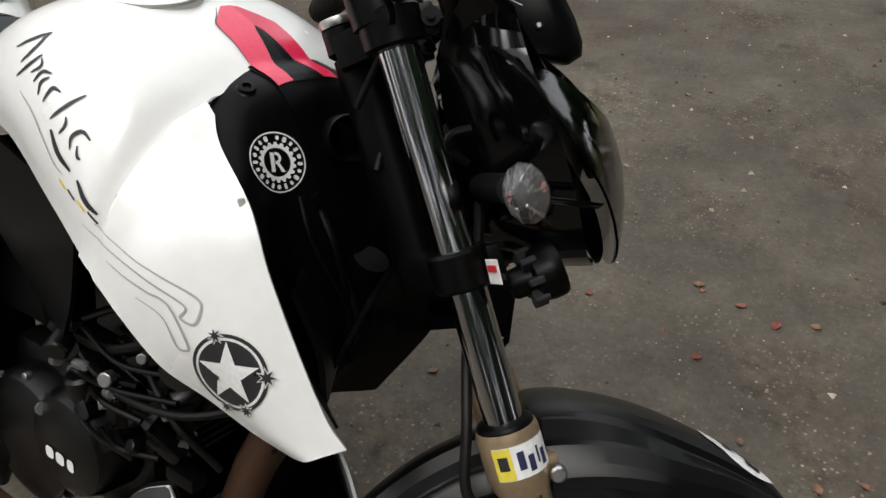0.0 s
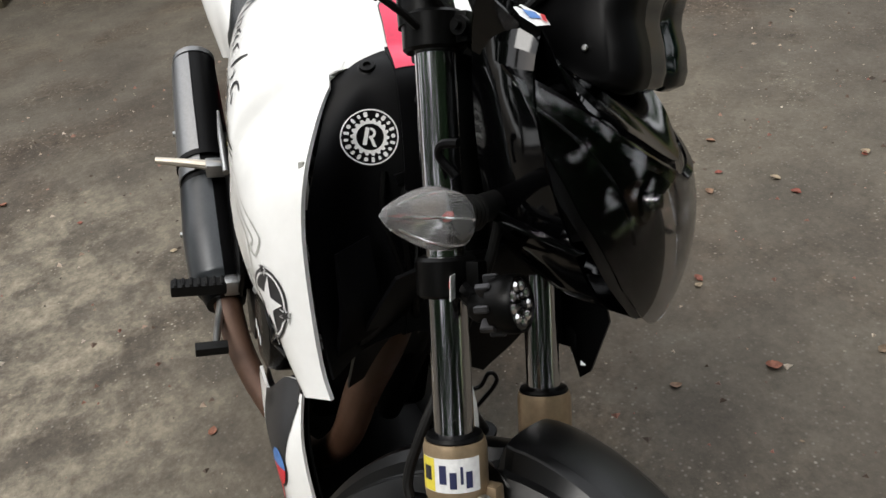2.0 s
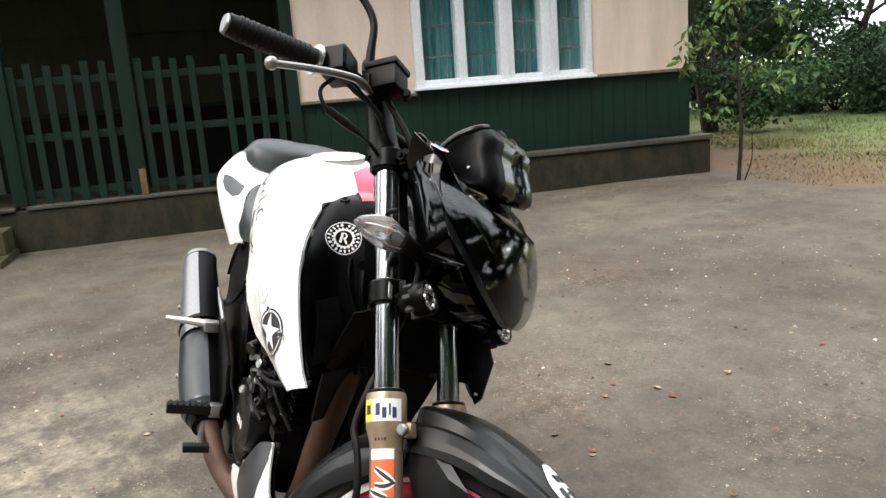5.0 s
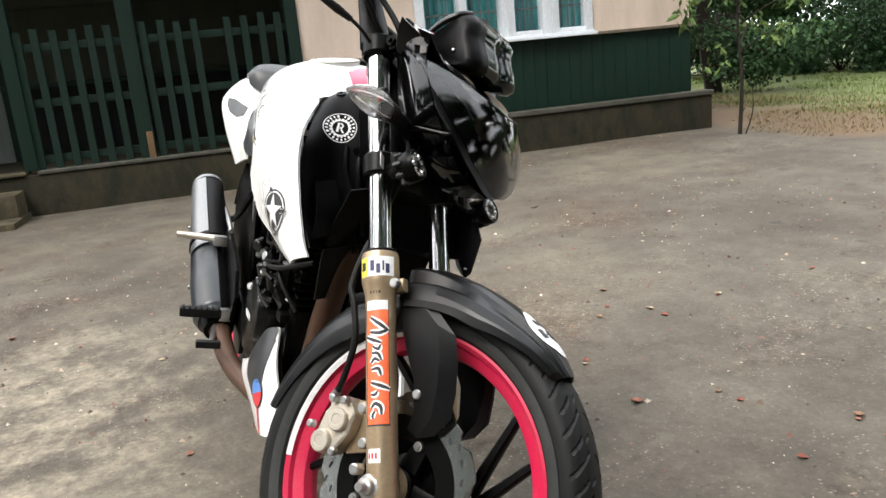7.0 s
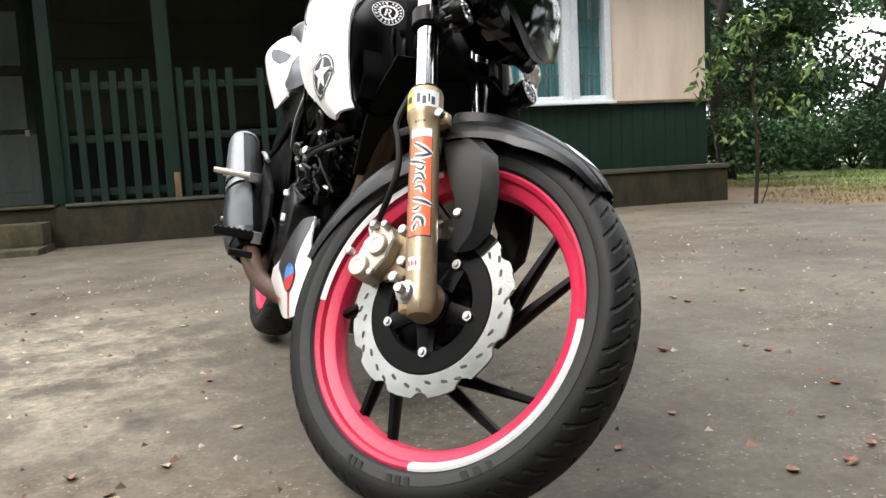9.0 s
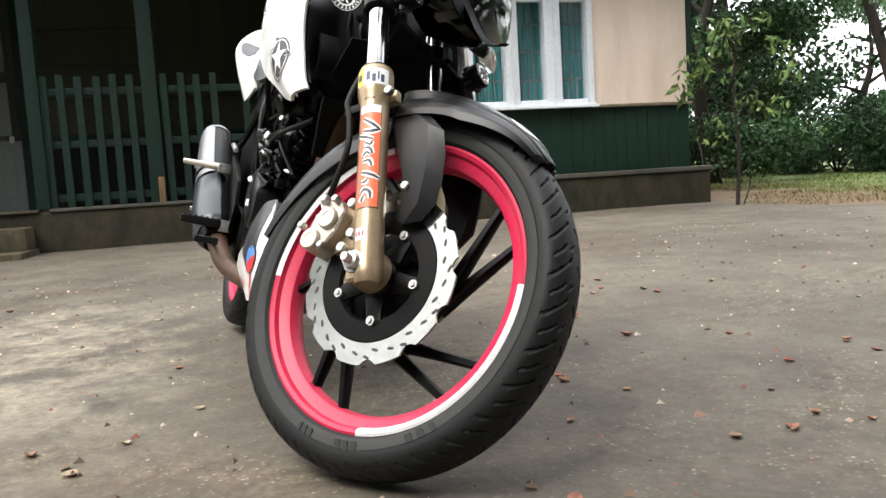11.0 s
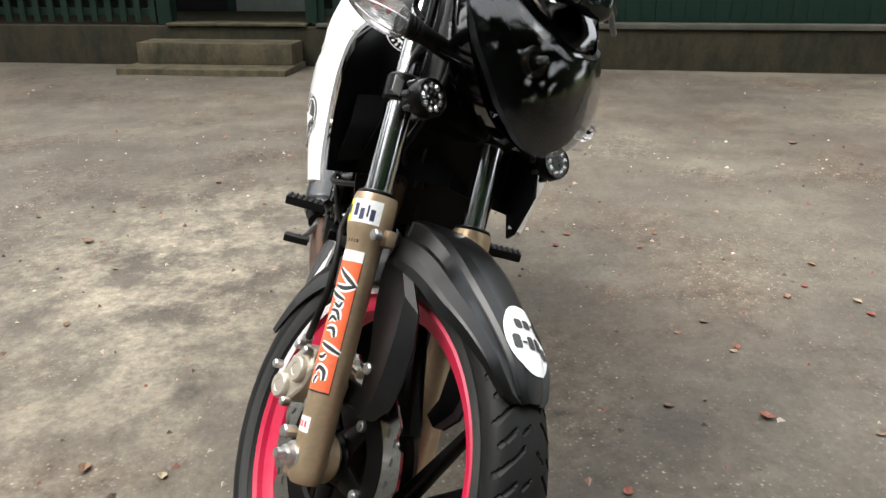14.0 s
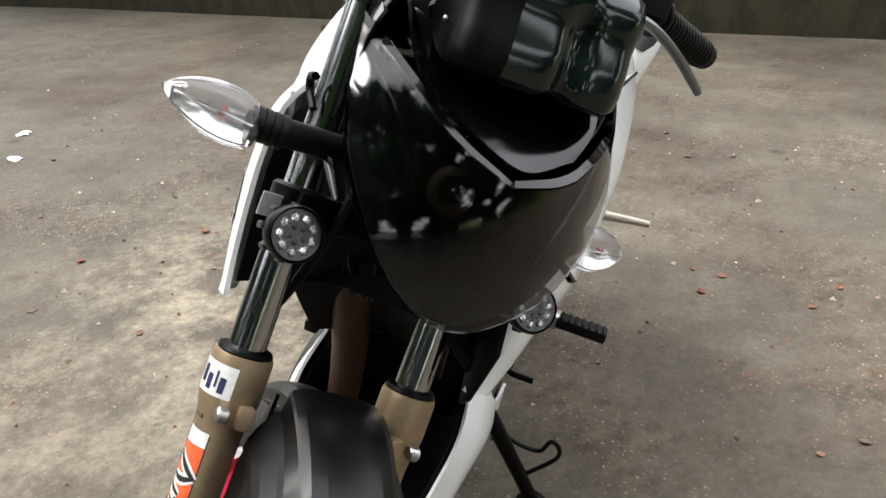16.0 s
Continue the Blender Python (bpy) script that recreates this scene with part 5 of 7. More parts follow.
guard = fpart("front_mudguard", sheet(guard_rows(), 0.003), GUARD_BLACK, bike, "satin black front mudguard", auto=14)
guard_tree = surface_of(guard)
for side in (-1, 1):
    flap = [
        [(0.004, -0.044, -0.034), (0.026, -0.052, -0.044), (0.050, -0.057, -0.066)],
        [(0.014, -0.054, -0.064), (0.050, -0.061, -0.074), (0.081, -0.064, -0.0915)],
        [(0.024, -0.065, -0.100), (0.092, -0.073, -0.124), (0.1175, -0.067, -0.1425)],
        [(0.034, -0.069, -0.150), (0.096, -0.076, -0.168), (0.117, -0.062, -0.182)],
        [(0.047, -0.070, -0.200), (0.088, -0.074, -0.216), (0.110, -0.060, -0.226)],
        [(0.044, -0.067, -0.245), (0.074, -0.070, -0.258), (0.099, -0.060, -0.262)],
        [(0.030, -0.064, -0.270), (0.047, -0.066, -0.284), (0.072, -0.060, -0.282)],
    ]
    bm = sheet([[(x, y * -side, z) for x, y, z in row] for row in flap], 0.004)
    fpart("mudguard_flap", bm, FLAP_BLACK, guard, "satin black mudguard side flap", auto=16)
    fpart("flap_bolt", disc_solid(0.0075, 0.008, Matrix.Translation((0.052, 0.070 * side, -0.222)) @ pose(0, 0, 0, -90 * side, 0, 0), 12, 0.002), STEEL, guard)
# number sticker: plain bars
c = Vector((AXLE.x + 0.33 * math.cos(radians(41.5)), 0.012, AXLE.z + 0.33 * math.sin(radians(41.5))))
NORM = (math.cos(radians(41.5)), 0, math.sin(radians(41.5)))
plate_pose = FORK @ facing(c, NORM, (-1, 0, 0.6))
bm = flat([(0.037 * math.cos(a), 0.048 * math.sin(a)) for a in (2 * math.pi * i / 40 for i in range(40))])
inward = FORK.to_3x3() @ Vector(NORM) * -1
sticker = part("number_sticker", draped(moved(bm, plate_pose), guard_tree, inward, 0.0012, 0.005), PAPER, guard, "oval white number sticker with plain black bars")
for x, y, w, h in ((-0.013, 0.019, 0.012, 0.013), (0.001, 0.019, 0.011, 0.013), (0.010, 0.019, 0.004, 0.003), (0.017, 0.018, 0.007, 0.013), (0.0255, 0.017, 0.004, 0.013), (-0.024, -0.007, 0.012, 0.019), (-0.012, -0.007, 0.007, 0.003), (-0.002, -0.007, 0.010, 0.018), (0.010, -0.008, 0.010, 0.018), (0.021, -0.009, 0.009, 0.018), (0.031, -0.010, 0.007, 0.018)):
    part("number_bar", draped(moved(flat([(x + a, y + b) for a, b in cut_bar(w, h, 0.2)]), plate_pose), guard_tree, inward, 0.0022, 0.005), INK, guard)

# headlamp cowl: side cheeks, a valley between them and a dark back
YH = 0.024
CHEEK = [
    [(0.104, 0.112, 0.352), (0.104, 0.128, 0.305), (0.112, 0.128, 0.238), (0.118, 0.100, 0.176), (0.122, 0.055, 0.122), (0.135, 0.0, 0.098)],
    [(0.086, 0.122, 0.372), (0.078, 0.124, 0.31), (0.080, 0.118, 0.235), (0.082, 0.092, 0.176), (0.086, 0.05, 0.13), (0.095, 0.0, 0.11)],
    [(0.066, 0.134, 0.386), (0.050, 0.112, 0.325), (0.045, 0.098, 0.24), (0.048, 0.078, 0.18), (0.052, 0.04, 0.145), (0.055, 0.0, 0.13)],
    [(0.050, 0.126, 0.372), (0.030, 0.098, 0.315), (0.022, 0.078, 0.24), (0.022, 0.06, 0.19), (0.026, 0.03, 0.16), (0.028, 0.0, 0.15)],
]
pieces = []
for sy in (-1, 1):
    pts = [[(x, YH + y * sy, z) for x, y, z in row] for row in CHEEK]
    pieces.append(sheet(net(pts, 12, 18), 0.003))
VALLEY = [
    [(0.104, -0.112, 0.352), (0.125, -0.088, 0.292), (0.150, -0.045, 0.242), (0.158, 0.0, 0.228), (0.150, 0.045, 0.242), (0.125, 0.088, 0.292), (0.104, 0.112, 0.352)],
    [(0.086, -0.122, 0.372), (0.095, -0.085, 0.315), (0.112, -0.045, 0.272), (0.118, 0.0, 0.262), (0.112, 0.045, 0.272), (0.095, 0.085, 0.315), (0.086, 0.122, 0.372)],
    [(0.066, -0.134, 0.386), (0.060, -0.085, 0.33), (0.065, -0.045, 0.295), (0.068, 0.0, 0.288), (0.065, 0.045, 0.295), (0.060, 0.085, 0.33), (0.066, 0.134, 0.386)],
    [(0.030, -0.10, 0.33), (0.030, -0.085, 0.32), (0.030, -0.045, 0.30), (0.030, 0.0, 0.295), (0.030, 0.045, 0.30), (0.030, 0.085, 0.32), (0.030, 0.10, 0.33)],
]
pieces.append(sheet(net([[(x, YH + y, z) for x, y, z in row] for row in VALLEY], 12, 24), 0.003))
cowl = fpart("headlamp_cowl", join(*pieces), GLOSS, bike, "glossy black headlamp cowl", auto=9)
fpart("lamp_back", block(0.05, 0.13, 0.12, Matrix.Translation((0.05, YH, 0.225)), 0.03, 3), MATT, cowl)


def table(x, pairs):
    for (a, p), (b, q) in zip(pairs, pairs[1:]):
        if x <= b:
            return p + (q - p) * (x - a) / (b - a)
    return pairs[-1][1]


def lens_point(u, v, out=0.0):
    """u across -1..1, v from the lower edge 0 to the upper edge 1."""
    d = abs(u) * 0.133
    low = table(d, [(0, 0.094), (0.02, 0.097), (0.035, 0.104), (0.056, 0.118), (0.076, 0.135), (0.09, 0.154), (0.103, 0.174), (0.119, 0.202), (0.133, 0.25)])
    top = table(d, [(0, 0.222), (0.04, 0.235), (0.063, 0.247), (0.09, 0.272), (0.133, 0.312)])
    z = low + (top - low) * v
    x = 0.183 - 0.062 * (d / 0.13) ** 2 - 2.8 * (z - 0.205) ** 2 + out
    return (x, YH + u * 0.133, z)


FIN_GREY = worn("anodised_fin", (0.045, 0.045, 0.048), 0.34, metal=0.6, dust=0.04)
SMOKE_GREY = worn("dark_chromed_facet", (0.10, 0.10, 0.105), 0.18, metal=0.9, dust=0.05)
lamp = fpart("headlamp", sheet([[lens_point(u / 16, v / 12) for v in range(13)] for u in range(-16, 17)], 0.003), SMOKE, bike, "clear headlamp lens over a dark reflector")
fpart("reflector", sheet([[lens_point(u / 16 * 0.97, 0.02 + v / 12 * 0.96, -0.013 - 0.034 * (1 - (u / 16) ** 2) * math.sin(math.pi * v / 12)) for v in range(13)] for u in range(-16, 17)]), BOWL, lamp)
for sy in (-1, 1):
    fpart("pilot_strip", sheet([[lens_point(sy * (0.985 - 0.018 * k), 0.985 - 0.055 * j, -0.004) for j in (0, 1)] for k in range(6)], 0.0015), SILVER, lamp, "silvered pilot lamp strip")
    # thin chromed tube along the bowl imitates a bright reflected streak
    fpart("bowl_edge", tube([lens_point(sy * u, v, -0.012) for u, v in ((0.93, 0.86), (0.78, 0.80), (0.62, 0.70), (0.50, 0.55), (0.44, 0.40))], 0.0016, 6, 16), SMOKE_GREY, lamp)
bulb_m = Matrix.Translation((0.146, -0.013, 0.205)) @ pose(0, 0, 0, 0, 90, 0)
fpart("bulb_ring", lathe([(0.013, 0.0), (0.019, 0.0), (0.021, 0.008), (0.018, 0.012), (0.013, 0.008)], bulb_m, 28, True), PIPE, lamp, "dull brass bulb ring")
fpart("bulb", lathe([(0, 0.028), (0.006, 0.026), (0.0085, 0.018), (0.0085, 0.0), (0, 0)], bulb_m, 20), CHROME, lamp)
for sy in (-1, 1):
    rim_rows = [[Vector(lens_point(sy * k / 12, 1.0, 0.001)) + Vector((-0.010 * j, 0, 0.012 * j)) * (0.45 + 0.55 * k / 12) for j in (0, 1)] for k in range(13)]
    fpart("lamp_brow", sheet(rim_rows, 0.003), GLOSS, cowl)
bm = flat([(-0.012, -0.014), (0.006, -0.016), (0.014, -0.004), (0.006, 0.016), (-0.008, 0.014), (-0.014, 0.002)])
st_pose = facing((0.098, -0.096, 0.358), (0.62, -0.25, 0.74), (0, 0, 1), 20)
fpart("small_sticker", moved(bm, st_pose @ Matrix.Translation((0, 0, 0.003))), PAPER, cowl, "small blue, white and red sticker")
fpart("sticker_patch", moved(flat([(-0.008, -0.004), (0.004, -0.007), (0.007, 0.002), (-0.003, 0.009)]), st_pose @ Matrix.Translation((0, 0, 0.004))), BLUE, cowl)
fpart("sticker_patch", moved(flat([(0.003, -0.014), (0.012, -0.005), (0.010, -0.001), (0.002, -0.010)]), st_pose @ Matrix.Translation((0, 0, 0.0045))), REDINK, cowl)
# upper side wings of the cowl, cowl side fins and the lower bracket hook
for sy in (-1, 1):
    wing = [[(0.0725, 0.149, 0.3825), (0.0905, 0.124, 0.3560)], [(0.0560, 0.137, 0.3640), (0.0800, 0.112, 0.3370)], [(0.0415, 0.118, 0.3430), (0.0650, 0.100, 0.3240)]]
    fpart("cowl_wing", sheet(net([[(x, YH + y * sy, z) for x, y, z in row] for row in wing], 8, 6), 0.003), GLOSS, cowl)
    lower = [[(0.0500, 0.116, 0.3250), (0.0640, 0.108, 0.3190)], [(0.0640, 0.118, 0.2960), (0.0740, 0.110, 0.2970)], [(0.0800, 0.114, 0.2720), (0.0820, 0.112, 0.2740)]]
    fpart("cowl_wing", sheet(net([[(x, YH + y * sy, z) for x, y, z in row] for row in lower], 8, 5), 0.003), GLOSS, cowl)
for sy in (-1, 1):
    fpart("cowl_fin", prism([(0.0, 0.0), (0.085, -0.035), (0.092, -0.032), (0.012, 0.006)], 0.006, pose(0.045, YH + 0.118 * sy, 0.20, 90, 0, 0), 0.0015), GLOSS, cowl)
fpart("lower_shroud", prism([(0.0, 0.13), (0.05, 0.12), (0.06, 0.07), (0.035, 0.012), (0.022, 0.004), (0.005, 0.06)], 0.006, pose(0, 0.140, 0, 90, 0, 0), 0.002), MATT, cowl)
fpart("bracket_hook", tube([(0.03, -0.112, 0.235), (0.018, -0.118, 0.252), (0.024, -0.122, 0.262), (0.04, -0.122, 0.262)], 0.004, 8, 12), MATT, cowl)

# instrument pod above the lamp: a flat-topped box whose front bulges in two lobes
POD_SIDE = [(0.072, 0.391), (0.100, 0.398), (0.150, 0.409), (0.161, 0.407), (0.169, 0.386), (0.1645, 0.372), (0.163, 0.360), (0.167, 0.340), (0.168, 0.318), (0.164, 0.306), (0.150, 0.302), (0.128, 0.312), (0.095, 0.332), (0.076, 0.352)]
rows = []
for k in range(35):
    y = -0.056 + 0.166 * k / 34
    edge = min(1.0, min(y + 0.058, 0.112 - y) / 0.026)
    round_ = math.sqrt(max(0.0, 1 - (1 - edge) ** 2))
    groove = math.exp(-((y - 0.046) / 0.011) ** 2)
    row = []
    for x, z in POD_SIDE:
        f = 0.50 + 0.50 * round_
        low = min(1.0, max(0.0, (0.39 - z) / 0.03))
        front_ = min(1.0, max(0.0, (x - 0.11) / 0.04))
        row.append((0.105 + (x - 0.105) * f - 0.009 * groove * low * front_, y, 0.362 + (z - 0.362) * (0.72 + 0.28 * round_) + 0.005 * groove * low * front_ + 0.10 * (y - 0.03)))
    rows.append(row)


def capped(rows_):
    bm_ = sheet(rows_, 0, None, True)
    bm_.verts.ensure_lookup_table()
    n_ = len(rows_[0])
    for r_ in (0, len(rows_) - 1):
        bm_.faces.new([bm_.verts[r_ * n_ + q] for q in range(n_)])
    return bm_


pod = fpart("instrument_pod", capped(rows[9:]), POD_GLASS, bike, "dark smoked twin-lobed instrument pod above the headlamp", auto=60)
# the pod's closed end is coloured black in place of a shaded hollow
fpart("pod_flank", capped(rows[:10]), MATT, pod, "solid flank, blackened for the shade of a hollow side", auto=60)
fpart("pod_rail", tube([(0.074, -0.062, 0.372), (0.105, -0.058, 0.392), (0.138, -0.050, 0.4015), (0.150, -0.030, 0.408)], [0.0045, 0.006, 0.006], 10, 14), FLAP_BLACK, pod)
fpart("pod_neck", sheet(net([[(0.086, -0.075, 0.338), (0.084, 0.03, 0.322), (0.086, 0.125, 0.352)], [(0.128, -0.060, 0.292), (0.140, 0.03, 0.268), (0.128, 0.110, 0.300)], [(0.150, -0.040, 0.262), (0.168, 0.03, 0.236), (0.150, 0.085, 0.262)]], 12, 18), 0.006), GLOSS, pod, "glossy black neck")
fpart("pod_screw", disc_solid(0.0028, 0.004, Matrix.Translation((0.128, -0.0565, 0.335)) @ pose(0, 0, 0, 90, 0, 0), 10, 0.001), STEEL, pod)
fpart("pod_stub", join(block(0.018, 0.022, 0.012, pose(0.148, 0.015, 0.412, 0, -8, 0), 0.004), block(0.018, 0.020, 0.012, pose(0.146, 0.060, 0.417, 0, -8, 0), 0.004)), MATT, pod)
fpart("pod_arm", tube([(0.03, -0.03, 0.36), (0.06, -0.02, 0.372), (0.09, 0.0, 0.37)], [0.014, 0.013, 0.012], 10, 8), MATT, pod)
fpart("lock_cap", lathe([(0, 0.030), (0.012, 0.029), (0.018, 0.024), (0.019, 0.0), (0, 0)], Matrix.Translation((0.022, 0.050, 0.395)), 24), MATT, bike, "black domed lock cap")

# indicators
def indicator(sy):
    base = Vector((0.060, 0.145 * sy + 0.006, 0.205))
    stem = fpart("indicator", tube([(0.04, YH + 0.085 * sy, 0.210), tuple(base), (0.066, 0.175 * sy + 0.006, 0.201)], [0.013, 0.0125, 0.011], 16, 10), SOFT_RUBBER, bike, "clear-lensed indicator on a ribbed rubber stem")
    for k in range(4):
        fpart("stem_rib", lathe([(0.010, -0.0025), (0.0152, -0.0025), (0.0152, 0.0025), (0.010, 0.0025)], Matrix.Translation((0.060 + 0.001 * k, (0.145 + 0.0075 * k) * sy + 0.006, 0.2045)) @ pose(0, 0, 0, 90, 0, 0), 20, True), SOFT_RUBBER, stem)
    rows = []
    for i in range(15):
        s = i / 14
        y = (0.166 + 0.080 * s) * sy + 0.006
        w = 0.0245 * (math.sin(math.pi * (0.24 + 0.76 * s)) ** 0.75 if s < 1 else 0.0)
        if i == 0:
            w *= 0.85
        cx = 0.066 - 0.020 * s ** 1.6
        cz = 0.200 + 0.008 * s
        rows.append([(cx + w * 0.72 * math.cos(t), y, cz + w * math.sin(t)) for t in (2 * math.pi * j / 12 for j in range(12))])
    bm = sheet(rows, 0, None, True)
    bmesh.ops.remove_doubles(bm, verts=bm.verts, dist=1e-5)
    fpart("lens", bm, CLEAR, stem, "clear faceted plastic lens", auto=20)
    inner_cup = [[Vector((row[k].x if hasattr(row[k], "x") else row[k][0], row[k][1], row[k][2])) * 1.0 for k in (4, 5, 6, 7, 8)] for row in rows[:13]]
    inner_cup = [[Vector((0.064 - 0.010 * i / 12, q.y, 0.202)) + (q - Vector((0.064 - 0.010 * i / 12, q.y, 0.202))) * 0.86 for q in row] for i, row in enumerate(inner_cup)]
    fpart("inner_reflector", sheet(inner_cup), SILVER, stem, "silvered reflector behind the lens")
    # thin silver lines inside the lens stand in for its glints
    for q in range(0, 12, 2):
        fpart("lens_rib", tube([Vector((0.064, row[q][1], 0.201)).lerp(Vector(row[q]), 0.93) for row in rows[1:13]], 0.0011, 6), SILVER, stem)
    fpart("bulb", lathe([(0, 0.009), (0.0026, 0.008), (0.0036, 0.005), (0.003, 0.0), (0, 0)], Matrix.Translation((0.066, 0.196 * sy + 0.006, 0.203)) @ pose(0, 0, 0, 0, 70, 0), 14), BULB_ORANGE, stem, "pinkish red bulb")
    return stem


indicator(-1)
indicator(1)


# fog lamps with LED faces
def fog(x, y, z, aim, side):
    m = Matrix.Translation((x, y, z)) @ pose(0, 0, 0, 0, 90 - 6, aim)
    body = fpart("fog_lamp", lathe([(0, -0.034), (0.011, -0.034), (0.0135, -0.030), (0.0145, -0.014), (0.0235, -0.011), (0.0255, 0.0), (0.0255, 0.010), (0.024, 0.013), (0.0225, 0.010), (0, 0.010)], m, 28), BLACKMETAL, bike, "round black LED fog lamp")
    for k in range(8):
        fpart("cooling_fin", block(0.012, 0.0065, 0.014, m @ pose(0, 0, 0, 0, 0, k * 45) @ Matrix.Translation((0.0210, 0, -0.013)), 0.0012, 1), FIN_GREY, body)
    fpart("lamp_face", disc_solid(0.0222, 0.002, m @ Matrix.Translation((0, 0, 0.0095)), 28), SMOKE_GREY, body)
    for k in range(9):
        fpart("led", lathe([(0, 0.003), (0.003, 0.0022), (0.0048, 0.0), (0, 0)], m @ pose(0, 0, 0, 0, 0, k * 40) @ Matrix.Translation((0.0152, 0, 0.0116)), 6), SILVER, body)
    for k in range(5):
        fpart("led", lathe([(0, 0.0022), (0.0020, 0.0016), (0.0030, 0.0), (0, 0)], m @ pose(0, 0, 0, 0, 0, k * 72) @ Matrix.Translation((0.0070, 0, 0.0116)), 6), SMOKE_GREY, body)
    fpart("lamp_arm", tube([(x - 0.03, y, z), (x - 0.045, y * 0.95, z + 0.008), (0.012, 0.092 * side, 0.15)], [0.009, 0.008, 0.008], 10, 8), BLACKMETAL, body)
    return body


fog(0.070, -0.103, 0.126, 4, -1)
fog(0.064, 0.153, 0.126, -6, 1)
tag_m = facing((0.026, -0.120, 0.141), (-0.92, -0.38, 0.05))
tag = fpart("lamp_tag", block(0.022, 0.022, 0.0012, tag_m, 0.0005, 1), PAPER, bike, "white paper tag with a red mark behind the fog lamp")
fpart("tag_mark", block(0.016, 0.006, 0.001, tag_m @ Matrix.Translation((0, 0.003, 0.0012)), 0.0003, 1), REDINK, tag)


# handlebars
bar = fpart("handlebar", tube([(-0.03, -0.04, 0.44), (-0.016, -0.095, 0.462), (-0.008, -0.16, 0.476), (-0.03, -0.235, 0.48), (-0.085, -0.368, 0.487)], 0.011, 14, 24), BLACKMETAL, bike, "black tubular handlebar")
fpart("bar_half", tube([(-0.03, 0.04, 0.44), (-0.016, 0.095, 0.462), (-0.008, 0.16, 0.476), (-0.03, 0.235, 0.48), (-0.085, 0.368, 0.487)], 0.011, 14, 24), BLACKMETAL, bar)
fpart("bar_bridge", tube([(-0.03, -0.05, 0.44), (-0.032, 0.05, 0.44)], 0.012, 14), BLACKMETAL, bar)
for sy in (-1, 1):
    fpart("riser", tube([(-0.006, 0.09 * sy, 0.37), (-0.012, 0.092 * sy, 0.43), (-0.014, 0.098 * sy, 0.468)], [0.027, 0.022, 0.019], 20, 10), BLACKMETAL, bar)
    g = [(-0.030, 0.238 * sy, 0.48), (-0.058, 0.303 * sy, 0.4835), (-0.084, 0.366 * sy, 0.487)]
    grip = fpart("grip", tube(g, [0.0165, 0.0175, 0.0175, 0.0168], 20, 12), SOFT_RUBBER, bar, "ribbed black rubber grip")
    d = (Vector(g[2]) - Vector(g[0])).normalized()
    q = d.to_track_quat("Z", "Y").to_matrix().to_4x4()
    for k in range(14):
        p = Vector(g[0]).lerp(Vector(g[2]), 0.12 + 0.82 * k / 14)
        fpart("grip_rib", lathe([(0.016, -0.0022), (0.0188, -0.0014), (0.0188, 0.0014), (0.016, 0.0022)], Matrix.Translation(p) @ q, 18, True), SOFT_RUBBER, bar)
    fpart("grip_flange", lathe([(0.012, -0.003), (0.0235, -0.003), (0.0245, 0.0), (0.0235, 0.003), (0.012, 0.003)], Matrix.Translation(g[0]) @ q, 24, True), STEEL if sy < 0 else SOFT_RUBBER, bar)
    fpart("bar_end", disc_solid(0.015, 0.006, Matrix.Translation(Vector(g[2])) @ q, 20, 0.002), SHIELD, bar)
    sw = fpart("switch_box", block(0.046, 0.058, 0.046, Matrix.Translation((-0.014, 0.204 * sy, 0.482)) @ pose(0, 0, 0, 0, 0, 16 * -sy), 0.012, 3), MATT, bar, "black plastic switch box")
    fpart("switch_button", block(0.018, 0.026, 0.014, Matrix.Translation((-0.013, 0.200 * sy, 0.508 if sy < 0 else 0.499)) @ pose(0, 0, 0, 0, 0, 16 * -sy), 0.003), REDINK if sy < 0 else ORANGE, bar, "red button" if sy < 0 else "orange button")
    fpart("lever_bracket", block(0.034, 0.04, 0.026, Matrix.Translation((0.006, 0.155 * sy, 0.462)), 0.006), BLACKMETAL, bar)
    lv = [(0.012, 0.158 * sy, 0.452), (0.02, 0.205 * sy, 0.449), (0.004, 0.265 * sy, 0.438), (-0.03, 0.332 * sy, 0.426)]
    path = spline(lv, 18)
    bm = bmesh.new()
    rings = []
    for i, p in enumerate(path):
        t = (path[min(i + 1, 18)] - path[max(i - 1, 0)]).normalized()
        u = Vector((0, 0, 1)).cross(t).normalized()
        w = 0.0085 - 0.003 * i / 18
        rings.append([bm.verts.new(p + u * w * math.cos(a) + Vector((0, 0, 1)) * 0.0055 * math.sin(a)) for a in (2 * math.pi * j / 10 for j in range(10))])
    for a, b in zip(rings, rings[1:]):
        for j in range(10):
            bm.faces.new((a[j], a[(j + 1) % 10], b[(j + 1) % 10], b[j]))
    bm.faces.new(rings[0])
    bm.faces.new(rings[-1])
    if sy < 0:
        bmesh.ops.create_uvsphere(bm, u_segments=14, v_segments=10, radius=0.0098, matrix=Matrix.Translation(path[-1]))
    fpart("lever", bm, LEVER if sy < 0 else SHIELD, bar, "cast alloy ball-end lever" if sy < 0 else "grey flat-ended lever")
    if sy > 0:
        continue
    st = fpart("mirror_stem", tube([(0.0, 0.148 * sy, 0.475), (0.008, 0.15 * sy, 0.53), (0.012, 0.15 * sy, 0.585), (-0.006, 0.168 * sy, 0.635), (-0.03, 0.205 * sy, 0.672)], [0.009, 0.0065, 0.0062, 0.006], 12, 20), MATT, bar, "curved black mirror stem")
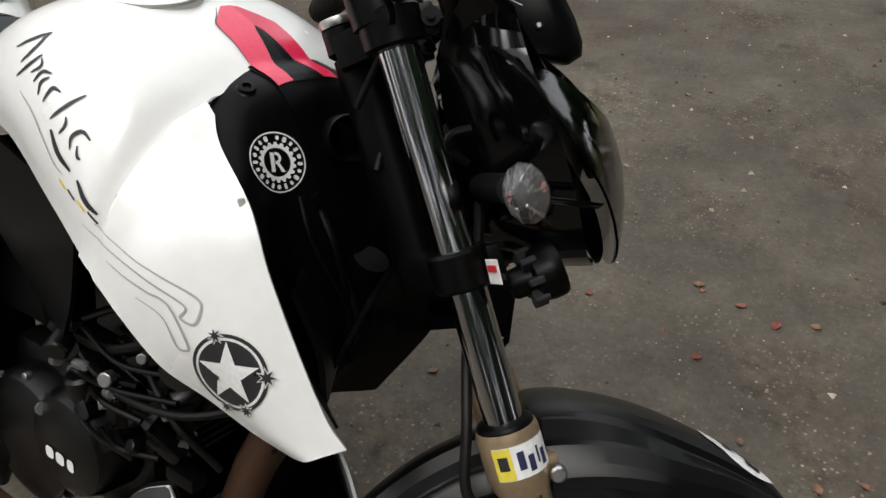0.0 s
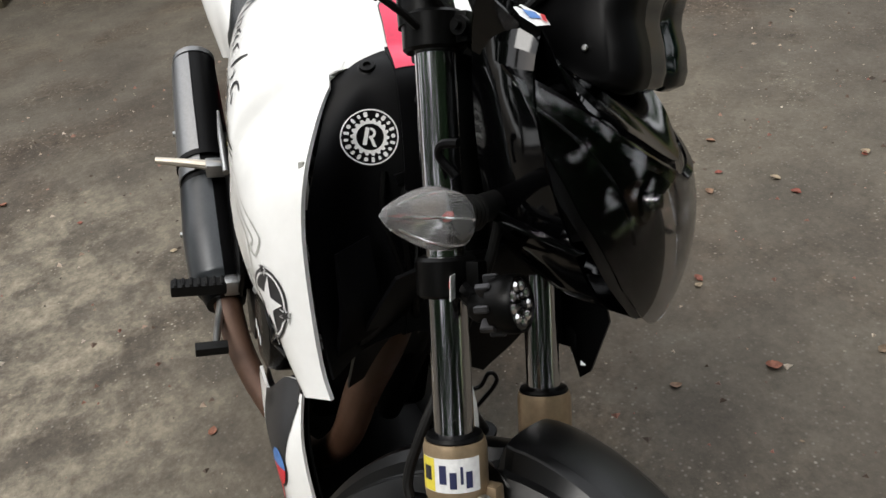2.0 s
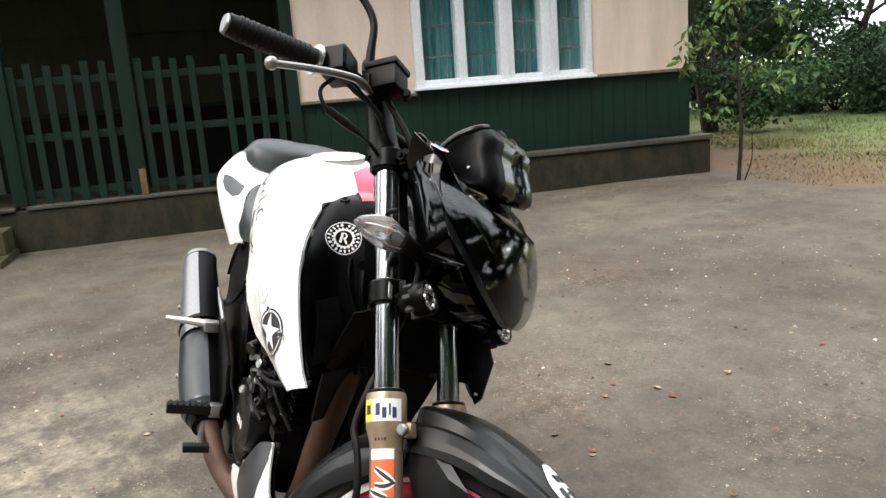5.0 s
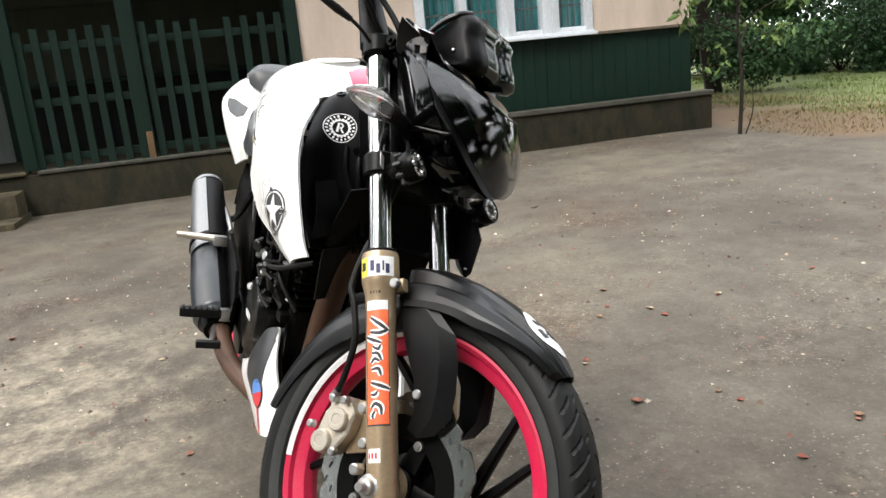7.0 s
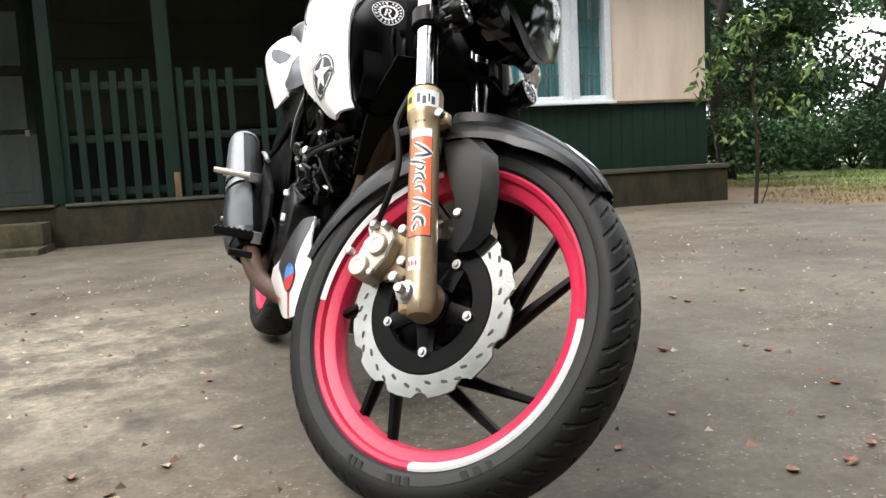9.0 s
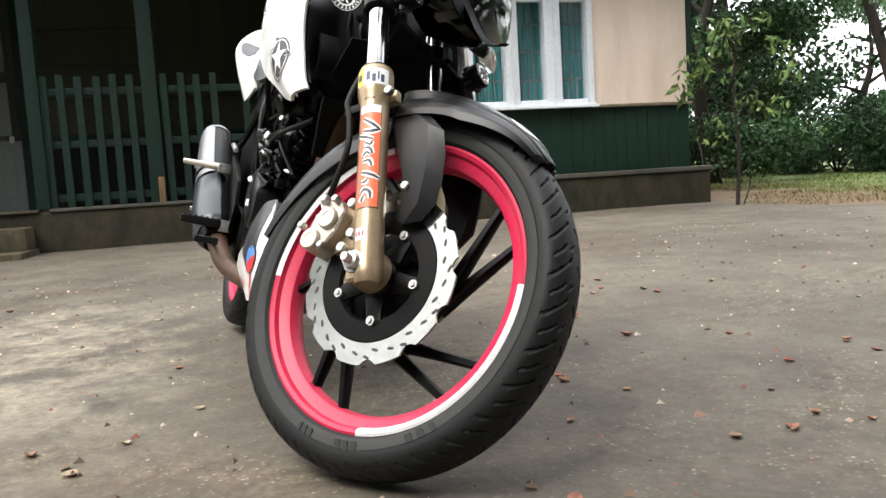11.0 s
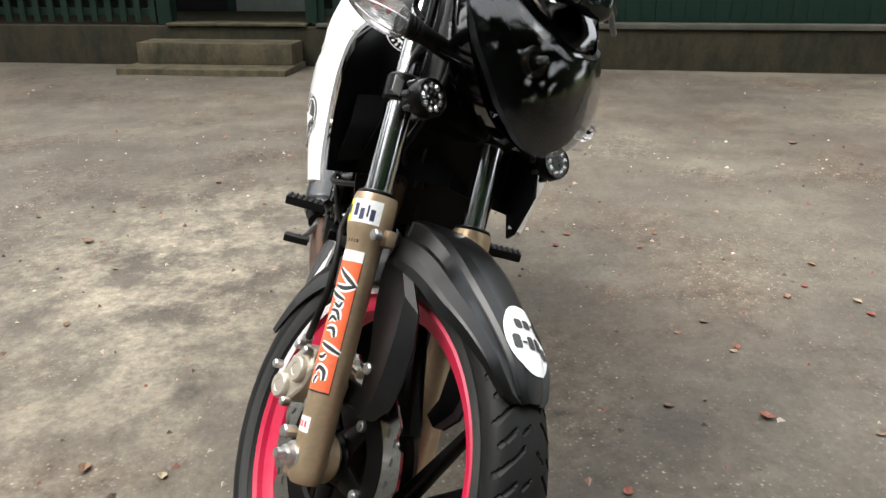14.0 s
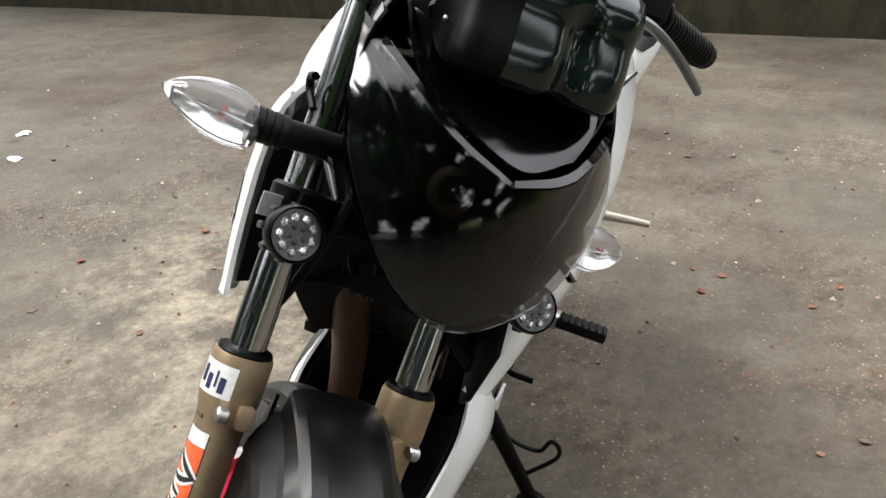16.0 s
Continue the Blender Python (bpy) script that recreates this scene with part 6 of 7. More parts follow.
    fpart("stem_nut", lathe([(0.007, 0), (0.0125, 0), (0.0125, 0.014), (0.009, 0.022), (0.007, 0.022)], Matrix.Translation((0.0035, 0.1485 * sy, 0.492)), 6, True), MATT, bar)
    bm = bmesh.new()
    bmesh.ops.create_uvsphere(bm, u_segments=24, v_segments=14, radius=1.0)
    bmesh.ops.scale(bm, vec=(0.02, 0.062, 0.036), verts=bm.verts)
    fpart("mirror_head", moved(bm, Matrix.Translation((-0.032, 0.245 * sy, 0.70))), MATT, bar, "black oval mirror")
mc = fpart("master_cylinder", block(0.050, 0.050, 0.036, Matrix.Translation((0.034, -0.142, 0.470)) @ pose(0, 0, 0, 0, 0, 8), 0.006, 2), MATT, bike, "square black brake fluid reservoir")
fpart("reservoir_cap", block(0.055, 0.055, 0.010, Matrix.Translation((0.034, -0.142, 0.492)) @ pose(0, 0, 0, 0, 0, 8), 0.003), MATT, mc)
fpart("hose_joint", disc_solid(0.008, 0.018, Matrix.Translation((0.05, -0.112, 0.452)) @ pose(0, 0, 0, 90, 0, 30), 10, 0.002), BLACKMETAL, mc)
# control cables
fpart("throttle_cable", tube([(-0.016, -0.208, 0.462), (-0.034, -0.220, 0.440), (-0.029, -0.207, 0.411), (-0.002, -0.1635, 0.382), (0.002, -0.125, 0.366), (-0.010, -0.085, 0.352), (-0.05, -0.05, 0.31)], 0.0032, 8, 28), SOFT_RUBBER, bike)
fpart("cable_sleeve", tube([(-0.029, -0.207, 0.411), (-0.014, -0.184, 0.395), (-0.002, -0.1635, 0.382)], [0.0062, 0.0075, 0.0050], 10, 10), SOFT_RUBBER, bike)
fpart("switch_wire", tube([(-0.005, -0.19, 0.455), (0.02, -0.15, 0.42), (0.015, -0.11, 0.39), (0.03, -0.06, 0.34)], 0.0045, 8, 20), SOFT_RUBBER, bike)
fpart("clutch_cable", tube([(-0.01, 0.19, 0.45), (0.03, 0.12, 0.43), (0.02, 0.03, 0.38), (-0.05, -0.03, 0.25)], 0.0035, 8, 24), SOFT_RUBBER, bike)


# ---------------------------------------------------------------- bodywork
def mirrored(p):
    return [[Vector((q[0], -q[1], q[2])) for q in row] for row in p]


TANK = [
    [(-0.915, 0, 0.775), (-0.915, -0.045, 0.773), (-0.912, -0.088, 0.755), (-0.91, -0.108, 0.715), (-0.905, -0.10, 0.655)],
    [(-0.81, 0, 0.870), (-0.81, -0.07, 0.866), (-0.81, -0.130, 0.842), (-0.81, -0.156, 0.805), (-0.805, -0.152, 0.765)],
    [(-0.71, 0, 0.917), (-0.71, -0.088, 0.913), (-0.71, -0.152, 0.886), (-0.71, -0.182, 0.835), (-0.70, -0.180, 0.785)],
    [(-0.62, 0, 0.928), (-0.62, -0.10, 0.920), (-0.62, -0.172, 0.880), (-0.62, -0.200, 0.815), (-0.607, -0.196, 0.74)],
    [(-0.535, 0, 0.9025), (-0.535, -0.088, 0.889), (-0.533, -0.166, 0.856), (-0.53, -0.208, 0.782), (-0.539, -0.207, 0.702)],
    [(-0.490, 0, 0.8730), (-0.490, -0.072, 0.8590), (-0.492, -0.140, 0.829), (-0.502, -0.199, 0.764), (-0.520, -0.208, 0.69)],
]
right_net = net(TANK, 36, 20)
full = [row[::-1] + [Vector((q.x, -q.y, q.z)) for q in row[1:]] for row in right_net]
tank = part("fuel_tank", sheet(full, 0.004), WHITE, bike, "glossy white fuel tank", auto=40)
SHROUD = [
    [(-0.503, -0.088, 0.8520), (-0.503, -0.141, 0.8265), (-0.516, -0.194, 0.770), (-0.545, -0.2050, 0.70)],
    [(-0.481, -0.106, 0.8410), (-0.478, -0.156, 0.8115), (-0.490, -0.200, 0.752), (-0.526, -0.2085, 0.69)],
    [(-0.452, -0.124, 0.8180), (-0.455, -0.169, 0.7890), (-0.473, -0.202, 0.735), (-0.510, -0.2085, 0.68)],
    [(-0.384, -0.150, 0.784), (-0.412, -0.183, 0.757), (-0.440, -0.203, 0.715), (-0.485, -0.2065, 0.66)],
    [(-0.352, -0.158, 0.735), (-0.377, -0.184, 0.708), (-0.410, -0.199, 0.668), (-0.445, -0.195, 0.622)],
    [(-0.318, -0.155, 0.672), (-0.345, -0.179, 0.655), (-0.373, -0.186, 0.632), (-0.402, -0.177, 0.598)],
    [(-0.286, -0.148, 0.612), (-0.307, -0.165, 0.605), (-0.332, -0.172, 0.594), (-0.356, -0.164, 0.576)],
    [(-0.266, -0.141, 0.585), (-0.277, -0.152, 0.580), (-0.290, -0.160, 0.573), (-0.310, -0.157, 0.566)],
]
sn = net(SHROUD, 40, 16)
skin = surface_of(tank)
for i, row in enumerate(sn[:14]):
    f = (i / 14) ** 2 * (3 - 2 * i / 14)
    for j, p in enumerate(row):
        q, nq = skin.find_nearest(p)[:2]
        nq = nq if nq.y < 0 else -nq
        gap = p - q
        if (gap - nq * gap.dot(nq)).length < 0.002 and gap.length < 0.015:
            row[j] = (q + nq * (-0.0015 + 0.0022 * i / 14)).lerp(p, f)
shrouds = []
for flip in (False, True):
    pts = mirrored(sn) if flip else sn
    bm = sheet(pts)
    bm.normal_update()
    bmesh.ops.solidify(bm, geom=list(bm.faces), thickness=0.006 if flip else -0.006)
    shrouds.append(part("tank_shroud", bm, WHITE, bike, "white tank shroud with a star sticker" if not flip else "white tank shroud", auto=40))
PANEL_NET = [
    [(-0.499, 0.0, 0.8795), (-0.500, -0.044, 0.8765), (-0.502, -0.082, 0.8640), (-0.500, -0.112, 0.8460)],
    [(-0.449, 0.0, 0.8600), (-0.453, -0.042, 0.8590), (-0.462, -0.080, 0.8500), (-0.456, -0.121, 0.8180)],
    [(-0.403, 0.0, 0.79), (-0.408, -0.04, 0.79), (-0.416, -0.088, 0.778), (-0.380, -0.148, 0.765)],
    [(-0.385, 0.0, 0.74), (-0.39, -0.04, 0.74), (-0.395, -0.092, 0.725), (-0.350, -0.153, 0.72)],
    [(-0.365, -0.01, 0.67), (-0.37, -0.04, 0.67), (-0.370, -0.092, 0.66), (-0.316, -0.149, 0.655)],
    [(-0.345, -0.02, 0.60), (-0.345, -0.04, 0.60), (-0.335, -0.092, 0.59), (-0.278, -0.139, 0.60)],
]
pn = net(PANEL_NET, 24, 14)
panels = []
for flip in (False, True):
    pts = mirrored(pn) if flip else pn
    panels.append(part("tank_side_panel", sheet([row[5:] for row in pts], 0.003), PANEL, bike, "satin black tank side panel with a round sticker" if not flip else "satin black tank side panel", auto=40))
fronts = [[p + Vector((0.0, 0, -0.0016)) for p in row[:6]] for row in pn]
nose = part("nose_panel", sheet([row[::-1] + [Vector((q.x, -q.y, q.z)) for q in row[1:]] for row in fronts], 0.003), PANEL, bike, "satin black panel between the tank sides", auto=40)

tank_tree = surface_of(tank, nose)
shroud_tree = surface_of(shrouds[0])
both_tree = surface_of(tank, shrouds[0])
panel_tree = surface_of(panels[0])


def decal(name, outline_bm, centre, normal, up, spin, tree_, material, parent, label="", lift=0.0012, size=0.006):
    m = facing(centre, normal, up, spin)
    way = -Vector(normal).normalized()
    return part(name, draped(moved(outline_bm, m), tree_, way, lift, size), material, parent, label)


# fuel cap
cap_at, cap_n = tank_tree.ray_cast(Vector((-0.632, -0.056, 1.2)), Vector((0, 0, -1)), 0.6)[:2]
cap_n = (cap_n if cap_n.z > 0 else -cap_n) + Vector((0.05, -0.16, 0))
cap_m = facing(cap_at + Vector((0, 0, 0.002)), cap_n, (1, 0, 0)) @ Matrix.Scale(0.93, 4)
cap = part("fuel_cap", lathe([(0, 0.004), (0.036, 0.004), (0.039, 0.003), (0.040, 0.0), (0.043, 0.0005), (0.045, 0.0025), (0.052, 0.0025), (0.0555, 0.0005), (0.0555, -0.014), (0, -0.014)], cap_m, 48), WHITE, tank, "white flush fuel cap")
part("cap_groove", lathe([(0.0398, 0.0008), (0.0430, 0.0008), (0.0430, 0.0016), (0.0398, 0.0016)], cap_m, 48, True), GREY_LINE, cap)
part("cap_edge", lathe([(0.0552, -0.003), (0.0566, -0.003), (0.0566, 0.0006), (0.0552, 0.0006)], cap_m, 48, True), GREY_LINE, cap)
for k in range(6):
    part("cap_screw", disc_solid(0.0032, 0.002, cap_m @ pose(0, 0, 0, 0, 0, 60 * k + 20) @ Matrix.Translation((0.0485, 0, 0.0020)), 10), STEEL, cap)
part("cap_lock", moved(flat(cut_bar(0.03, 0.006, 0.4)), cap_m @ Matrix.Translation((0.012, 0, 0.0048))), SILVER_INK, cap)

# red flashes on the tank's nose
FLASH = [(-0.550, -0.0425), (-0.520, -0.0432), (-0.490, -0.0440), (-0.458, -0.0450), (-0.459, -0.0230), (-0.485, -0.0190), (-0.512, -0.0110), (-0.532, -0.0050), (-0.540, 0.0)]
FLASH = FLASH + [(x, -y) for x, y in FLASH[-2::-1]] + [(-0.562, 0.030), (-0.578, 0.012), (-0.578, -0.012), (-0.562, -0.030)]
INSERT = [(-0.539, 0.0), (-0.531, -0.0045), (-0.512, -0.0105), (-0.485, -0.0185), (-0.458, -0.0225)]
INSERT = INSERT + [(x, -y) for x, y in INSERT[:0:-1]]
for nm, o, mt, lf, lb in (("red_flash", FLASH, RED, 0.0016, "red painted flash round the tank's nose"), ("flash_insert", INSERT, PANEL, 0.0012, "black insert in the red flash")):
    bm = moved(flat(o), Matrix.Translation((0, 0, 1.0)))
    subdivided(bm, 0.006)
    for v in bm.verts:
        hit = tank_tree.ray_cast(v.co, Vector((0, 0, -1)), 0.5)
        v.co = hit[0] + Vector((0, 0, lf)) if hit[0] is not None else tank_tree.find_nearest(v.co)[0] + Vector((0, 0, lf))
    part(nm, bm, mt, tank, lb)
edge_line = [(-0.575, -0.020), (-0.562, -0.031), (-0.552, -0.041), (-0.545, -0.0433), (-0.520, -0.0440), (-0.500, -0.0445)]
bm = subdivided(moved(stroke(edge_line, 0.0016, 30), Matrix.Translation((0, 0, 1.0))), 0.006)
for v in bm.verts:
    v.co = tank_tree.ray_cast(v.co, Vector((0, 0, -1)), 0.5)[0] + Vector((0, 0, 0.0022))
part("flash_seam", bm, INK, tank)

# script on the tank: dark brush strokes only
along = (Vector((-0.508, -0.208, 0.792)) - Vector((-0.66, -0.173, 0.88))).normalized()
tank_mid = Vector((-0.591, -0.190, 0.837))
nrm = Vector((0.05, -0.86, 0.5)).normalized()
yax = nrm.cross(along).normalized()
script_pose = Matrix((along, yax, along.cross(yax))).transposed().to_4x4()
script_pose.translation = tank_mid
for pts, w in STROKES:
    part("script_stroke", draped(moved(stroke(pts, w * 0.72, 18), script_pose), both_tree, -nrm, 0.001, 0.006), INK, tank, "dark grey brush stroke")

for pts, w in (([(0.020, -0.020), (0.042, -0.027), (0.066, -0.0255)], 0.006), ([(0.078, -0.024), (0.096, -0.030), (0.112, -0.0285)], 0.006)):
    part("flank_stroke", draped(moved(stroke(pts, w, 12), script_pose), both_tree, -nrm, 0.001, 0.006), INK, tank)
part("flank_stroke", draped(moved(stroke([(-0.044, -0.031), (-0.010, -0.030), (0.040, -0.038), (0.059, -0.036)], 0.0022, 16), script_pose), both_tree, -nrm, 0.001, 0.006), GREY_LINE, tank)
for k in range(4):
    part("flank_mark", draped(moved(flat(cut_bar(0.013, 0.0026, 0.3)), script_pose @ Matrix.Translation((0.062 + 0.016 * k, -0.044 + 0.003 * k, 0))), both_tree, -nrm, 0.001, 0.005), YELLOW if k % 2 == 0 else INK, tank)

# star sticker on the shroud
star_c, star_n = (-0.366, -0.184, 0.64), (0.36, -0.88, 0.32)
UPS = (0.25, 0, 1)


def sticker_on_shroud(nm, bm, mt, lift, label=""):
    return decal(nm, bm, star_c, star_n, UPS, 14, shroud_tree, mt, shrouds[0], label, lift, 0.005)


sticker_on_shroud("star_disc", flat([(0.0315 * math.cos(a), 0.0315 * math.sin(a)) for a in (2 * math.pi * i / 36 for i in range(36))]), INK, 0.0011, "black round sticker with a white star")
sticker_on_shroud("star_ring", ring_outline(0.0315, 0.034, 0, 360, 40), PAPER, 0.0012)
sticker_on_shroud("star_outer_ring", ring_outline(0.034, 0.0375, 0, 360, 40), INK, 0.0013)
sticker_on_shroud("white_star", flat(star(5, 0.031, 0.0122, 96)), PAPER, 0.0022)
for a, r in ((112, 0.007), (8, 0.0085), (-62, 0.007), (-100, 0.0065)):
    x, y = 0.0365 * math.cos(radians(a)), 0.0365 * math.sin(radians(a))
    sticker_on_shroud("burst", flat([(x + p * 1.25, y + q * 1.25) for p, q in star(7, r, r * 0.45, a)]), PAPER, 0.003)
    sticker_on_shroud("burst", flat([(x + p, y + q) for p, q in star(7, r, r * 0.4, a)]), INK, 0.0038)
sticker_on_shroud("burst", flat([(-0.012 + p, -0.006 + q) for p, q in star(6, 0.004, 0.0018)]), INK, 0.003)

# grey pinstripes on the shroud
stripe_c, stripe_n = (-0.44, -0.205, 0.70), (0.25, -0.95, 0.18)


def stripe(pts):
    bm = stroke(pts, 0.0026, 90)
    decal("pinstripe", bm, stripe_c, stripe_n, (0, 0, 1), 0, both_tree, GREY_LINE, shrouds[0], "grey pinstripe", 0.001, 0.006)


stripe([(-0.075, 0.046), (-0.034, 0.0274), (0.0, 0.0188), (0.0345, 0.0101), (0.0468, 0.0041), (0.0483, -0.0052), (0.0424, -0.0184), (0.0284, -0.0152), (0.032, -0.003), (-0.01, 0.0103), (-0.0516, 0.0234), (-0.09, 0.042)])
stripe([(-0.060, 0.014), (-0.039, 0.0061), (-0.010, -0.001), (0.0153, -0.0071), (0.0363, -0.0397), (0.0329, -0.0468), (0.0237, -0.0448), (0.0084, -0.0203), (-0.0223, -0.0103)])

# gear-shaped round sticker and a bolt on the black panel
gear_c, gear_n = (-0.423, -0.078, 0.803), (0.80, -0.42, 0.42)


def gear_part(nm, bm, lift, label=""):
    return decal(nm, bm, gear_c, gear_n, (0, 0, 1), 0, panel_tree, PAPER, panels[0], label, lift, 0.005)


gear_part("gear_ring", ring_outline(0.0285, 0.0300, 0, 360, 48), 0.001, "white printed ring of a round sticker")
teeth = []
for i in range(18):
    a = i * 20
    for d, r in ((0, 0.0175), (5, 0.0200), (12, 0.0200), (15, 0.0175)):
        teeth.append((r * math.cos(radians(a + d)), r * math.sin(radians(a + d))))
bm = bmesh.new()
outer = [bm.verts.new((x, y, 0)) for x, y in teeth]
inner_ = [bm.verts.new((0.0142 * x / math.hypot(x, y), 0.0142 * y / math.hypot(x, y), 0)) for x, y in teeth]
for i in range(len(teeth)):
    j = (i + 1) % len(teeth)
    bm.faces.new((outer[i], outer[j], inner_[j], inner_[i]))
gear_part("gear", bm, 0.001, "white gear emblem")
gear_part("emblem_bar", flat(rect(0.0042, 0.019, -0.0045, 0)), 0.001)
gear_part("emblem_bow", moved(ring_outline(0.0030, 0.0058, -100, 100, 16), Matrix.Translation((-0.0008, 0.0042, 0))), 0.001)
gear_part("emblem_leg", flat([(-0.001, -0.0005), (0.0025, -0.0005), (0.0085, -0.0095), (0.0045, -0.0095)]), 0.001)
for i in range(20):
    a = 112 + i * 17.4
    if a > 112 + 340:
        break
    gear_part("print_mark", moved(flat(cut_bar(0.0032 if i % 3 else 0.0042, 0.0042 if i % 2 else 0.0056, 0.25)), pose(0.0242 * math.cos(radians(a)), 0.0242 * math.sin(radians(a)), 0, 0, 0, a - 90)), 0.001)
part("panel_bolt", lathe([(0, 0.002), (0.0035, 0.002), (0.0045, 0.005), (0.0085, 0.0045), (0.0095, 0.001), (0.011, 0.0), (0, -0.003)], facing((-0.475, -0.071, 0.8612), (0.35, -0.30, 0.9)), 20), BLACKMETAL, panels[0], "black socket bolt")
part("shroud_notch", block(0.007, 0.050, 0.008, facing((-0.384, -0.1535, 0.768), (0.75, -0.6, 0.2), (-0.6, 0.1, 1)), 0.003), GREY_LINE, shrouds[0])

# inner fairings, grille and dark boxes behind the fork
part("inner_fairing", sheet(net([[(-0.30, 0.075, 0.70), (-0.32, 0.0, 0.71), (-0.30, -0.075, 0.70)], [(-0.33, 0.10, 0.60), (-0.37, 0.0, 0.61), (-0.33, -0.10, 0.60)], [(-0.40, 0.09, 0.48), (-0.44, 0.0, 0.49), (-0.40, -0.09, 0.48)]], 10, 10), 0.004), MATT, bike)
for sy in (-1, 1):
    part("air_scoop", sheet(net([[(-0.375, 0.085 * sy, 0.71), (-0.35, 0.125 * sy, 0.705)], [(-0.335, 0.08 * sy, 0.66), (-0.315, 0.125 * sy, 0.655)], [(-0.33, 0.08 * sy, 0.62), (-0.30, 0.13 * sy, 0.61)]], 8, 6), 0.006), PANEL, bike)
    part("inner_clip", block(0.018, 0.012, 0.008, facing((-0.400, 0.045 * sy, 0.765), (0.9, 0.3 * sy, 0.2)) @ pose(0, 0, 0, 0, 20, 25), 0.003), MATT, bike)
part("throat_ring", lathe([(0.019, -0.02), (0.024, -0.02), (0.0255, 0.0), (0.0235, 0.005), (0.020, 0.003)], facing((-0.40, -0.004, 0.82), (0.85, -0.35, 0.3)), 28, True), PANEL, bike)

rng_h = random.Random(14)
for k in range(5):
    y0 = -0.085 + 0.025 * k
    pts = [(-0.405, y0 + 0.02, 0.77 - 0.01 * k), (-0.372 + rng_h.uniform(-0.01, 0.005), y0 * 0.8, 0.71 + rng_h.uniform(-0.02, 0.03)), (-0.352 + rng_h.uniform(-0.01, 0.01), y0 * 0.7 + rng_h.uniform(-0.03, 0.02), 0.655 + rng_h.uniform(-0.02, 0.02)), (-0.37, y0 * 0.6, 0.58)]
    part("wiring_hose", tube(pts, 0.0030 + 0.002 * rng_h.random(), 8, 18), HOSE, bike)

# frame
for sy in (-1, 1):
    part("frame_spar", tube([(-0.47, 0.06 * sy, 0.755), (-0.55, 0.09 * sy, 0.70), (-0.85, 0.11 * sy, 0.62), (-1.0, 0.11 * sy, 0.45), (-1.02, 0.10 * sy, 0.30)], 0.017, 12, 20), BLACKMETAL, bike)
    part("subframe", tube([(-0.85, 0.10 * sy, 0.64), (-1.15, 0.10 * sy, 0.70), (-1.5, 0.08 * sy, 0.80)], 0.012, 10, 14), BLACKMETAL, bike)
    part("swingarm", tube([(-0.99, 0.08 * sy, 0.34), (-1.2, 0.085 * sy, 0.325), (-1.40, 0.085 * sy, 0.312)], [0.024, 0.022, 0.018], 12, 10), BLACKMETAL, bike)
    part("shock_absorber", tube([(-1.08, 0.10 * sy, 0.62), (-1.26, 0.10 * sy, 0.36)], 0.022, 12), BLACKMETAL, bike)
part("down_tube", tube([(-0.36, 0.0, 0.70), (-0.42, 0.01, 0.56), (-0.50, 0.02, 0.42), (-0.56, 0.02, 0.29)], 0.020, 14, 14), BLACKMETAL, bike)

# engine
engine = part("engine", block(0.30, 0.20, 0.20, Matrix.Translation((-0.74, 0, 0.35)), 0.04, 4), ENGINE, bike, "dirty black air-cooled engine")
for k in range(9):
    part("cooling_fin", block(0.16, 0.20, 0.006, Matrix.Translation((-0.60 + 0.006 * k, 0, 0.44 + 0.017 * k)) @ pose(0, 0, 0, 0, 14, 0), 0.002, 1), ENGINE, engine)
part("cylinder", block(0.11, 0.14, 0.22, Matrix.Translation((-0.58, 0, 0.50)) @ pose(0, 0, 0, 0, 14, 0), 0.02), ENGINE, engine)
part("cylinder_head", block(0.14, 0.17, 0.06, Matrix.Translation((-0.545, 0, 0.61)) @ pose(0, 0, 0, 0, 14, 0), 0.018, 3), ENGINE, engine)
rc = Matrix.Translation((-0.684, -0.10, 0.383)) @ pose(0, 0, 0, 90, 0, 0)
cover = part("crankcase_cover", lathe([(0, 0.062), (0.05, 0.062), (0.066, 0.055), (0.073, 0.04), (0.076, 0.0), (0, 0)], rc, 40), ENGINE, engine, "round black engine cover with white print")
for k, (w, h) in enumerate(((0.016, 0.017), (0.017, 0.017), (0.013, 0.017))):
    part("cover_print", moved(flat(cut_bar(w, h, 0.22)), rc @ pose((k - 1) * 0.021, -0.012, 0.0632, 0, 0, 0)), PAPER, cover, "plain white printed bar")
part("clutch_cover", lathe([(0, 0.052), (0.07, 0.052), (0.09, 0.044), (0.098, 0.03), (0.10, 0.0), (0, 0)], Matrix.Translation((-0.80, -0.095, 0.33)) @ pose(0, 0, 0, 90, 0, 0), 40), ENGINE, engine)
for k in range(8):
    a = k * 45
    part("cover_bolt", disc_solid(0.006, 0.010, Matrix.Translation((-0.80 + 0.095 * math.cos(radians(a)), -0.125, 0.33 + 0.095 * math.sin(radians(a)))) @ pose(0, 0, 0, 90, 0, 0), 8, 0.001), STEEL, engine)
part("oil_filler", disc_solid(0.018, 0.035, Matrix.Translation((-0.665, -0.135, 0.46)) @ pose(0, 0, 0, 15, 0, 0), 16, 0.004), ENGINE, engine)
part("oil_filler", disc_solid(0.016, 0.05, Matrix.Translation((-0.61, -0.125, 0.44)) @ pose(0, 0, 0, 10, 0, 0), 16, 0.004), ENGINE, engine)
part("carburettor", block(0.07, 0.06, 0.08, Matrix.Translation((-0.69, -0.05, 0.55)), 0.012, 3), SHIELD_DARK, engine)
rng_e = random.Random(9)
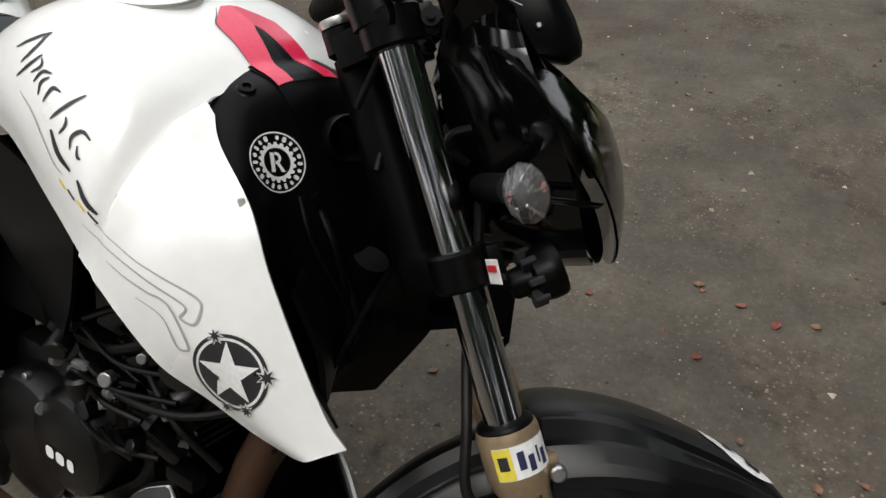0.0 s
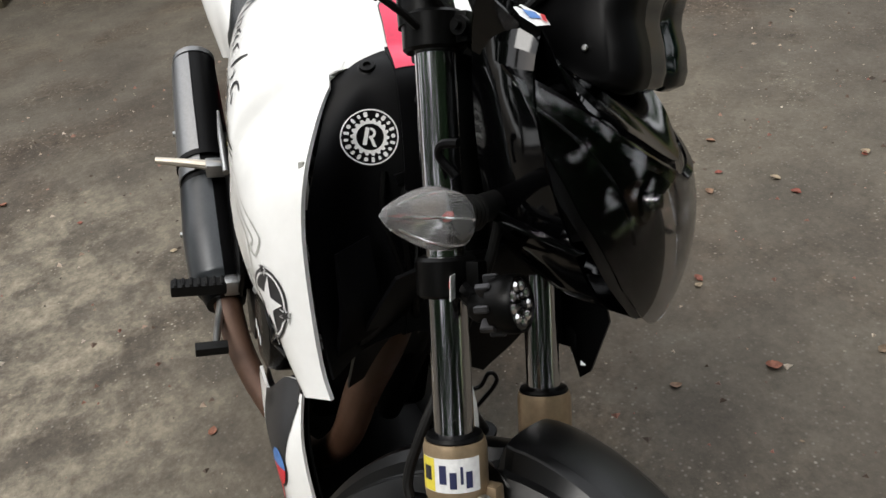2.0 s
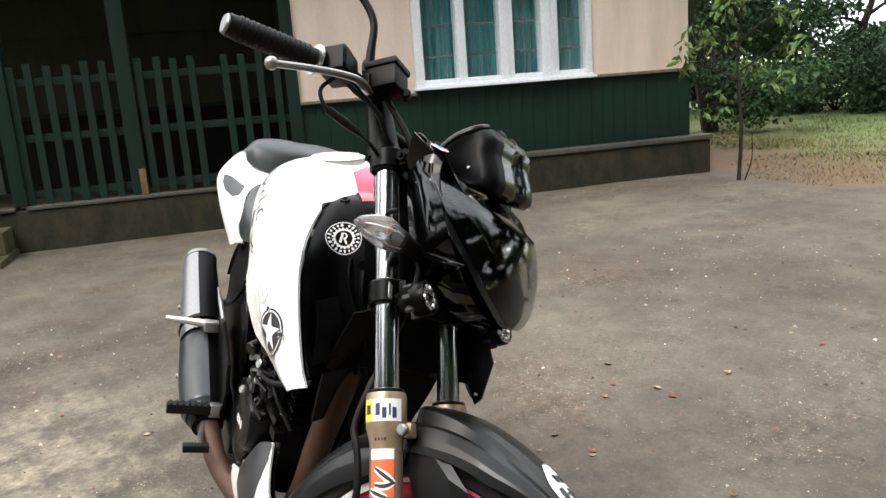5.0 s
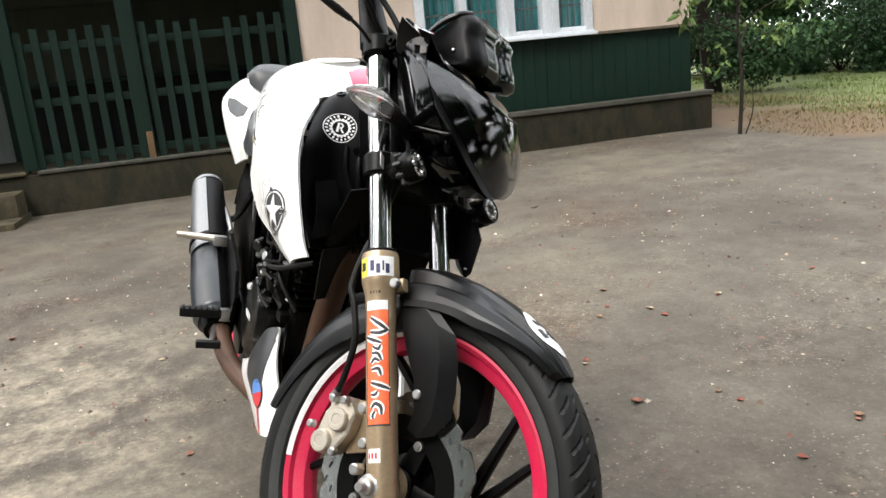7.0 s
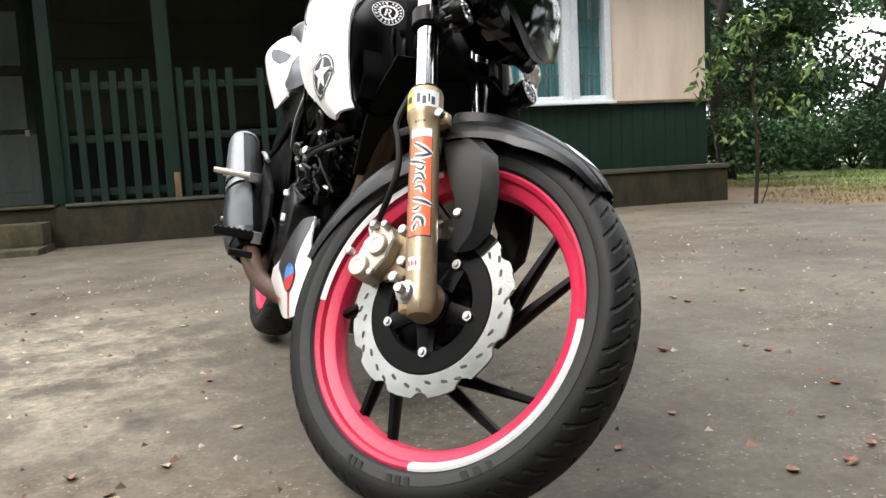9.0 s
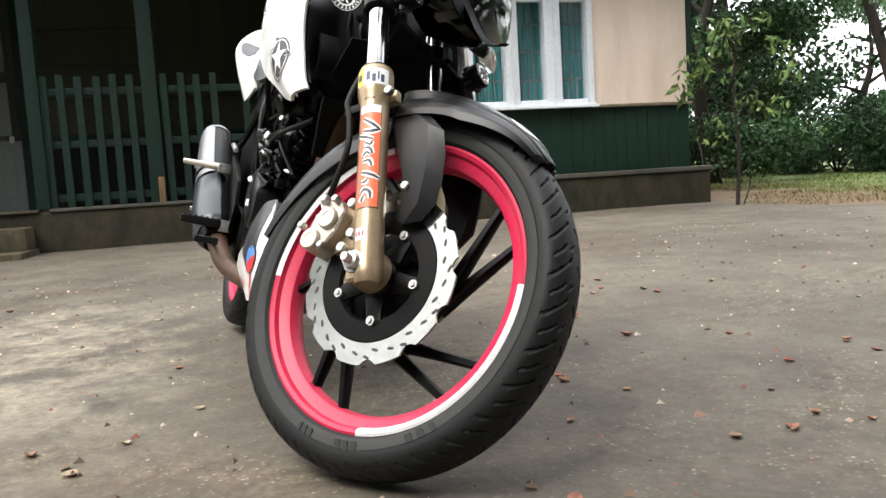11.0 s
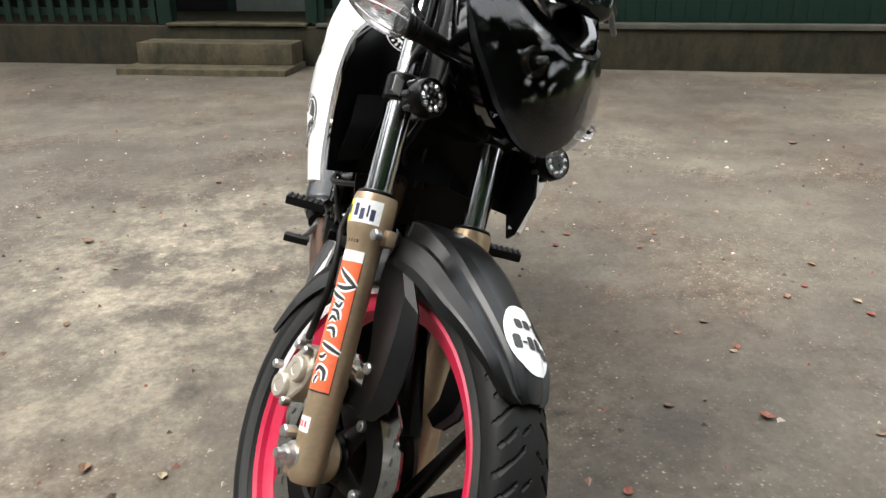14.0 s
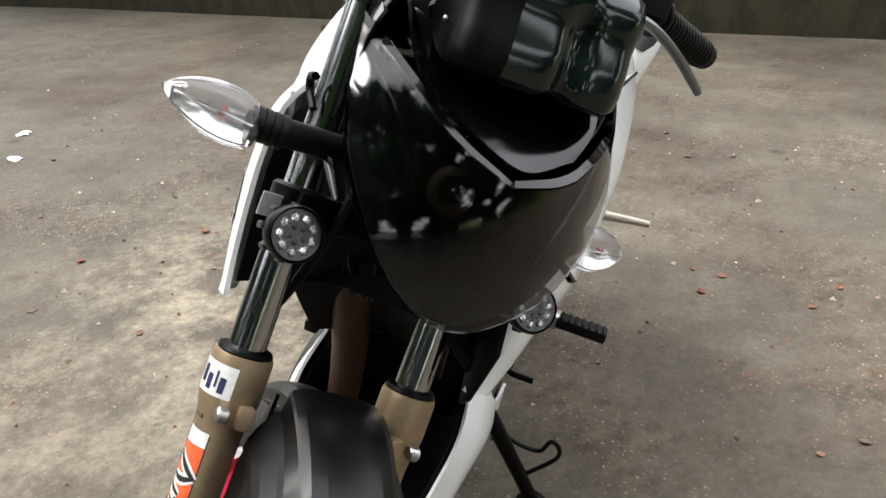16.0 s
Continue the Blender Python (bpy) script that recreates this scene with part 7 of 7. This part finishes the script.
for k in range(16):
    p = Vector((rng_e.uniform(-0.72, -0.48), -rng_e.uniform(0.10, 0.15), rng_e.uniform(0.40, 0.60)))
    part("engine_bolt", disc_solid(0.006 + 0.004 * rng_e.random(), 0.014, Matrix.Translation(p) @ pose(0, 0, 0, rng_e.uniform(60, 110), 0, rng_e.uniform(-40, 40)), 8, 0.001), STEEL if k % 2 else ENGINE, engine)
for k in range(7):
    z = 0.42 + 0.026 * k
    part("engine_bracket", block(0.045, 0.02, 0.018, Matrix.Translation((-0.50 - 0.03 * (k % 3), -0.125, z)) @ pose(0, 0, 0, 0, 30 * k, 15 * (k % 4)), 0.004), ENGINE if k % 3 else BLACKMETAL, engine)
part("engine_hose", tube([(-0.66, -0.13, 0.50), (-0.58, -0.15, 0.505), (-0.48, -0.145, 0.52), (-0.40, -0.10, 0.55)], 0.005, 8, 18), SOFT_RUBBER, engine)
part("engine_hose", tube([(-0.70, -0.12, 0.52), (-0.60, -0.14, 0.55), (-0.50, -0.12, 0.60)], 0.006, 8, 18), SOFT_RUBBER, engine)
part("engine_hose", tube([(-0.46, -0.11, 0.44), (-0.50, -0.14, 0.50), (-0.56, -0.13, 0.54)], 0.004, 8, 18), SOFT_RUBBER, engine)
for k in range(20):
    p = Vector((rng_e.uniform(-0.76, -0.47), -rng_e.uniform(0.095, 0.150), rng_e.uniform(0.37, 0.59)))
    s_ = rng_e.uniform(0.014, 0.04)
    m_ = Matrix.Translation(p) @ pose(0, 0, 0, rng_e.uniform(-40, 40), rng_e.uniform(-60, 60), rng_e.uniform(-30, 30))
    if k % 3 == 0:
        part("engine_lug", disc_solid(s_ * 0.5, s_ * 0.9, m_ @ pose(0, 0, 0, 90, 0, 0), 16, 0.003), ENGINE, engine)
    else:
        part("engine_lug", block(s_, s_ * 0.7, s_ * rng_e.uniform(0.5, 1.4), m_, 0.004, 2), ENGINE, engine)
for k in range(7):
    q0 = Vector((rng_e.uniform(-0.74, -0.62), -0.145, rng_e.uniform(0.42, 0.58)))
    q1 = q0 + Vector((rng_e.uniform(0.06, 0.2), rng_e.uniform(-0.01, 0.03), rng_e.uniform(-0.05, 0.05)))
    part("engine_hose", tube([q0, q0.lerp(q1, 0.5) + Vector((0, -0.012, rng_e.uniform(-0.03, 0.03))), q1], 0.0032 + 0.002 * rng_e.random(), 8, 14), HOSE, engine)
for x_, z_, l_ in ((-0.655, 0.515, 0.022), (-0.70, 0.50, 0.014), (-0.60, 0.50, 0.016)):
    part("cable_end", tube([(x_, -0.152, z_), (x_ + l_, -0.155, z_ + 0.006)], 0.0062, 10), STEEL, engine)
part("tank_underside", block(0.42, 0.20, 0.10, Matrix.Translation((-0.62, 0, 0.70)), 0.03), MATT, bike)
part("air_box", block(0.22, 0.20, 0.22, Matrix.Translation((-0.90, 0, 0.58)), 0.04, 3), MATT, bike)

# belly pan
for sy in (-1, 1):
    N_ = [[(-0.535, 0.118, 0.385), (-0.47, 0.128, 0.32), (-0.40, 0.110, 0.22)], [(-0.565, 0.135, 0.372), (-0.51, 0.150, 0.30), (-0.45, 0.138, 0.19)], [(-0.60, 0.148, 0.328), (-0.57, 0.158, 0.265), (-0.54, 0.138, 0.17)], [(-0.66, 0.150, 0.28), (-0.65, 0.154, 0.23), (-0.64, 0.130, 0.165)], [(-0.75, 0.148, 0.25), (-0.75, 0.145, 0.21), (-0.75, 0.118, 0.165)]]
    N_ = [[(x, y * sy, z) for x, y, z in row] for row in N_]
    pan = part("belly_pan", sheet(net(N_, 20, 12), 0.005), WHITE, bike, "white belly pan with black and red stickers")
    part("pan_liner", sheet(net([[(x - 0.006, y - 0.010 * sy, z - 0.002) for x, y, z in row] for row in N_], 14, 8), 0.002), MATT, pan)
    if sy < 0:
        pan_tree = surface_of(pan)
        way_n = (0.25, -1, 0.1)
        decal("pan_flash", flat([(-0.150, 0.010), (-0.130, 0.060), (-0.060, 0.105), (0.002, 0.095), (0.022, 0.030), (0.034, -0.045), (0.024, -0.080), (-0.010, -0.075), (-0.050, -0.050), (-0.110, -0.030)]), (-0.52, -0.155, 0.305), way_n, (0, 0, 1), 0, pan_tree, INK, pan, "black flash", 0.0012, 0.01)
        decal("round_badge", flat([(0.031 * math.cos(a), 0.031 * math.sin(a)) for a in (2 * math.pi * i / 28 for i in range(28))]), (-0.507, -0.157, 0.258), way_n, (0, 0, 1), 0, pan_tree, INK, pan, "red and blue round badge", 0.0014)
        decal("badge_half", flat([(0.027 * math.cos(a), 0.027 * math.sin(a)) for a in (math.pi * i / 16 for i in range(17))]), (-0.507, -0.157, 0.258), way_n, (0, 0, 1), 25, pan_tree, BLUE, pan, "", 0.0024)
        decal("badge_half", flat([(0.027 * math.cos(a), 0.027 * math.sin(a)) for a in (math.pi + math.pi * i / 16 for i in range(17))]), (-0.507, -0.157, 0.258), way_n, (0, 0, 1), 25, pan_tree, REDINK, pan, "", 0.0024)
        for k in range(6):
            decal("pan_bar", flat(cut_bar(0.013, 0.018, 0.2)), (-0.59 - 0.021 * k, -0.155, 0.195), (0.1, -1, -0.2), (0, 0, 1), 0, pan_tree, REDINK if k % 2 else INK, pan, "", 0.0014)
        decal("pan_stripe", flat(rect(0.012, 0.07)), (-0.50, -0.14, 0.20), (0.5, -1, 0), (0, 0, 1), 12, pan_tree, REDINK, pan, "red stripe", 0.0014)
        for k in range(3):
            decal("pan_bar", flat(cut_bar(0.009, 0.018, 0.2)), (-0.585 - 0.016 * k, -0.157, 0.318 - 0.012 * k), way_n, (0, 0, 1), 40, pan_tree, INK, pan, "", 0.0026)
part("pan_floor", sheet(net([[(-0.40, 0.105, 0.22), (-0.395, 0, 0.21), (-0.40, -0.105, 0.22)], [(-0.52, 0.135, 0.17), (-0.52, 0, 0.16), (-0.52, -0.135, 0.17)], [(-0.74, 0.11, 0.165), (-0.74, 0, 0.16), (-0.74, -0.11, 0.165)]], 10, 10), 0.004), MATT, bike)

# exhaust
part("header_pipe", tube([(-0.40, -0.03, 0.66), (-0.400, -0.044, 0.56), (-0.460, -0.054, 0.42), (-0.505, -0.066, 0.29), (-0.58, -0.10, 0.205), (-0.72, -0.145, 0.20), (-0.84, -0.175, 0.222), (-0.95, -0.19, 0.268)], [0.024, 0.026, 0.025, 0.023, 0.021, 0.021, 0.023, 0.027], 18, 48), PIPE, bike, "heat-stained exhaust header pipe")
sil = part("silencer", tube([(-0.93, -0.19, 0.262), (-0.985, -0.194, 0.288), (-1.06, -0.196, 0.335), (-1.17, -0.197, 0.395), (-1.32, -0.199, 0.478), (-1.462, -0.2, 0.556)], [0.036, 0.052, 0.056, 0.053, 0.049, 0.043], 28, 30), MATT, bike, "black exhaust silencer with grey heat shield")
path = spline([(-0.955, -0.192, 0.272), (-0.985, -0.194, 0.288), (-1.06, -0.196, 0.335), (-1.17, -0.197, 0.395), (-1.32, -0.199, 0.478), (-1.445, -0.2, 0.547)], 40)
for nm, i0, i1, mt, lb, span in (("heat_shield", 24, 40, SHIELD, "grey satin heat shield", 82), ("elbow_shield", 0, 23, SHIELD_DARK, "dark blue-grey elbow shield", 100)):
    rows = []
    for i in range(i0, i1 + 1):
        p = path[i]
        d = (path[min(i + 1, 40)] - path[max(i - 1, 0)]).normalized()
        u = Vector((0, -1, 0))
        v = d.cross(u).normalized()
        r = table(i / 40, [(0, 0.046), (0.15, 0.0565), (0.4, 0.0600), (0.6, 0.0565), (0.8, 0.0525), (1.0, 0.0470)]) + 0.001
        rows.append([p + (u * math.cos(radians(t)) + v * math.sin(radians(t))) * r for t in range(-span, span + 1, 12)])
    part(nm, sheet(rows, 0.0025), mt, sil, lb)
dd = Vector((-0.45, -0.003, 0.25)).normalized().to_track_quat("Z", "Y").to_matrix().to_4x4()
part("silencer_band", lathe([(0.050, -0.006), (0.060, -0.006), (0.060, 0.006), (0.050, 0.006)], Matrix.Translation((-1.205, -0.1975, 0.415)) @ dd, 32, True), MATT, sil)
part("end_cap", lathe([(0, -0.004), (0.018, -0.004), (0.02, 0.004), (0.04, 0.006), (0.045, 0.0), (0.045, -0.012), (0, -0.012)], Matrix.Translation((-1.463, -0.2, 0.557)) @ dd, 32), SHIELD, sil)
for p in ((-1.08, -0.255, 0.33), (-1.30, -0.252, 0.45)):
    part("shield_screw", disc_solid(0.006, 0.006, Matrix.Translation(p) @ pose(0, 0, 0, 90, 0, 0), 10, 0.001), STEEL, sil)

# seat and tail
SEAT = [
    [(-0.885, 0, 0.80), (-0.89, -0.055, 0.795), (-0.90, -0.098, 0.775), (-0.90, -0.115, 0.72)],
    [(-1.0, 0, 0.782), (-1.0, -0.078, 0.777), (-1.0, -0.136, 0.752), (-1.0, -0.152, 0.693)],
    [(-1.08, 0, 0.795), (-1.08, -0.088, 0.790), (-1.085, -0.146, 0.768), (-1.085, -0.160, 0.712)],
    [(-1.135, 0, 0.829), (-1.130, -0.085, 0.826), (-1.150, -0.127, 0.813), (-1.165, -0.150, 0.765)],
]
sp = net(SEAT, 24, 12)
part("rider_seat", sheet([r[::-1] + [Vector((q.x, -q.y, q.z)) for q in r[1:]] for r in sp], 0.02), SEAT_VINYL, bike, "black vinyl rider's seat")
PILLION = [
    [(-1.165, 0, 0.842), (-1.167, -0.062, 0.845), (-1.192, -0.120, 0.857), (-1.220, -0.143, 0.871)],
    [(-1.180, 0, 0.895), (-1.183, -0.062, 0.893), (-1.203, -0.122, 0.895), (-1.228, -0.147, 0.889)],
    [(-1.200, 0, 0.918), (-1.203, -0.062, 0.916), (-1.220, -0.124, 0.914), (-1.240, -0.148, 0.898)],
    [(-1.27, 0, 0.937), (-1.27, -0.062, 0.938), (-1.27, -0.118, 0.928), (-1.275, -0.146, 0.897)],
    [(-1.38, 0, 0.930), (-1.38, -0.06, 0.929), (-1.38, -0.108, 0.916), (-1.38, -0.130, 0.885)],
    [(-1.50, 0, 0.905), (-1.50, -0.045, 0.904), (-1.50, -0.085, 0.892), (-1.50, -0.10, 0.86)],
]
sp = net(PILLION, 24, 12)
part("pillion_seat", sheet([r[::-1] + [Vector((q.x, -q.y, q.z)) for q in r[1:]] for r in sp], 0.02), SEAT_VINYL, bike, "black vinyl pillion seat")
for sy in (-1, 1):
    TAIL = [
        [(-1.150, 0.03, 0.833), (-1.155, 0.095, 0.824), (-1.152, 0.136, 0.793), (-1.10, 0.150, 0.735), (-1.06, 0.148, 0.680)],
        [(-1.185, 0.03, 0.850), (-1.195, 0.112, 0.846), (-1.210, 0.160, 0.815), (-1.165, 0.166, 0.745), (-1.13, 0.151, 0.668)],
        [(-1.25, 0.03, 0.860), (-1.25, 0.136, 0.872), (-1.285, 0.194, 0.822), (-1.245, 0.188, 0.750), (-1.20, 0.156, 0.657)],
        [(-1.35, 0.03, 0.865), (-1.35, 0.128, 0.886), (-1.37, 0.172, 0.838), (-1.36, 0.166, 0.780), (-1.34, 0.13, 0.70)],
        [(-1.50, 0.03, 0.865), (-1.50, 0.105, 0.880), (-1.50, 0.128, 0.852), (-1.50, 0.11, 0.80), (-1.48, 0.08, 0.76)],
        [(-1.66, 0.01, 0.875), (-1.66, 0.045, 0.875), (-1.67, 0.055, 0.862), (-1.66, 0.04, 0.835), (-1.65, 0.03, 0.82)],
    ]
    TAIL = [[(x, y * sy, z) for x, y, z in row] for row in TAIL]
    tail = part("tail_cowl", sheet(net(TAIL, 30, 18), 0.006), WHITE, bike, "white tail cowl with a dark grab recess", auto=40)
    tail_tree = surface_of(tail)
    recess_n = (0.45, 0.85 * sy, 0.35)
    to_flat = facing((-1.215, 0.160 * sy, 0.80), recess_n, (0, 0, 1)).inverted()
    mouth = [(-1.262, 0.179, 0.822), (-1.235, 0.165, 0.822), (-1.205, 0.148, 0.812), (-1.176, 0.134, 0.804), (-1.168, 0.143, 0.780), (-1.19, 0.158, 0.772), (-1.225, 0.178, 0.785), (-1.25, 0.185, 0.805)]
    decal("grab_recess", flat([tuple((to_flat @ Vector((x, y * sy, z))).xy) for x, y, z in mouth]), (-1.215, 0.160 * sy, 0.80), recess_n, (0, 0, 1), 0, tail_tree, SHIELD_DARK, tail, "dark grey grab recess", 0.0016, 0.010)
    side = part("side_panel", sheet(net([[(-0.86, 0.125 * sy, 0.70), (-1.12, 0.13 * sy, 0.70)], [(-0.88, 0.14 * sy, 0.56), (-1.16, 0.135 * sy, 0.56)], [(-0.92, 0.125 * sy, 0.42), (-1.10, 0.12 * sy, 0.40)]], 10, 10), 0.005), MATT, bike, "black side panel")
    part("side_flash", sheet(net([[(-0.885, 0.131 * sy, 0.69), (-0.905, 0.132 * sy, 0.69)], [(-0.90, 0.144 * sy, 0.60), (-0.922, 0.144 * sy, 0.60)], [(-0.935, 0.135 * sy, 0.51), (-0.95, 0.134 * sy, 0.515)]], 8, 4), 0.003), STEEL if sy < 0 else WHITE, side)
    part("knee_panel", sheet(net([[(-0.58, 0.19 * sy, 0.735), (-0.86, 0.150 * sy, 0.775)], [(-0.62, 0.175 * sy, 0.62), (-0.82, 0.145 * sy, 0.65)], [(-0.68, 0.15 * sy, 0.54), (-0.78, 0.13 * sy, 0.57)]], 10, 10), 0.005), PANEL, bike)
part("tail_under", block(0.42, 0.15, 0.06, Matrix.Translation((-1.34, 0, 0.80)) @ pose(0, 0, 0, 0, 14, 0), 0.02), MATT, bike)
part("rear_mudguard", sheet([[polar(REAR, 0.335, a, y) for y in (-0.06, -0.04, 0, 0.04, 0.06)] for a in range(62, 150, 6)], 0.004), MATT, bike)
part("rear_hugger", sheet([[polar(REAR, r_, a, y) for r_, y in ((0.20, -0.068), (0.30, -0.070), (0.325, -0.064), (0.335, -0.03), (0.337, 0.0), (0.335, 0.03), (0.325, 0.064), (0.30, 0.070), (0.20, 0.068))] for a in range(-26, 104, 6)], 0.004), MATT, bike)
part("tail_lamp", block(0.02, 0.09, 0.04, Matrix.Translation((-1.662, 0, 0.850)), 0.008), REDINK, bike)

part("footrest_hanger", prism([(-0.92, 0.30), (-1.02, 0.235), (-1.16, 0.25), (-1.30, 0.42), (-1.31, 0.56), (-1.20, 0.66), (-0.98, 0.62)], 0.012, pose(0, -0.128, 0, 90, 0, 0), 0.004), BLACKMETAL, bike)

part("hanger_blade", tube([(-1.219, -0.171, 0.530), (-1.10, -0.176, 0.520), (-0.995, -0.178, 0.500)], [0.003, 0.0065, 0.006], 10, 10), STEEL, bike, "bare steel silencer hanger")
part("hanger_blade", tube([(-1.15, -0.165, 0.505), (-1.05, -0.155, 0.54), (-0.97, -0.14, 0.60)], [0.009, 0.008, 0.009], 10, 10), BLACKMETAL, bike)
part("heel_plate", prism([(-1.145, 0.455), (-1.085, 0.470), (-1.040, 0.335), (-1.060, 0.300), (-1.100, 0.315), (-1.135, 0.40)], 0.008, pose(0, -0.162, 0, 90, 0, 0), 0.003), SHIELD_DARK, bike, "dark heel plate")
part("pedal_bracket", prism([(-0.99, 0.36), (-0.88, 0.34), (-0.83, 0.29), (-0.86, 0.225), (-0.93, 0.20), (-0.99, 0.25)], 0.012, pose(0, -0.142, 0, 90, 0, 0), 0.004), BLACKMETAL, bike)
for x_, y_, z_, l_, r_ in ((-0.536, -0.108, 0.437, 0.026, 0.0075), (-0.657, -0.106, 0.470, 0.030, 0.006), (-0.60, -0.118, 0.455, 0.014, 0.008), (-0.722, -0.158, 0.425, 0.004, 0.009), (-0.70, -0.130, 0.478, 0.018, 0.006), (-0.56, -0.122, 0.485, 0.016, 0.005)):
    part("bright_fitting", tube([(x_, y_, z_), (x_ + l_ * 0.8, y_ - l_ * 0.3, z_ + l_ * 0.4)], [r_, r_ * 0.85], 10), STEEL, engine)

# foot pegs, pedals and their brackets
for sy in (-1, 1):
    part("peg_bracket", prism([(-0.87, 0.36), (-0.93, 0.27), (-0.96, 0.26), (-0.975, 0.31), (-1.10, 0.42), (-1.16, 0.47), (-1.14, 0.50), (-1.0, 0.46), (-0.90, 0.42)], 0.010, pose(0, 0.165 * sy, 0, 90, 0, 0), 0.003), BLACKMETAL, bike)
    pegm = Matrix.Translation((-0.927, 0.238 * sy, 0.306)) @ pose(0, 0, 0, 0, 0, 2 * sy)
    peg = part("foot_peg", block(0.030, 0.098, 0.022, pegm, 0.006, 2), SOFT_RUBBER, bike, "ribbed rubber foot peg")
    for k in range(7):
        part("peg_rib", block(0.027, 0.006, 0.004, pegm @ Matrix.Translation((0, -0.040 + 0.0135 * k, 0.012)), 0.0015, 1), SOFT_RUBBER, peg)
    part("peg_joint", block(0.03, 0.03, 0.03, Matrix.Translation((-0.93, 0.18 * sy, 0.302)), 0.006), STEEL, peg)
    rp = part("pillion_peg", tube([(-1.118, 0.175 * sy, 0.455), (-1.14, 0.235 * sy, 0.455), (-1.158, 0.295 * sy, 0.455)], [0.011, 0.009, 0.007], 10, 6), ALU, bike, "bare alloy pillion peg")
    part("peg_block", block(0.04, 0.035, 0.026, Matrix.Translation((-1.122, 0.188 * sy, 0.452)), 0.005), STEEL, rp)
brake = part("brake_pedal", tube([(-0.945, -0.195, 0.285), (-0.90, -0.205, 0.262), (-0.84, -0.215, 0.262), (-0.795, -0.22, 0.268)], [0.009, 0.007, 0.006], 10, 12), STEEL, bike, "bare steel rear brake pedal")
part("pedal_pad", block(0.022, 0.055, 0.016, Matrix.Translation((-0.79, -0.228, 0.268)), 0.004), SOFT_RUBBER, brake)
part("gear_lever", tube([(-0.90, 0.12, 0.26), (-0.82, 0.14, 0.25), (-0.78, 0.145, 0.255), (-0.775, 0.19, 0.258)], 0.006, 8, 12), BLACKMETAL, bike)

# side stand on the left, its foot on the ground
inv = BIKE.inverted()
foot = inv @ Vector((-0.685, 0.276, 0.0))
top = inv @ Vector((-0.628, 0.209, 0.241))
stand = part("side_stand", tube([tuple(top + (top - foot) * 0.25), tuple(foot + Vector((0, 0, 0.012)))], [0.014, 0.0135, 0.012], 14, 8), BLACKMETAL, bike, "black steel side stand, folded out")
part("stand_foot", lathe([(0, 0.006), (0.016, 0.006), (0.026, 0.004), (0.028, 0.001), (0.027, -0.003), (0, -0.003)], Matrix.Translation(foot + Vector((0, 0, 0.006))) @ pose(0, 0, 0, LEAN_LEFT, 0, 0), 24), BLACKMETAL, stand)
part("stand_hook", tube([tuple(inv @ Vector(p)) for p in ((-0.660, 0.215, 0.150), (-0.688, 0.227, 0.139), (-0.691, 0.254, 0.123), (-0.695, 0.289, 0.114), (-0.697, 0.308, 0.136), (-0.698, 0.322, 0.125), (-0.698, 0.317, 0.100), (-0.692, 0.264, 0.059))], 0.0042, 8, 36), BLACKMETAL, stand)
